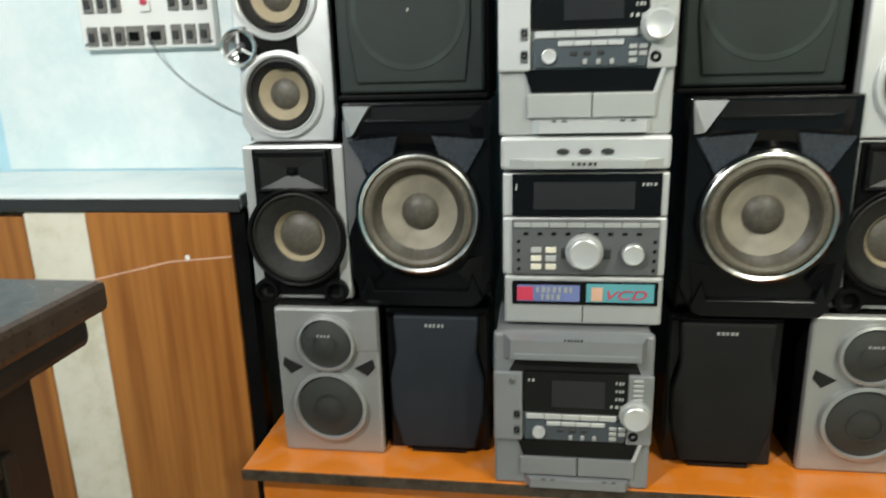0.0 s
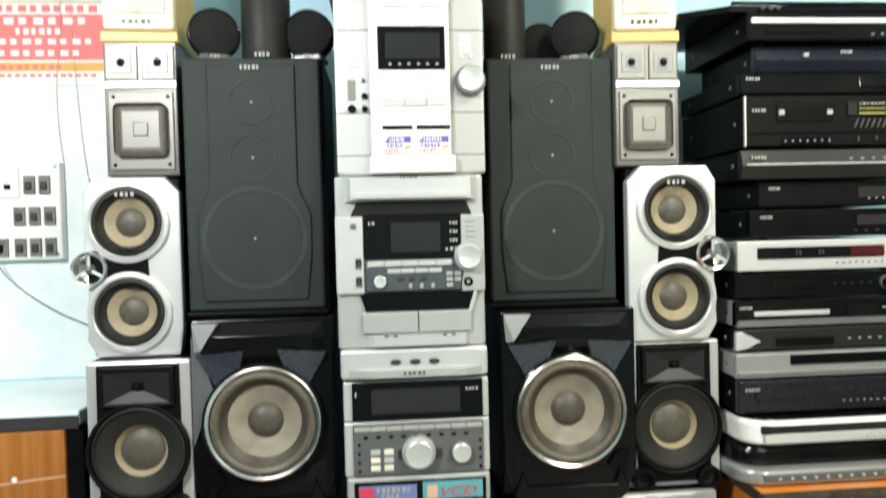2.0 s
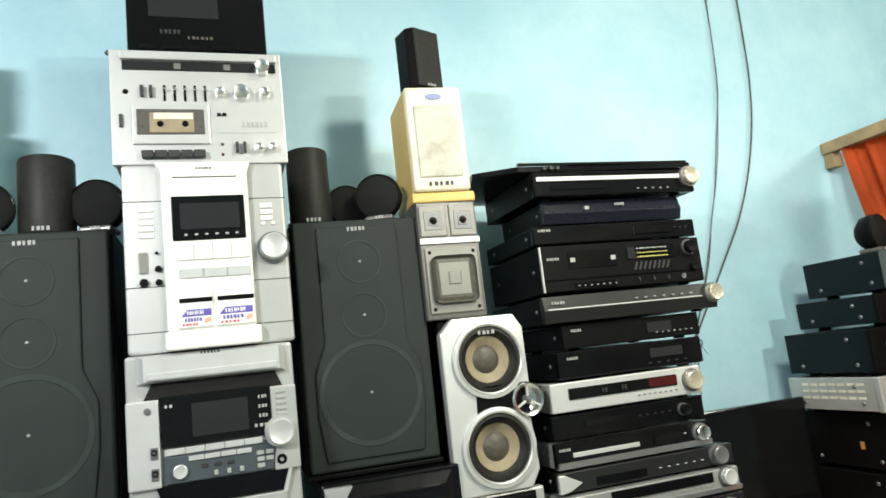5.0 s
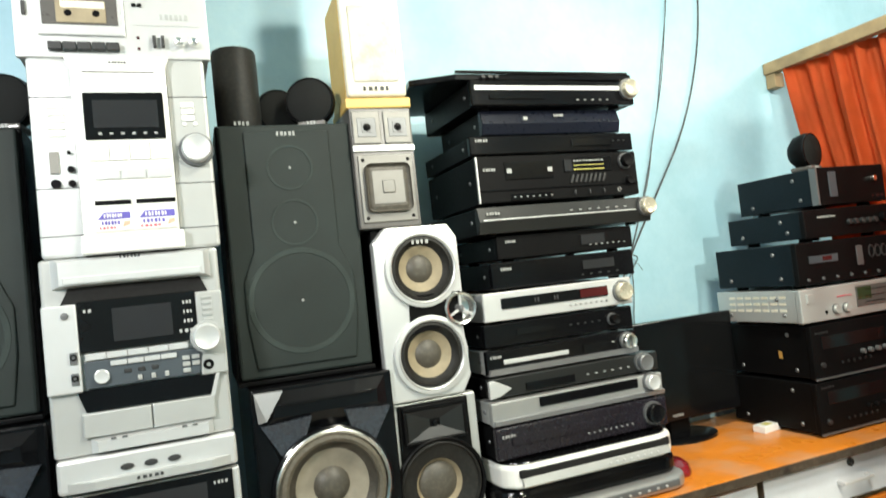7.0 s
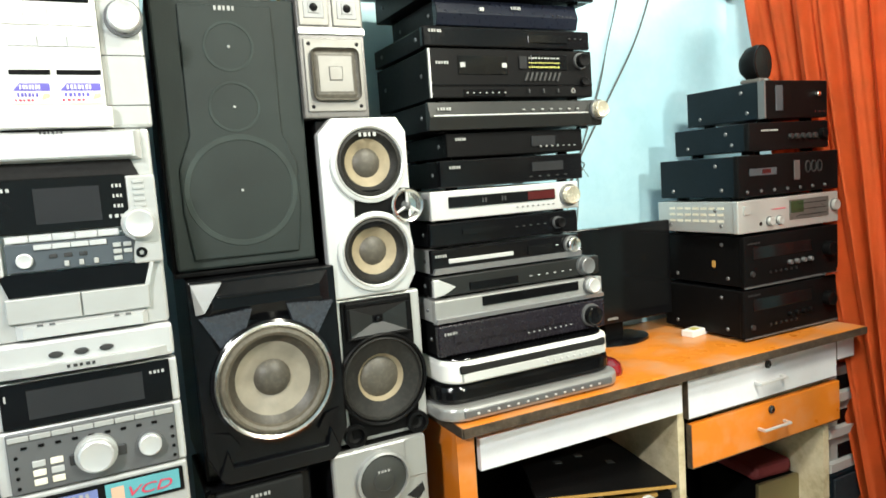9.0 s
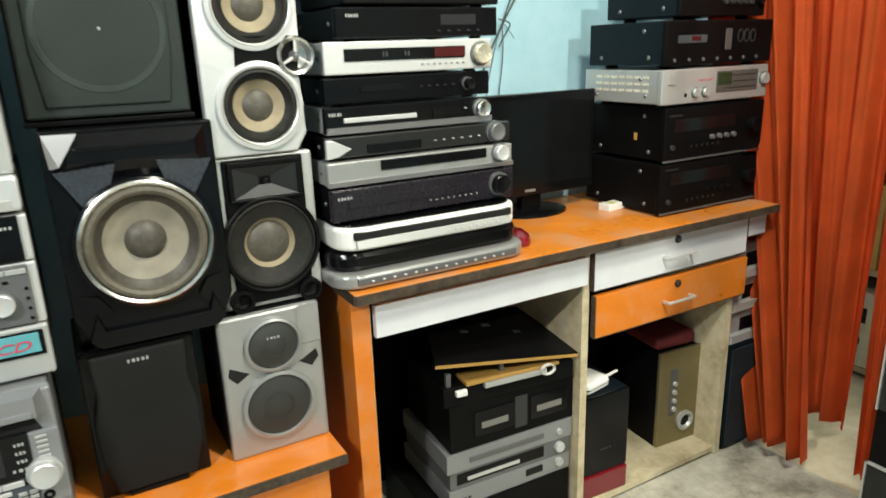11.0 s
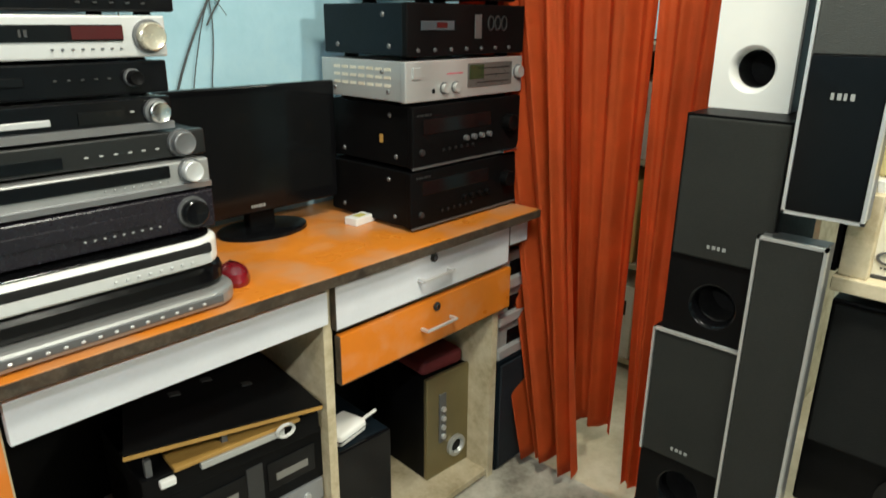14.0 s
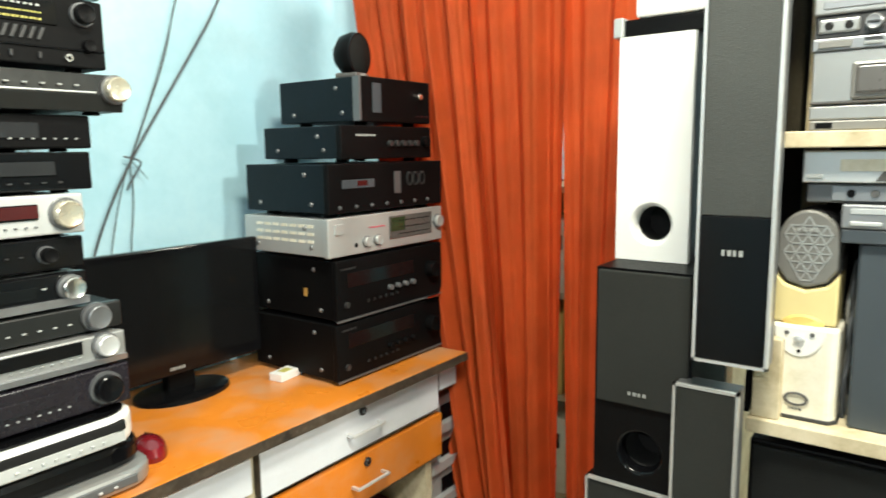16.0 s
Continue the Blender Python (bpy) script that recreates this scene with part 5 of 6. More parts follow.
player(0.822, 1.212, PY + 0.005, 1.196, 1.2515, BLACK, GLOSS, "glossy black disc player", (0.85, 0.5), 0.012, BLACK, (0.2, 0.45, 0.35, 0.6), None, None, (0.55, 0.8, 0.5, 5, GREYPLASTIC), depth=0.28)
player(0.817, 1.208, PY - 0.005, 1.138, 1.1955, SILVER, GLOSS, "silver disc player with white tray strip", (0.93, 0.45), 0.018, CHROME, (0.62, 0.8, 0.3, 0.65), None, 0.02, (0.82, 0.88, 0.4, 1, INK), trim=(0.1, 0.52, 0.42, 0.6), depth=0.28, lip=0.24)
player(0.811, 1.258, PY - 0.01, 1.09, 1.1375, BLACK, CHARCOAL, "dark grey disc player with round knob", (0.9, 0.45), 0.02, DARKSILVER, (0.2, 0.48, 0.45, 0.85), None, None, (0.55, 0.85, 0.6, 6, INK), depth=0.28, corner=True, display_mat=GLOSS)
player(0.806, 1.252, PY - 0.025, 1.036, 1.0895, SILVER, BOOKSILVER, "silver and black disc player with chrome edge", (0.92, 0.35), 0.018, LIGHTSILVER, (0.26, 0.84, 0.08, 0.5), None, None, (0.6, 0.86, 0.62, 8, INK), depth=0.28, lip=0.22, display_mat=GLOSS)
player(0.808, 1.252, PY - 0.03, 0.964, 1.0355, BLACK, PURPLE, "dark purple-tinted disc player with black knob", (0.905, 0.5), 0.023, GLOSS, (0.08, 0.75, 0.3, 0.6), None, 0.03, (0.5, 0.8, 0.72, 9, INK), depth=0.28, display_mat=PURPLE)


def curved_player(x0, x1, y, z0, z1, shell, label, drop):
    """A flat player whose front lip is a wide rounded frame round a dark window."""
    w, h = (x1 - x0) / 2, z1 - z0
    s = thing("slim_curved_player", (x0 + x1) / 2, y, z0, label, "disc player", "stacked players")
    out = []
    r = 0.055
    for k in range(7):
        a = math.pi * 0.5 * k / 6
        out.append((-w + r - r * math.cos(a), r - r * math.sin(a)))
    for k in range(7):
        a = math.pi * 0.5 * k / 6
        out.append((w - r + r * math.sin(a), r - r * math.cos(a)))
    out += [(w, 0.3), (-w, 0.3)]
    if drop:
        part("shell", prism(out, 0.004, h - 0.004, 0.008, axis="z"), shell, s)
        part("top_cover", prism([(a * 0.965, b * 0.94 + 0.012) for a, b in out], h - 0.006, h - 0.0005, 0.001, axis="z"), GLOSS, s, "black top cover")
        part("slot", box(-w * 0.86, w * 0.86, -0.002, 0.01, h * 0.48, h * 0.80, 0.004), VOID, s, "black front slot")
        part("button_strip", sloped([(-w * 0.84, -0.005, h * 0.2), (w * 0.84, -0.005, h * 0.2), (w * 0.84, -0.001, h * 0.47), (-w * 0.84, -0.001, h * 0.47)], 0.01), SILVER, s, "grey button strip")
        buttons(s, w * 0.1, w * 0.75, h * 0.30, h * 0.37, 8, -0.004, LIGHTSILVER, 0.7)
    else:
        part("shell", prism(out, 0.004, h * 0.45, 0.008, axis="z"), shell, s)
        part("top_cover", prism([(a * 0.97, b * 0.92 + 0.022) for a, b in out], h * 0.45, h - 0.001, 0.012, axis="z"), GLOSS, s, "black glossy curved top")
        part("button_strip", box(-w * 0.82, w * 0.82, -0.002, 0.01, h * 0.16, h * 0.36, 0.002), DARKSILVER, s, "grey button strip")
        buttons(s, -w * 0.7, w * 0.75, h * 0.22, h * 0.27, 14, -0.002, LIGHTSILVER, 0.75)
    part("foot", box(-w * 0.8, -w * 0.7, 0.05, 0.08, 0.0, 0.0045), BLACK, s)
    part("foot", box(w * 0.7, w * 0.8, 0.05, 0.08, 0.0, 0.0045), BLACK, s)
    part("foot", box(-w * 0.8, -w * 0.7, 0.24, 0.27, 0.0, 0.0045), BLACK, s)
    part("foot", box(w * 0.7, w * 0.8, 0.24, 0.27, 0.0, 0.0045), BLACK, s)
    return s


curved_player(0.806, 1.252, 1.07, 0.908, 0.9635, SWITCHWHITE, "white rimmed slim disc player with black slot", 1)
curved_player(0.792, 1.272, 1.062, 0.83, 0.9075, BOOKSILVER, "silver rimmed disc player with black top on the desk", 0)
lidthing = thing("black_sheet_panel", 1.02, 1.16, 1.7925, "thin black panel lying on the top player", "panel", rz=0)
part("sheet", prism([(-0.29, 0.03), (-0.2, -0.02), (0.262, -0.03), (0.27, 0.26), (-0.25, 0.3)], 0.0, 0.014, 0.002, axis="z"), GLOSS, lidthing)
part("rim", box(-0.2, 0.255, -0.028, -0.02, 0.014, 0.02, 0.001), BLACK, lidthing)
strokes(lidthing, -0.14, -0.09, 0.004, 0.009, -0.03, 3, GREYPLASTIC)

# ---------------------------------------------------------------- desk: monitor, amplifiers, small things
mon = thing("computer_monitor", 1.535, 1.385, 0.83, "black flat computer monitor on an oval foot", "monitor")
part("bezel", box(-0.235, 0.215, 0.0, 0.022, 0.055, 0.345, 0.004), GLOSS, mon)
part("screen", box(-0.218, 0.198, -0.0015, 0.001, 0.085, 0.33), SCREEN, mon, "dark switched-off screen")
part("back_shell", taper(-0.12, 0.11, 0.1, 0.3, 0.06, -0.22, 0.2, 0.06, 0.34, 0.022), BLACK, mon)
part("neck", box(-0.035, 0.035, 0.02, 0.05, 0.01, 0.12, 0.005), BLACK, mon)
part("foot", lathe(0.005, 0.03, [(0.115, 0.0), (0.113, 0.008), (0.09, 0.014), (0.0, 0.016)], 48, axis="z", sz=0.72), GLOSS, mon)
strokes(mon, -0.04, -0.002, 0.068, 0.075, -0.0006, 6, INK)

ms = thing("computer_mouse", 1.312, 1.17, 0.83, "glossy dark red computer mouse", "mouse", rz=-20)
part("shell", lathe(0, 0, [(0.03, 0.0), (0.031, 0.01), (0.026, 0.024), (0.014, 0.033), (0.0, 0.035)], 32, axis="z", sz=1.6), REDGLOSS, ms)
part("wheel", box(-0.003, 0.003, 0.012, 0.028, 0.024, 0.034, 0.002), BLACK, ms)
bx = thing("small_white_box", 1.745, 1.295, 0.83, "small white cardboard box on the desk", "box", rz=8)
part("carton", box(-0.036, 0.036, -0.02, 0.02, 0, 0.02, 0.002), PAPER, bx)
part("printed_patch", box(-0.018, 0.012, -0.012, 0.01, 0.0201, 0.0206), YELLOWINK, bx, "yellow printed patch")


def big_amp(x0, x1, y, z0, z1, depth, body, front, label, kind="amplifier"):
    w, h = (x1 - x0) / 2, z1 - z0
    s = thing("amplifier", (x0 + x1) / 2, y, z0, label, kind, "stacked amplifiers")
    part("case", box(-w + 0.003, w - 0.003, 0.016, depth, 0.01, h - 0.001, 0.002), body, s)
    part("front_panel", box(-w, w, 0.0, 0.017, 0.008, h, 0.003), front, s)
    for a in (-1, 1):
        for b in (0.04, depth - 0.05):
            part("foot", lathe(a * (w - 0.045), b, [(0.018, 0.0), (0.016, 0.011)], 18, axis="z"), BLACK, s)
    for b, zz in ((0.06, 0.03), (depth - 0.05, 0.03), (0.08, h - 0.025)):
        part("screw", lathe(b, zz, [(0.006, -w + 0.003), (0.004, -w)], 12, axis="x"), DARKSILVER, s)
    return s


YF = 1.135
a6 = big_amp(1.768, 2.182, YF, 0.83, 0.975, 0.30, BLACK, BLACK, "large black amplifier standing on the desk")
a5 = big_amp(1.774, 2.182, YF, 0.976, 1.128, 0.30, BLACK, BLACK, "large black amplifier with row of small knobs")
for s, zz in ((a6, 0.05), (a5, 0.055)):
    part("display", box(-0.17, 0.08, -0.0015, 0.001, 0.085, 0.12, 0.001), SCREEN, s)
    part("edge_trim", box(-0.207, 0.207, -0.002, 0.001, 0.006, 0.011), DARKSILVER, s)
    for k in range(4):
        knob(s, -0.02 + 0.03 * k, zz + 0.008, 0.007, 0.0, 0.010, DARKSILVER if s is a5 else BLACK, "small_knob")
    for k in range(6):
        part("button", lathe(-0.1 + 0.022 * k, zz - 0.012, [(0.004, 0.0), (0.003, -0.004)], 12), CHARCOAL, s)
    knob(s, 0.15, zz + 0.03, 0.022, 0.0, 0.02, BLACK, "volume_knob")
    part("power_button", lathe(-0.175, zz - 0.01, [(0.008, 0.0), (0.007, -0.006)], 16), GREYPLASTIC, s)
    strokes(s, -0.19, -0.14, 0.128, 0.133, -0.001, 6, GREYPLASTIC)
part("gold_sticker", box(-0.2055, -0.2045, 0.1, 0.112, 0.06, 0.08), BROWNTAPE, a5, "gold sticker")
part("silver_tab", box(0.12, 0.18, -0.014, -0.004, 0.006, 0.012, 0.001), CHROME, a5, "bright metal tab")
a4 = big_amp(1.752, 2.184, YF, 1.129, 1.228, 0.30, SILVER, SILVER, "silver integrated amplifier with vented side")
part("vent", joined(*[box(-0.2138, -0.2128, 0.05 + 0.03 * i, 0.072 + 0.03 * i, 0.04 + 0.018 * j, 0.047 + 0.018 * j) for i in range(7) for j in range(3)]), CREAM, a4, "cream vent slots")
part("dial_window", box(-0.005, 0.17, -0.0015, 0.001, 0.03, 0.088, 0.001), SMOKE, a4, "dark dial window")
part("green_scale", box(0.0, 0.055, -0.0022, -0.001, 0.05, 0.084), GREENLCD, a4, "dim green scale")
for k in range(3):
    part("scale_line", box(0.03, 0.16, -0.0022, -0.001, 0.04 + 0.017 * k, 0.042 + 0.017 * k), BLACK, a4)
for q in (-0.09, -0.05):
    knob(a4, q, 0.035, 0.012, 0.0, 0.010, SILVER, ring=DARKSILVER)
part("power_jack", lathe(-0.125, 0.03, [(0.006, 0.0), (0.004, -0.002)], 12), BLACK, a4)
knob(a4, 0.195, 0.06, 0.016, 0.0, 0.012, SILVER, ring=DARKSILVER)
part("square_button", box(-0.195, -0.17, -0.004, 0.001, 0.06, 0.085, 0.001), SILVER, a4)
strokes(a4, -0.08, -0.02, 0.066, 0.069, -0.001, 7, PINKRED)
a3 = big_amp(1.757, 2.186, YF, 1.229, 1.352, 0.29, BLUEBLACK, BLACK, "black cassette amplifier with round gauges")
part("meter", box(-0.17, -0.06, -0.0015, 0.001, 0.065, 0.085, 0.001), BLUEPANEL, a3, "blue meter window")
part("meter_needle", box(-0.12, -0.085, -0.0022, -0.001, 0.07, 0.082), REDLCD, a3)
part("lit_window", box(0.015, 0.04, -0.0015, 0.001, 0.045, 0.1, 0.001), DARKSILVER, a3, "pale upright window")
for k in range(3):
    part("gauge", lathe(0.075 + 0.026 * k, 0.08, [(0.012, 0.001), (0.012, -0.002), (0.0095, -0.003), (0.009, -0.001)], 24, sz=1.5), GREYPLASTIC, a3, "oval gauge ring")
for k in range(7):
    part("button", lathe(-0.18 + 0.055 * k, 0.022, [(0.005, 0.0), (0.004, -0.004)], 12), DARKSILVER, a3)
a2 = big_amp(1.802, 2.142, YF, 1.353, 1.44, 0.27, BLUEBLACK, BLACK, "slim black amplifier with pale lettering")
strokes(a2, -0.12, -0.05, 0.062, 0.067, -0.001, 10)
for k in range(5):
    knob(a2, 0.0 + 0.026 * k, 0.045, 0.008, 0.0, 0.008, GREYPLASTIC, "small_knob")
knob(a2, 0.14, 0.05, 0.014, 0.0, 0.012, BLACK)
a1 = big_amp(1.868, 2.14, YF, 1.441, 1.555, 0.28, BLUEBLACK, BLACK, "narrow glossy black amplifier on the top")
part("bright_edge", box(-0.137, -0.131, -0.001, 0.02, 0.01, 0.113), DARKSILVER, a1, "shiny front edge")
part("window", box(-0.09, -0.06, -0.0015, 0.001, 0.03, 0.1, 0.001), BLUEPANEL, a1, "bluish glossy window")
knob(a1, 0.085, 0.075, 0.008, 0.0, 0.01, CHROME, "small_knob")
for q in (0.08, 0.1, 0.12):
    part("lamp", lathe(q, 0.025, [(0.003, 0.0), (0.002, -0.002)], 10), REDLCD, a1)
round_satellite(1.915, 1.2, 1.555, 12, 1.0)

# cable bundle on the wall behind the desk
def on_wall(pairs, off=0.012):
    return [(x, WY - off, z) for x, z in pairs]


wire("hanging_cable", on_wall([(1.93, 2.9), (1.92, 2.35), (1.91, 2.19), (1.885, 2.04), (1.83, 1.87), (1.76, 1.725), (1.694, 1.628), (1.626, 1.529), (1.553, 1.423), (1.512, 1.36), (1.468, 1.284), (1.413, 1.164), (1.39, 1.08)]), 0.0028, WIRE, "dark grey cable hanging down the wall", "cable")
for k in (0, 1):
    twist = [(1.80 + 0.004 * k, 2.9), (1.79, 2.4), (1.78 - 0.006 * k, 2.186), (1.75, 2.07), (1.722 + 0.006 * k, 1.96), (1.69, 1.83), (1.658 - 0.005 * k, 1.735), (1.617 + 0.004 * k, 1.607), (1.568, 1.487), (1.523, 1.384), (1.512, 1.36)]
    tail = [(1.489, 1.309), (1.451, 1.159), (1.44, 1.08)] if k else [(1.519, 1.307), (1.512, 1.23), (1.5, 1.165), (1.5, 1.08)]
    wire("hanging_cable", on_wall(twist + tail, 0.009 + 0.003 * k), 0.0014, WIRE, "thin twisted grey cable hanging down the wall", "cable")
wire("cable_tie", on_wall([(1.512, 1.362), (1.528, 1.352), (1.548, 1.322)], 0.02), 0.0009, WIRE, "loose tied cable ends", "cable")
wire("cable_tie", [(1.495, WY - 0.018, 1.375), (1.52, WY - 0.026, 1.37), (1.54, WY - 0.018, 1.36), (1.52, WY - 0.01, 1.33), (1.5, WY - 0.014, 1.3)], 0.002, WIRE, "loose tied cable ends", "cable")
wire("wall_wire", [(1.30, WY - 0.02, 1.66), (1.33, WY - 0.02, 1.5), (1.29, WY - 0.02, 1.4), (1.31, WY - 0.02, 1.3), (1.29, WY - 0.02, 1.2)], 0.0016, WIRE, "thin wire behind the disc players", "cable")

# ---------------------------------------------------------------- under the desk
def old_unit(x0, x1, y, z0, z1, depth, body, label, rz=0.0, rx=0.0):
    w, h = (x1 - x0) / 2, z1 - z0
    s = thing("old_player", (x0 + x1) / 2, y, z0, label, "player", "units stacked under the desk", rz=rz, rx=rx)
    part("case", box(-w + 0.002, w - 0.002, 0.012, depth, 0.0, h - 0.001, 0.002), body, s)
    part("front_panel", box(-w, w, 0.0, 0.013, 0.0, h, 0.002), body, s)
    return s


u1 = old_unit(1.02, 1.455, 1.13, 0.0, 0.153, 0.31, BLACK, "large black amplifier on the floor", -2)
part("panel_plate", box(-0.2, -0.14, -0.002, 0.001, 0.03, 0.12, 0.001), GLOSS, u1)
for k in range(7):
    part("button", box(-0.1 + 0.024 * k, -0.085 + 0.024 * k, -0.004, 0.001, 0.04, 0.046, 0.001, 1), GREYPLASTIC, u1)
strokes(u1, 0.06, 0.1, 0.092, 0.096, -0.001, 5, GREYPLASTIC)
knob(u1, 0.15, 0.06, 0.016, 0.0, 0.012, BLACK)
strokes(u1, 0.06, 0.13, 0.07, 0.073, -0.001, 8, DUSTCAP)
u2 = old_unit(1.075, 1.46, 1.135, 0.1535, 0.2065, 0.28, MIDSILVER, "silver disc player under the desk", -2)
part("display", box(0.045, 0.1, -0.0015, 0.001, 0.02, 0.04), SCREEN, u2)
knob(u2, 0.155, 0.03, 0.013, 0.0, 0.008, SILVER)
strokes(u2, -0.17, -0.12, 0.02, 0.025, -0.001, 3, GREYPLASTIC)
u3 = old_unit(1.08, 1.46, 1.135, 0.207, 0.26, 0.28, DARKSILVER, "dark fronted silver disc player under the desk", -3)
part("front_window", box(-0.17, 0.1, -0.0015, 0.001, 0.012, 0.044, 0.001), GLOSS, u3)
part("tray_strip", box(-0.14, 0.02, -0.004, -0.001, 0.02, 0.03, 0.001), LIGHTSILVER, u3)
knob(u3, 0.15, 0.027, 0.015, 0.0, 0.01, LIGHTSILVER)
u4 = old_unit(1.07, 1.46, 1.13, 0.2605, 0.314, 0.28, MIDSILVER, "silver disc player under the desk", -3)
part("tray_strip", box(-0.13, 0.1, -0.003, 0.001, 0.02, 0.034, 0.001), DARKSILVER, u4)
knob(u4, 0.15, 0.025, 0.009, 0.0, 0.006, SILVER)
u5 = old_unit(1.085, 1.485, 1.135, 0.3145, 0.445, 0.26, BLACK, "black twin cassette deck under the desk", -3)
for q in (-0.13, 0.04):
    win = part("cassette_window", box(q, q + 0.12, -0.003, 0.001, 0.03, 0.1, 0.002), GLOSS, u5)
    part("cassette", box(q + 0.02, q + 0.1, -0.0038, -0.0025, 0.05, 0.068), SMOKEFRAME, win)
part("middle_strip", box(-0.008, 0.03, -0.003, 0.001, 0.02, 0.11, 0.001), GREYPLASTIC, u5)
u6 = thing("opened_player", 1.262, 1.13, 0.4455, "opened dusty black player with bare circuit board", "player", "units stacked under the desk", rz=-6)
part("tray", box(-0.19, 0.19, 0.0, 0.25, 0.0, 0.05, 0.002), BLACK, u6)
part("circuit_board", box(-0.13, 0.14, -0.008, 0.06, 0.051, 0.06, 0.001), BROWNTAPE, u6, "brown bare circuit board")
part("metal_bracket", box(-0.08, 0.1, -0.012, 0.0, 0.036, 0.05, 0.001), SILVER, u6)
part("wire_loop", lathe(0.1, 0.05, [(0.022, -0.02), (0.022, -0.014), (0.017, -0.014), (0.017, -0.02)], 24, sz=0.7), PAPER, u6, "white wire loop")
part("tape", box(-0.16, -0.13, -0.014, -0.001, 0.03, 0.045, 0.002), PAPER, u6)
ht = part("lid", prism([(-0.21, 0.0), (0.2, 0.0), (0.19, 0.3), (-0.12, 0.3)], 0.0, 0.008, 0.001, axis="z"), BLACK, u6, "dusty lifted black lid")
ht.matrix_local = pose(-0.01, -0.02, 0.1, 5, 8, 0)
part("lid_edge", box(-0.21, 0.2, -0.002, 0.002, -0.004, 0.004), BROWNTAPE, ht, "worn brown lid edge")
for q, r0 in ((-0.06, 0.16), (0.02, 0.19), (0.09, 0.14)):
    part("lid_boss", box(q - 0.012, q + 0.012, r0 - 0.008, r0 + 0.008, 0.0075, 0.011, 0.002), GREYPLASTIC, ht, "raised pressed boss")
for q in (-0.17, -0.02, 0.15):
    part("stand_off", box(q - 0.006, q + 0.006, 0.012, 0.024, 0.049, 0.085), DARKSILVER, u6)

spk = thing("gold_subwoofer", 1.965, 1.185, 0.03, "olive gold fronted subwoofer with round port", "speaker", rz=-4)
part("cabinet", box(-0.085, 0.085, 0.014, 0.24, 0, 0.33, 0.003), BLACK, spk)
part("front_panel", box(-0.086, 0.086, 0, 0.015, 0, 0.332, 0.004), MUD, spk, "olive gold front panel")
part("control_strip", box(-0.04, -0.012, -0.004, 0.001, 0.11, 0.27, 0.002), DARKSILVER, spk)
for k in range(4):
    knob(spk, -0.026, 0.13 + 0.03 * k, 0.008, -0.003, 0.008, LIGHTSILVER, "small_knob")
part("port", lathe(0.028, 0.075, [(0.034, 0.0), (0.034, -0.01), (0.024, -0.012), (0.018, 0.0)], 32), SILVER, spk, "silver port ring")
part("port_bore", lathe(0.028, 0.075, [(0.02, -0.003), (0.0, -0.0032)], 24), VOID, spk)
cl = thing("folded_red_cloth", 1.965, 1.28, 0.362, "dark red folded cloth on the subwoofer", "cloth", rz=-6)
part("cloth", box(-0.075, 0.08, -0.08, 0.1, 0, 0.05, 0.018, 3), REDCLOTH, cl)
pc = thing("black_tower_speaker", 1.575, 1.11, 0.03, "black computer tower speaker with red base", "speaker", rz=-3)
part("body", box(-0.085, 0.085, 0.01, 0.3, 0, 0.325, 0.003), BLUEBLACK, pc)
part("front_panel", box(-0.086, 0.086, 0, 0.011, 0.075, 0.325, 0.003), GLOSS, pc)
part("red_base", box(-0.086, 0.086, -0.004, 0.011, 0.0, 0.073, 0.004), REDGLOSS, pc, "dark red base panel")
strokes(pc, -0.015, 0.025, 0.15, 0.155, -0.001, 4, GREYPLASTIC)
ad = thing("white_adapter", 1.56, 1.17, 0.356, "white plastic adapter box on the tower", "adapter", rz=10)
part("box", box(-0.05, 0.05, -0.04, 0.04, 0, 0.035, 0.012, 3), SWITCHWHITE, ad)
part("seam", box(-0.0505, 0.0505, -0.0405, 0.0405, 0.016, 0.018), GREYPLASTIC, ad)
part("stem", box(0.045, 0.1, -0.03, -0.022, 0.024, 0.03, 0.002), SWITCHWHITE, ad)
wb = thing("white_carton_edge", 1.525, 1.2, 0.3925, "white box end behind the adapter", "box")
part("carton", box(-0.024, 0.024, 0.0, 0.1, -0.036, 0.14, 0.002), PAPER, wb)
cup = thing("dark_cup", 0.925, 1.33, 0.0, "dark metal pot with a bright rim on the floor", "pot")
part("body", lathe(0, 0, [(0.045, 0.0), (0.055, 0.06), (0.05, 0.11), (0.052, 0.115), (0.047, 0.115), (0.044, 0.06), (0.03, 0.02)], 32, axis="z"), BLACK, cup)
part("rim", lathe(0, 0, [(0.053, 0.113), (0.054, 0.12), (0.046, 0.12), (0.046, 0.113)], 32, axis="z"), SMOKEFRAME, cup, "worn metal rim")

# beside the desk, under its last section
tall = thing("dark_blue_speaker", 2.165, 1.1, 0.0, "dark blue-black speaker standing on the floor", "speaker", rz=0)
part("cabinet", box(-0.08, 0.1, 0.0, 0.25, 0, 0.37, 0.004), BLUEBLACK, tall)
part("grille", box(-0.074, 0.094, -0.008, 0.0, 0.012, 0.36, 0.003), NAVYGRILLE, tall)
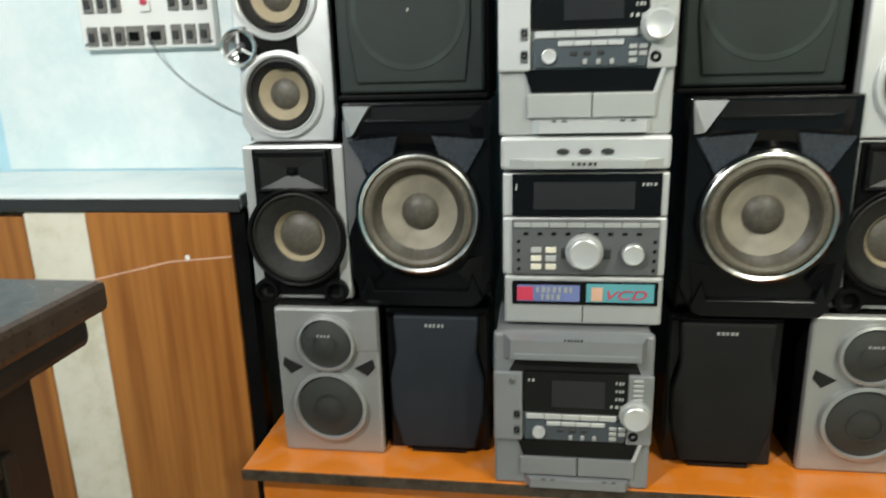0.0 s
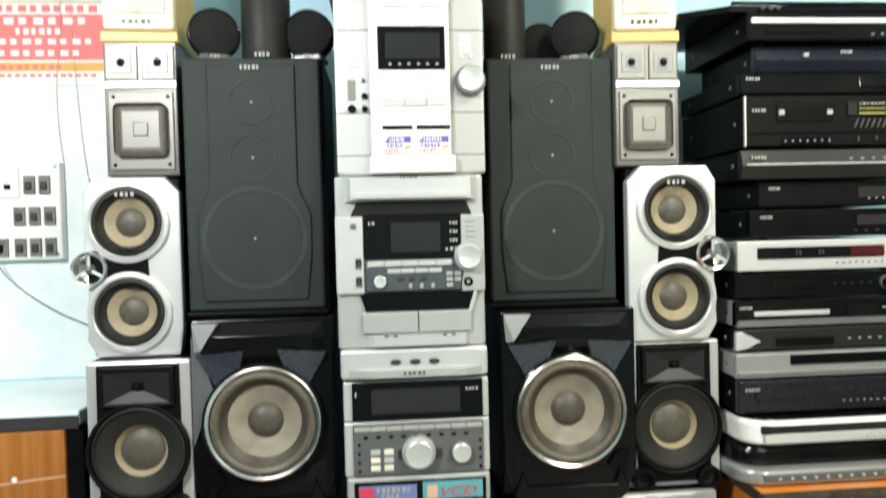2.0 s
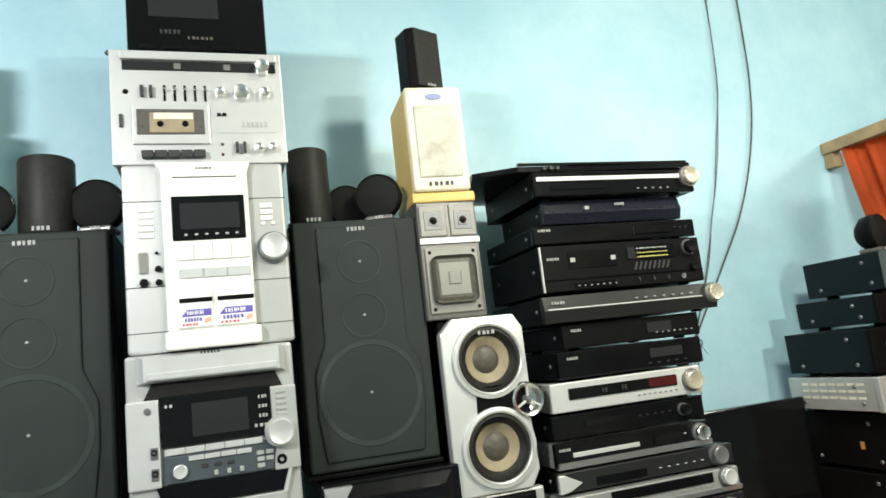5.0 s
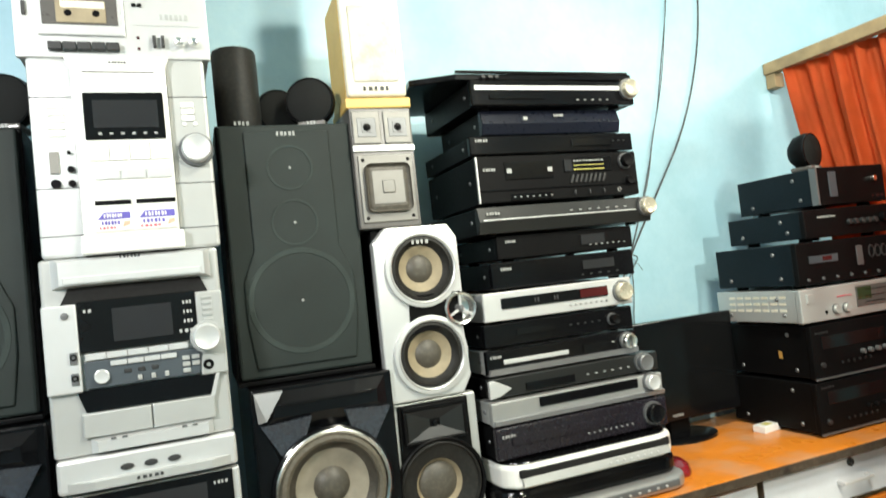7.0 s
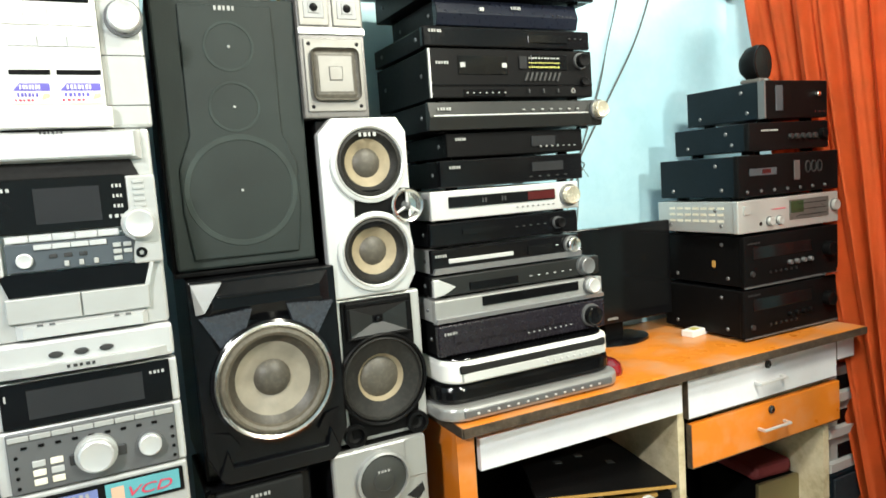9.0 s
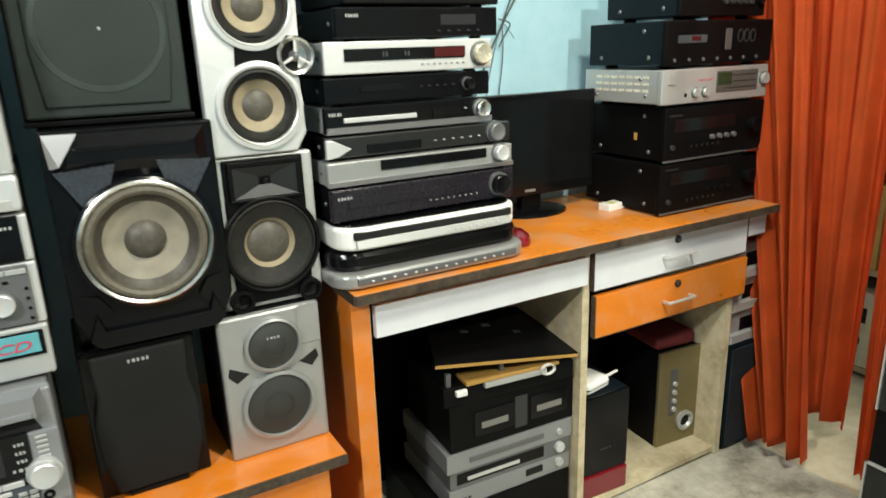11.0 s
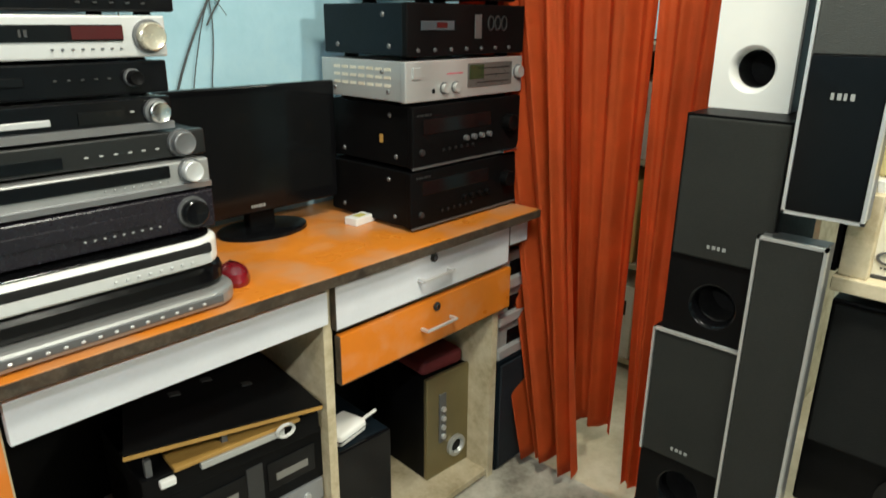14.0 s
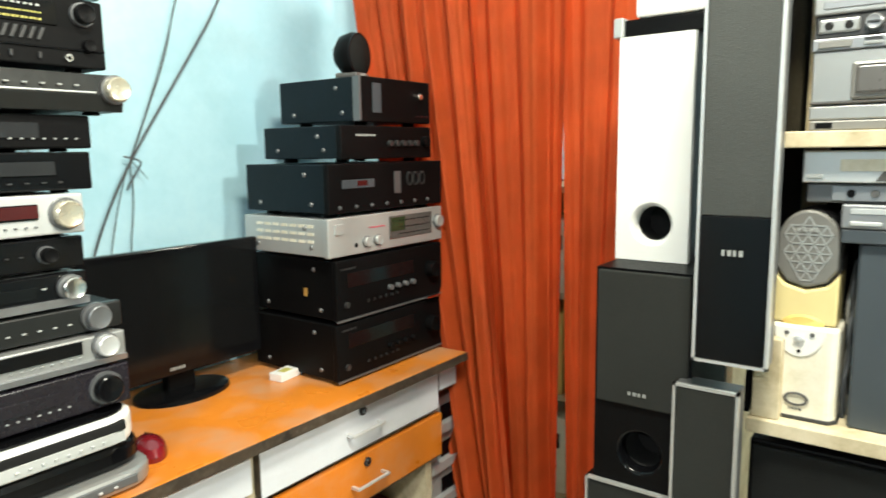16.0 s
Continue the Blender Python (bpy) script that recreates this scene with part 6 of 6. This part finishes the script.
for k in range(3):
    z = 0.37 + 0.108 * k
    st = thing("small_silver_unit", 2.175, 1.12, z, "small silver car stereo unit stacked on a speaker", "stereo", "small silver units")
    part("case", box(-0.085, 0.07, 0.01, 0.2, 0, 0.106, 0.003), SILVER, st)
    part("front_panel", box(-0.087, 0.072, 0, 0.011, 0.0, 0.107, 0.004), SILVER, st)
    part("window", box(-0.03, 0.06, -0.002, 0.001, 0.035, 0.08, 0.002), GLOSS, st)
    part("lip", taper(-0.08, 0.06, 0.004, 0.03, -0.014, -0.087, 0.07, 0.0, 0.034, 0.0), LIGHTSILVER, st)

# ---------------------------------------------------------------- curtains
def curtain(name, top, bottom, z_top, z_hem, folds, amp, label, seed, gather=0.0, cols=90, rows=44):
    rnd = random.Random(seed)
    ph = [rnd.uniform(0, 6.28) for _ in range(6)]
    bm = bmesh.new()
    grid = []
    for j in range(rows + 1):
        v = j / rows
        e = v ** 1.15
        a = [top[0][k] + (bottom[0][k] - top[0][k]) * e for k in (0, 1)]
        b = [top[1][k] + (bottom[1][k] - top[1][k]) * e for k in (0, 1)]
        dx, dy = b[0] - a[0], b[1] - a[1]
        ln = math.hypot(dx, dy)
        nx, ny = -dy / ln, dx / ln
        row = []
        for i in range(cols + 1):
            u = i / cols
            s = u + 0.012 * math.sin(5 * v + ph[0] + 9 * u)
            wv = math.sin(2 * math.pi * folds * s + ph[1] + 0.5 * v)
            wv += 0.5 * math.sin(2 * math.pi * folds * 2.3 * s + ph[2] - 1.1 * v) * (1 - 0.5 * v)
            wv += 0.6 * math.sin(2 * math.pi * folds * 0.45 * s + ph[3] + v)
            k = amp * (0.45 + 0.75 * v) * wv
            row.append(bm.verts.new((a[0] + dx * u + nx * k, a[1] + dy * u + ny * k, z_top + (z_hem - z_top) * v + 0.012 * math.sin(7 * u + ph[4]) * v)))
        grid.append(row)
    for j in range(rows):
        for i in range(cols):
            bm.faces.new((grid[j][i], grid[j][i + 1], grid[j + 1][i + 1], grid[j + 1][i])).smooth = True
    geom = bmesh.ops.solidify(bm, geom=bm.faces[:], thickness=0.0025)
    bmesh.ops.recalc_face_normals(bm, faces=bm.faces)
    for f in bm.faces:
        f.smooth = True
    c = thing(name, 0, 0, 0, label, "curtain", "orange-red curtains")
    part("cloth", bm, CURTAIN, c)
    return c


curtain("curtain", ((2.2, 1.46), (2.215, 1.06)), ((2.2, 1.05), (2.2, 0.88)), 1.945, 0.05, 5, 0.03, "orange-red cloth curtain gathered beside the desk", 3)
curtain("curtain", ((2.21, 1.09), (2.23, 0.78)), ((2.38, 1.05), (2.40, 0.885)), 1.945, 0.09, 3, 0.020, "orange-red cloth curtain in deep folds", 5)
curtain("curtain", ((2.265, 0.815), (2.265, 0.54)), ((2.255, 0.765), (2.255, 0.665)), 1.945, 0.03, 3, 0.014, "orange-red cloth curtain drawn narrow", 8)
rod = thing("curtain_rail", 2.19, 1.0, 1.94, "pale wooden curtain rail", "curtain rail")
part("rail", box(-0.02, 0.02, -0.6, 0.528, 0.0, 0.04, 0.003), BROWNWOOD, rod)
part("bracket", box(-0.012, 0.03, 0.49, 0.528, -0.05, 0.0, 0.002), BROWNWOOD, rod)

# ---------------------------------------------------------------- column of speakers beside the rack
def holed_front(w, h, depth, cx, cz, r):
    """Front panel with returned sides and a round hole."""
    bm = bmesh.new()
    angles = [2 * math.pi * i / 44 for i in range(44)] + [math.atan2(z - cz, x - cx) % (2 * math.pi) for x in (-w, w) for z in (0.0, h)]
    rim, edge, back = [], [], []
    for a in sorted(angles):
        c, n = math.cos(a), math.sin(a)
        reach = min(((w if c > 0 else -w) - cx) / c if abs(c) > 1e-6 else 9.0, ((h if n > 0 else 0.0) - cz) / n if abs(n) > 1e-6 else 9.0)
        rim.append(bm.verts.new((cx + r * c, 0.0, cz + r * n)))
        edge.append(bm.verts.new((cx + reach * c, 0.0, cz + reach * n)))
        back.append(bm.verts.new((cx + reach * c, depth, cz + reach * n)))
    for a, b in ((rim, edge), (edge, back)):
        for i in range(len(a)):
            k = (i + 1) % len(a)
            bm.faces.new((a[i], a[k], b[k], b[i]))
    bmesh.ops.recalc_face_normals(bm, faces=list(bm.faces))
    return bm


def port_speaker(x, y, z, w, h, grille_from, label, grille_mat, border, port_mat, port_z, port_r, face=None):
    """Tower piece facing -x: local x runs across, local -y faces the room."""
    s = thing("column_speaker", x, y, z, label, "speaker", "speakers in the column", rz=-90)
    rim = port_r * 0.97
    part("cabinet", box(-w, w, 0.09, 0.22, 0, h), face or BLACK, s)
    part("front_panel", holed_front(w, h, 0.09, 0.0, port_z, rim), face or BLACK, s)
    if grille_from is not None:
        part("grille", box(-w + 0.004, w - 0.004, -0.006, 0.001, grille_from, h - 0.004, 0.003), grille_mat, s, "dark cloth grille")
        strokes(s, -0.02, 0.014, grille_from + 0.02, grille_from + 0.026, -0.0065, 4)
    if face:
        for a in (-1, 1):
            part("side_shell", box(a * w - 0.0015, a * w + 0.0015, 0.012, 0.22, 0.0, h, 0.001), GREYPLASTIC, s, "dark grey side")
    if border:
        part("border", joined(box(-w, -w + 0.004, -0.009, 0.0, grille_from or 0, h), box(w - 0.004, w, -0.009, 0.0, grille_from or 0, h), box(-w, w, -0.009, 0.0, h - 0.004, h)), SILVER, s, "thin silver border")
    p = part("port", lathe(0.0, port_z, [(rim, 0.0), (rim * 0.95, 0.001), (rim * 0.87, 0.005), (rim * 0.82, 0.012), (rim * 0.8, 0.024)], 44, caps=False), port_mat, s, "smooth flared port")
    part("port_bore", lathe(0.0, port_z, [(rim * 0.8, 0.0238), (rim * 0.8, 0.085), (0.0, 0.085)], 44, caps=False), VOID, p, "dark round port")
    return s


CX = 1.77
port_speaker(CX, 0.43, 0.02, 0.08, 0.39, 0.13, "black column speaker with cloth grille", GRILLEGREY, True, GLOSS, 0.065, 0.04)
port_speaker(CX, 0.427, 0.411, 0.08, 0.382, 0.127, "black column speaker with silver bordered grille", GRILLEGREY, True, GLOSS, 0.062, 0.042)
port_speaker(CX, 0.412, 0.794, 0.083, 0.383, 0.145, "black column speaker with cloth grille and port", GRILLEGREY, False, GLOSS, 0.062, 0.042)
port_speaker(CX + 0.09, 0.434, 1.178, 0.065, 0.392, None, "white fronted speaker with round port", GRILLEGREY, False, SWITCHWHITE, 0.066, 0.04, face=SWITCHWHITE)
plinth = thing("plinth_block", CX + 0.1, 0.43, 0.0, "low dark block under the speaker column", "block")
part("block", box(-0.09, 0.1, -0.08, 0.08, 0.0, 0.0195, 0.002), BLACK, plinth)
wt = thing("white_topped_speaker", CX + 0.10, 0.43, 1.5705, "white and black speaker lying on the column", "speaker")
part("body", box(0.0, 0.2, -0.075, 0.065, 0.0, 0.03, 0.003), BLACK, wt)
part("cover", box(-0.004, 0.2, -0.072, 0.045, 0.031, 0.16, 0.006), SWITCHWHITE, wt, "white cover")
part("end_cap", box(-0.003, 0.03, 0.066, 0.085, 0.0, 0.035, 0.003), SILVER, wt, "silver end cap")


def bar_speaker(x, y, z, w, h, split, label, rx, border):
    s = thing("bar_speaker", x, y, z, label, "speaker", "slim bar speakers", rz=-90, rx=rx)
    part("cabinet", box(-w + 0.002, w - 0.002, 0.006, 0.05, 0, h, 0.003), DARKSILVER, s, "dark silver sides")
    part("frame", joined(box(-w, -w + 0.0045, 0, 0.012, 0, h), box(w - 0.0045, w, 0, 0.012, 0, h), box(-w, w, 0, 0.012, 0, 0.0045), box(-w, w, 0, 0.012, h - 0.0045, h)), border, s, "thin silver frame")
    part("grille", box(-w + 0.005, w - 0.005, 0.001, 0.01, split, h - 0.005, 0.002), BARGRILLE if split > 0.01 else GRILLEGREY, s, "grey cloth grille")
    if split > 0.01:
        part("gloss_panel", box(-w + 0.005, w - 0.005, 0.0005, 0.01, 0.005, split, 0.002), GLOSS, s, "glossy black lower panel")
        strokes(s, -0.016, 0.016, split * 0.74, split * 0.74 + 0.009, -0.0004, 4)
    else:
        strokes(s, -0.01, 0.01, 0.06, 0.064, 0.0004, 4)
    return s


bar_speaker(1.722, 0.263, 1.052, 0.054, 0.62, 0.225, "tall slim speaker with silver frame and glossy panel", 0, LIGHTSILVER)
bar_speaker(1.735, 0.298, 0.16, 0.05, 0.846, 0.0, "slim grey bar speaker leaning by the column", 0, SILVER)
bk = thing("hanging_bracket", 1.765, 0.263, 1.2, "dark bracket holding the slim speaker to the rack", "bracket")
part("bracket", box(0.008, 0.06, -0.02, 0.02, 0.0, 0.25, 0.002), BLACK, bk)
bk2 = thing("low_block", 1.76, 0.298, 0.0, "dark block under the bar speaker", "block")
part("block", box(-0.03, 0.03, -0.05, 0.03, 0.0, 0.159, 0.003), BLACK, bk2)

# ---------------------------------------------------------------- rack
rack = thing("wooden_rack", 1.80, -0.25, 0.0, "cream painted wooden shelf rack full of equipment", "rack")
for z in (0.49, 0.925, 1.375, 1.85):
    part("shelf", box(0.0, 0.42, -0.75, 0.50, z, z + 0.024, 0.002), PLY, rack, "cream shelf board")
for x in (0.03, 0.39):
    for y in (-0.73, 0.475):
        short = x < 0.1 and y > 0
        part("upright", box(x - 0.02, x + 0.02, y - 0.02, y + 0.02, 0.9495 if short else 0.0, 1.08 if short else 2.0, 0.002), PLY, rack)
# Black back and side boards added to give the shade behind the shelved items.
part("back_panel", box(0.421, 0.43, -0.75, 0.5, 0.0, 2.0), BLACK, rack, "dark back panel")
part("shade_board", box(0.022, 0.42, 0.501, 0.508, 0.95, 2.0), BLACK, rack, "black board for the shade behind the shelves")

sub = thing("cream_subwoofer", 1.845, 0.185, 0.949, "cream computer subwoofer with round knob", "speaker", rz=-90)
part("body", prism([(-0.055, 0.0), (-0.045, -0.012), (0.045, -0.012), (0.055, 0.0), (0.055, 0.16), (-0.055, 0.16)], 0.0, 0.152, 0.006, axis="z"), CREAM, sub)
part("upper_face", prism([(0.036 * math.cos(math.pi * k / 16), 0.149 - 0.046 * math.sin(math.pi * k / 16)) for k in range(17)], -0.0145, -0.0115, 0.001), SWITCHWHITE, sub, "white round control face")
for q in (-0.018, 0.018):
    part("button", lathe(q, 0.14, [(0.0035, -0.0145), (0.003, -0.017)], 12), DARKSILVER, sub)
part("small_knob", lathe(0.0, 0.132, [(0.008, -0.0145), (0.007, -0.02), (0.0, -0.021)], 18, sz=0.7), LIGHTSILVER, sub)
part("jack", lathe(0.0, 0.112, [(0.003, -0.0145), (0.0025, -0.016)], 12), BLACK, sub)
part("power_ring", lathe(0.0, 0.034, [(0.018, -0.012), (0.018, -0.015), (0.0135, -0.0155), (0.0135, -0.012)], 28, sz=0.6), SMOKE, sub)
strokes(sub, -0.01, 0.01, 0.016, 0.019, -0.0125, 4, GREYPLASTIC)
part("base_line", prism([(-0.057, 0.0), (-0.046, -0.015), (0.046, -0.015), (0.057, 0.0), (0.057, 0.16), (-0.057, 0.16)], 0.0, 0.006, 0.001, axis="z"), GREYPLASTIC, sub, "dark base plinth")
ys = thing("yellow_satellite", 1.855, 0.183, 1.102, "yellowed speaker with grey patterned round grille", "speaker", rz=-90)
arch = [(-0.044, 0.0), (0.044, 0.0), (0.044, 0.13)] + [(0.044 * math.cos(math.pi * k / 12), 0.13 + 0.05 * math.sin(math.pi * k / 12)) for k in range(1, 12)] + [(-0.044, 0.13)]
part("back_shell", prism(arch, 0.012, 0.10, 0.005), SMOKE, ys, "grey rounded back shell")
part("body", prism([(-0.046, 0.0), (0.046, 0.0), (0.046, 0.082), (0.03, 0.062), (0.0, 0.053), (-0.03, 0.062), (-0.046, 0.082)], -0.012, 0.06, 0.004), PALEYELLOW, ys, "yellowed lower shell")
part("foot_bulge", lathe(0.0, 0.0, [(0.03, -0.012), (0.024, -0.0155), (0.0, -0.016)], 24, sz=0.5), YELLOWBOX, ys)
face = [(-0.043, 0.088), (-0.028, 0.066), (0.0, 0.057), (0.028, 0.066), (0.043, 0.088), (0.043, 0.13)] + [(0.043 * math.cos(math.pi * k / 12), 0.13 + 0.049 * math.sin(math.pi * k / 12)) for k in range(1, 12)] + [(-0.043, 0.13)]
g = part("grille", prism(face, -0.01, 0.011, 0.004), SMOKEFRAME, ys, "grey patterned grille")
spokes = []
step = 0.0165
for j in range(-3, 5):
    for i in range(-3, 4):
        x, z = (i + 0.5 * (j % 2)) * step, 0.112 + j * step * 0.866
        for k in range(3):
            c, n = math.cos(math.radians(60 * k)), math.sin(math.radians(60 * k))
            X, Z = x + step * c, z + step * n
            if all((p / 0.041) ** 2 + ((q - 0.116) / 0.054) ** 2 < 1 for p, q in ((x, z), (X, Z))):
                spokes.append(prism([(x - 0.001 * n, z + 0.001 * c), (x + 0.001 * n, z - 0.001 * c), (X + 0.001 * n, Z - 0.001 * c), (X - 0.001 * n, Z + 0.001 * c)], -0.0112, -0.0098))
part("grille_lattice", joined(*spokes), SILVER, g, "pale triangular lattice")
strokes(ys, -0.016, 0.016, 0.146, 0.151, -0.0125, 4)
wire("tangled_cable", [(1.88, 0.125, 0.95), (1.87, 0.128, 1.0), (1.885, 0.12, 1.05), (1.87, 0.124, 1.09), (1.89, 0.118, 1.13), (1.875, 0.125, 1.16), (1.9, 0.12, 1.2)], 0.004, WIRE, "tangled dark cable between the shelf speakers", "cable")
wire("tangled_cable", [(1.9, 0.12, 0.95), (1.885, 0.128, 1.03), (1.9, 0.122, 1.08), (1.88, 0.13, 1.12), (1.9, 0.125, 1.17)], 0.003, SMOKEFRAME, "tangled grey cable between the shelf speakers", "cable")
gb = thing("slate_speaker_box", 1.84, 0.02, 0.949, "slate grey-blue speaker box on the shelf", "speaker", rz=-90)
part("body", box(-0.095, 0.095, 0.0, 0.2, 0, 0.285, 0.004), BLUEPANEL, gb)
part("driver", lathe(0.07, 0.07, [(0.06, 0.0), (0.058, -0.008), (0.05, -0.006), (0.03, 0.0)], 36), GREYPLASTIC, gb)
part("driver_cap", lathe(0.07, 0.07, [(0.03, -0.001), (0.018, -0.007), (0.0, -0.009)], 28), BLACK, gb)
p1 = thing("blue_grey_player", 1.83, 0.01, 1.2345, "blue-grey slim player on the speaker box", "player", rz=-90)
part("case", box(-0.13, 0.105, 0.006, 0.2, 0, 0.056, 0.003), BLUEPANEL, p1)
part("upper_face", box(-0.13, 0.105, -0.002, 0.007, 0.022, 0.058, 0.003), MIDSILVER, p1, "pale blue-grey upper face")
part("lower_face", box(-0.128, 0.103, 0.0, 0.007, 0.0, 0.021, 0.002), BLUEPANEL, p1)
for q in (-0.118, -0.065):
    part("key", box(q, q + 0.04, -0.005, -0.001, 0.027, 0.033, 0.001, 1), LIGHTSILVER, p1)
part("label_plate", box(-0.118, -0.07, -0.0035, -0.001, 0.044, 0.052, 0.0005, 1), LIGHTSILVER, p1)
p2 = thing("grey_slim_amplifier", 1.84, 0.03, 1.2925, "slim grey amplifier with small round sockets", "player", rz=-90)
part("case", box(-0.16, 0.12, 0.004, 0.2, 0, 0.03, 0.003), DARKSILVER, p2)
part("panel", box(-0.125, 0.11, -0.002, 0.005, 0.004, 0.026, 0.001), MIDSILVER, p2, "grey socket panel")
for k in range(5):
    part("socket", lathe(-0.1 + 0.03 * k, 0.015, [(0.006, -0.001), (0.005, -0.005), (0.003, -0.005)], 14), (BLACK, SMOKE, MUD, BLACK, SMOKE)[k], p2)
p3 = thing("silver_rack_player", 1.83, 0.03, 1.3235, "silver disc player under the upper shelf", "player", rz=-90)
part("case", box(-0.162, 0.16, 0.003, 0.2, 0, 0.046, 0.003), LIGHTSILVER, p3)
part("front_panel", box(-0.164, 0.162, -0.002, 0.004, 0.0, 0.047, 0.002), LIGHTSILVER, p3)
part("dark_window", prism([(-0.07, 0.003), (0.16, 0.003), (0.16, 0.044), (-0.045, 0.044)], -0.0035, 0.0, 0.0005), SMOKE, p3, "dark smoked front window")
part("tray", box(-0.115, -0.055, -0.005, -0.001, 0.017, 0.034, 0.001), CREAM, p3, "cream disc tray")
part("power_button", box(-0.158, -0.136, -0.005, -0.001, 0.006, 0.012, 0.001, 1), SILVER, p3)
strokes(p3, -0.03, -0.012, 0.02, 0.027, -0.0042, 3)
p4 = thing("silver_micro_system", 1.82, 0.04, 1.3995, "silver micro stereo system on the upper shelf", "stereo system", rz=-90)
part("case", box(-0.15, 0.15, 0.012, 0.2, 0, 0.2, 0.004), MIDSILVER, p4)
part("foot_strip", box(-0.148, 0.15, -0.004, 0.013, 0.0, 0.014, 0.002), SMOKEFRAME, p4, "grey lower strip")
part("foot_window", box(-0.14, -0.118, -0.0055, -0.003, 0.003, 0.011, 0.0005, 1), BLACK, p4)
part("lower_panel", box(-0.15, 0.15, -0.003, 0.013, 0.0145, 0.036, 0.003), BOOKSILVER, p4)
part("cassette_panel", box(-0.148, 0.15, -0.001, 0.013, 0.0365, 0.112, 0.002), BOOKSILVER, p4)
win = part("cassette_door", box(-0.098, 0.1, -0.008, 0.0, 0.042, 0.095, 0.004), SMOKEFRAME, p4, "grey cassette door")
part("cassette_window", box(-0.092, 0.092, -0.0105, -0.007, 0.05, 0.09, 0.004), SMOKE, win, "smoked cassette window")
part("door_rail", box(-0.148, 0.1, -0.006, 0.0, 0.0375, 0.0415, 0.001, 1), SMOKE, p4)
part("key_panel", box(-0.15, 0.15, -0.004, 0.013, 0.1125, 0.13, 0.002), MIDSILVER, p4)
part("key", box(-0.142, -0.1, -0.0065, -0.003, 0.116, 0.126, 0.001, 1), SMOKEFRAME, p4)
for q in (-0.085, -0.058, -0.031):
    part("key", box(q, q + 0.022, -0.0075, -0.003, 0.117, 0.1215, 0.001, 1), BOOKSILVER, p4)
    part("key_gap", box(q, q + 0.022, -0.0055, -0.003, 0.123, 0.127), GREYPLASTIC, p4)
part("knob_panel", box(-0.146, 0.15, 0.0, 0.013, 0.1305, 0.162, 0.002), GREYPLASTIC, p4, "dark knob panel")
part("jack_plate", box(-0.143, -0.092, -0.003, 0.001, 0.137, 0.157, 0.003), BOOKSILVER, p4)
for q in (-0.13, -0.105):
    part("jack", lathe(q, 0.147, [(0.006, -0.002), (0.0055, -0.0045), (0.003, -0.0045)], 16), VOID, p4)
for q in (-0.075, -0.046, -0.017):
    kn = knob(p4, q, 0.147, 0.0105, 0.0, 0.010, MIDSILVER, "small_knob", SMOKE)
    part("pointer", box(q - 0.0075, q + 0.0075, -0.0125, -0.0095, 0.1458, 0.1482), GREYPLASTIC, kn)
part("upper_panel", box(-0.15, 0.15, -0.004, 0.013, 0.1625, 0.188, 0.003), BOOKSILVER, p4)
part("tuning_strip", box(-0.138, 0.14, -0.0055, -0.003, 0.170, 0.181, 0.001, 1), MIDSILVER, p4)
part("top_cover", box(-0.146, 0.146, 0.002, 0.2, 0.1885, 0.215, 0.003), BLACK, p4, "black top cover")
for z, yy in ((0.515, 0.1),):
    bs = thing("black_rack_speaker", 1.83, yy, z, "large black speaker on the lower shelf", "speaker", rz=-90)
    part("cabinet", box(-0.15, 0.14, 0.01, 0.3, 0, 0.385, 0.004), BLACK, bs)
    part("grille", box(-0.144, 0.134, -0.004, 0.011, 0.13, 0.38, 0.004), BLACKCLOTH, bs, "black cloth grille")
    part("driver", lathe(0.02, 0.07, [(0.055, 0.01), (0.054, 0.0), (0.045, 0.0), (0.03, 0.008)], 36), GLOSS, bs)
    strokes(bs, 0.0, 0.05, 0.15, 0.158, -0.005, 4)

# ---------------------------------------------------------------- beyond the curtain
back = thing("far_shelf", 2.95, 0.9, 0.0, "beige shelf with stacked old stereos beyond the curtain", "shelf")
part("side", box(0.0, 0.4, -0.37, -0.351, 0.0, 1.25, 0.002), PLY, back)
part("side", box(0.0, 0.4, 0.551, 0.57, 0.0, 1.25, 0.002), PLY, back)
part("back_panel", box(0.401, 0.41, -0.35, 0.55, 0.0, 1.25), DARKWOOD, back, "dark back panel")
for z in (0.02, 0.42, 0.82, 1.22):
    part("shelf", box(0.001, 0.4, -0.35, 0.55, z, z + 0.022, 0.001), PLY, back)
rnd = random.Random(4)
for z in (0.043, 0.443, 0.843):
    y = 0.6
    while y < 1.35:
        w = rnd.uniform(0.1, 0.16)
        st = thing("old_stereo", 2.955, y + w / 2, z, "old stereo unit on the beige shelf", "stereo", "old stereos on the far shelf", rz=-90)
        h = rnd.uniform(0.18, 0.33)
        body = rnd.choice((SILVER, BLACK, CREAM, DARKSILVER, YELLOWBOX))
        part("case", box(-w / 2 + 0.004, w / 2 - 0.004, 0.01, 0.25, 0, h, 0.003), body, st)
        part("front_panel", box(-w / 2 + 0.003, w / 2 - 0.003, 0.0, 0.011, 0, h, 0.003), body, st)
        knob(st, 0.0, h * 0.35, w * 0.22, 0.0, 0.01, GREYPLASTIC)
        part("window", box(-w * 0.3, w * 0.3, -0.002, 0.001, h * 0.6, h * 0.8, 0.001), GLOSS, st)
        y += w + 0.01
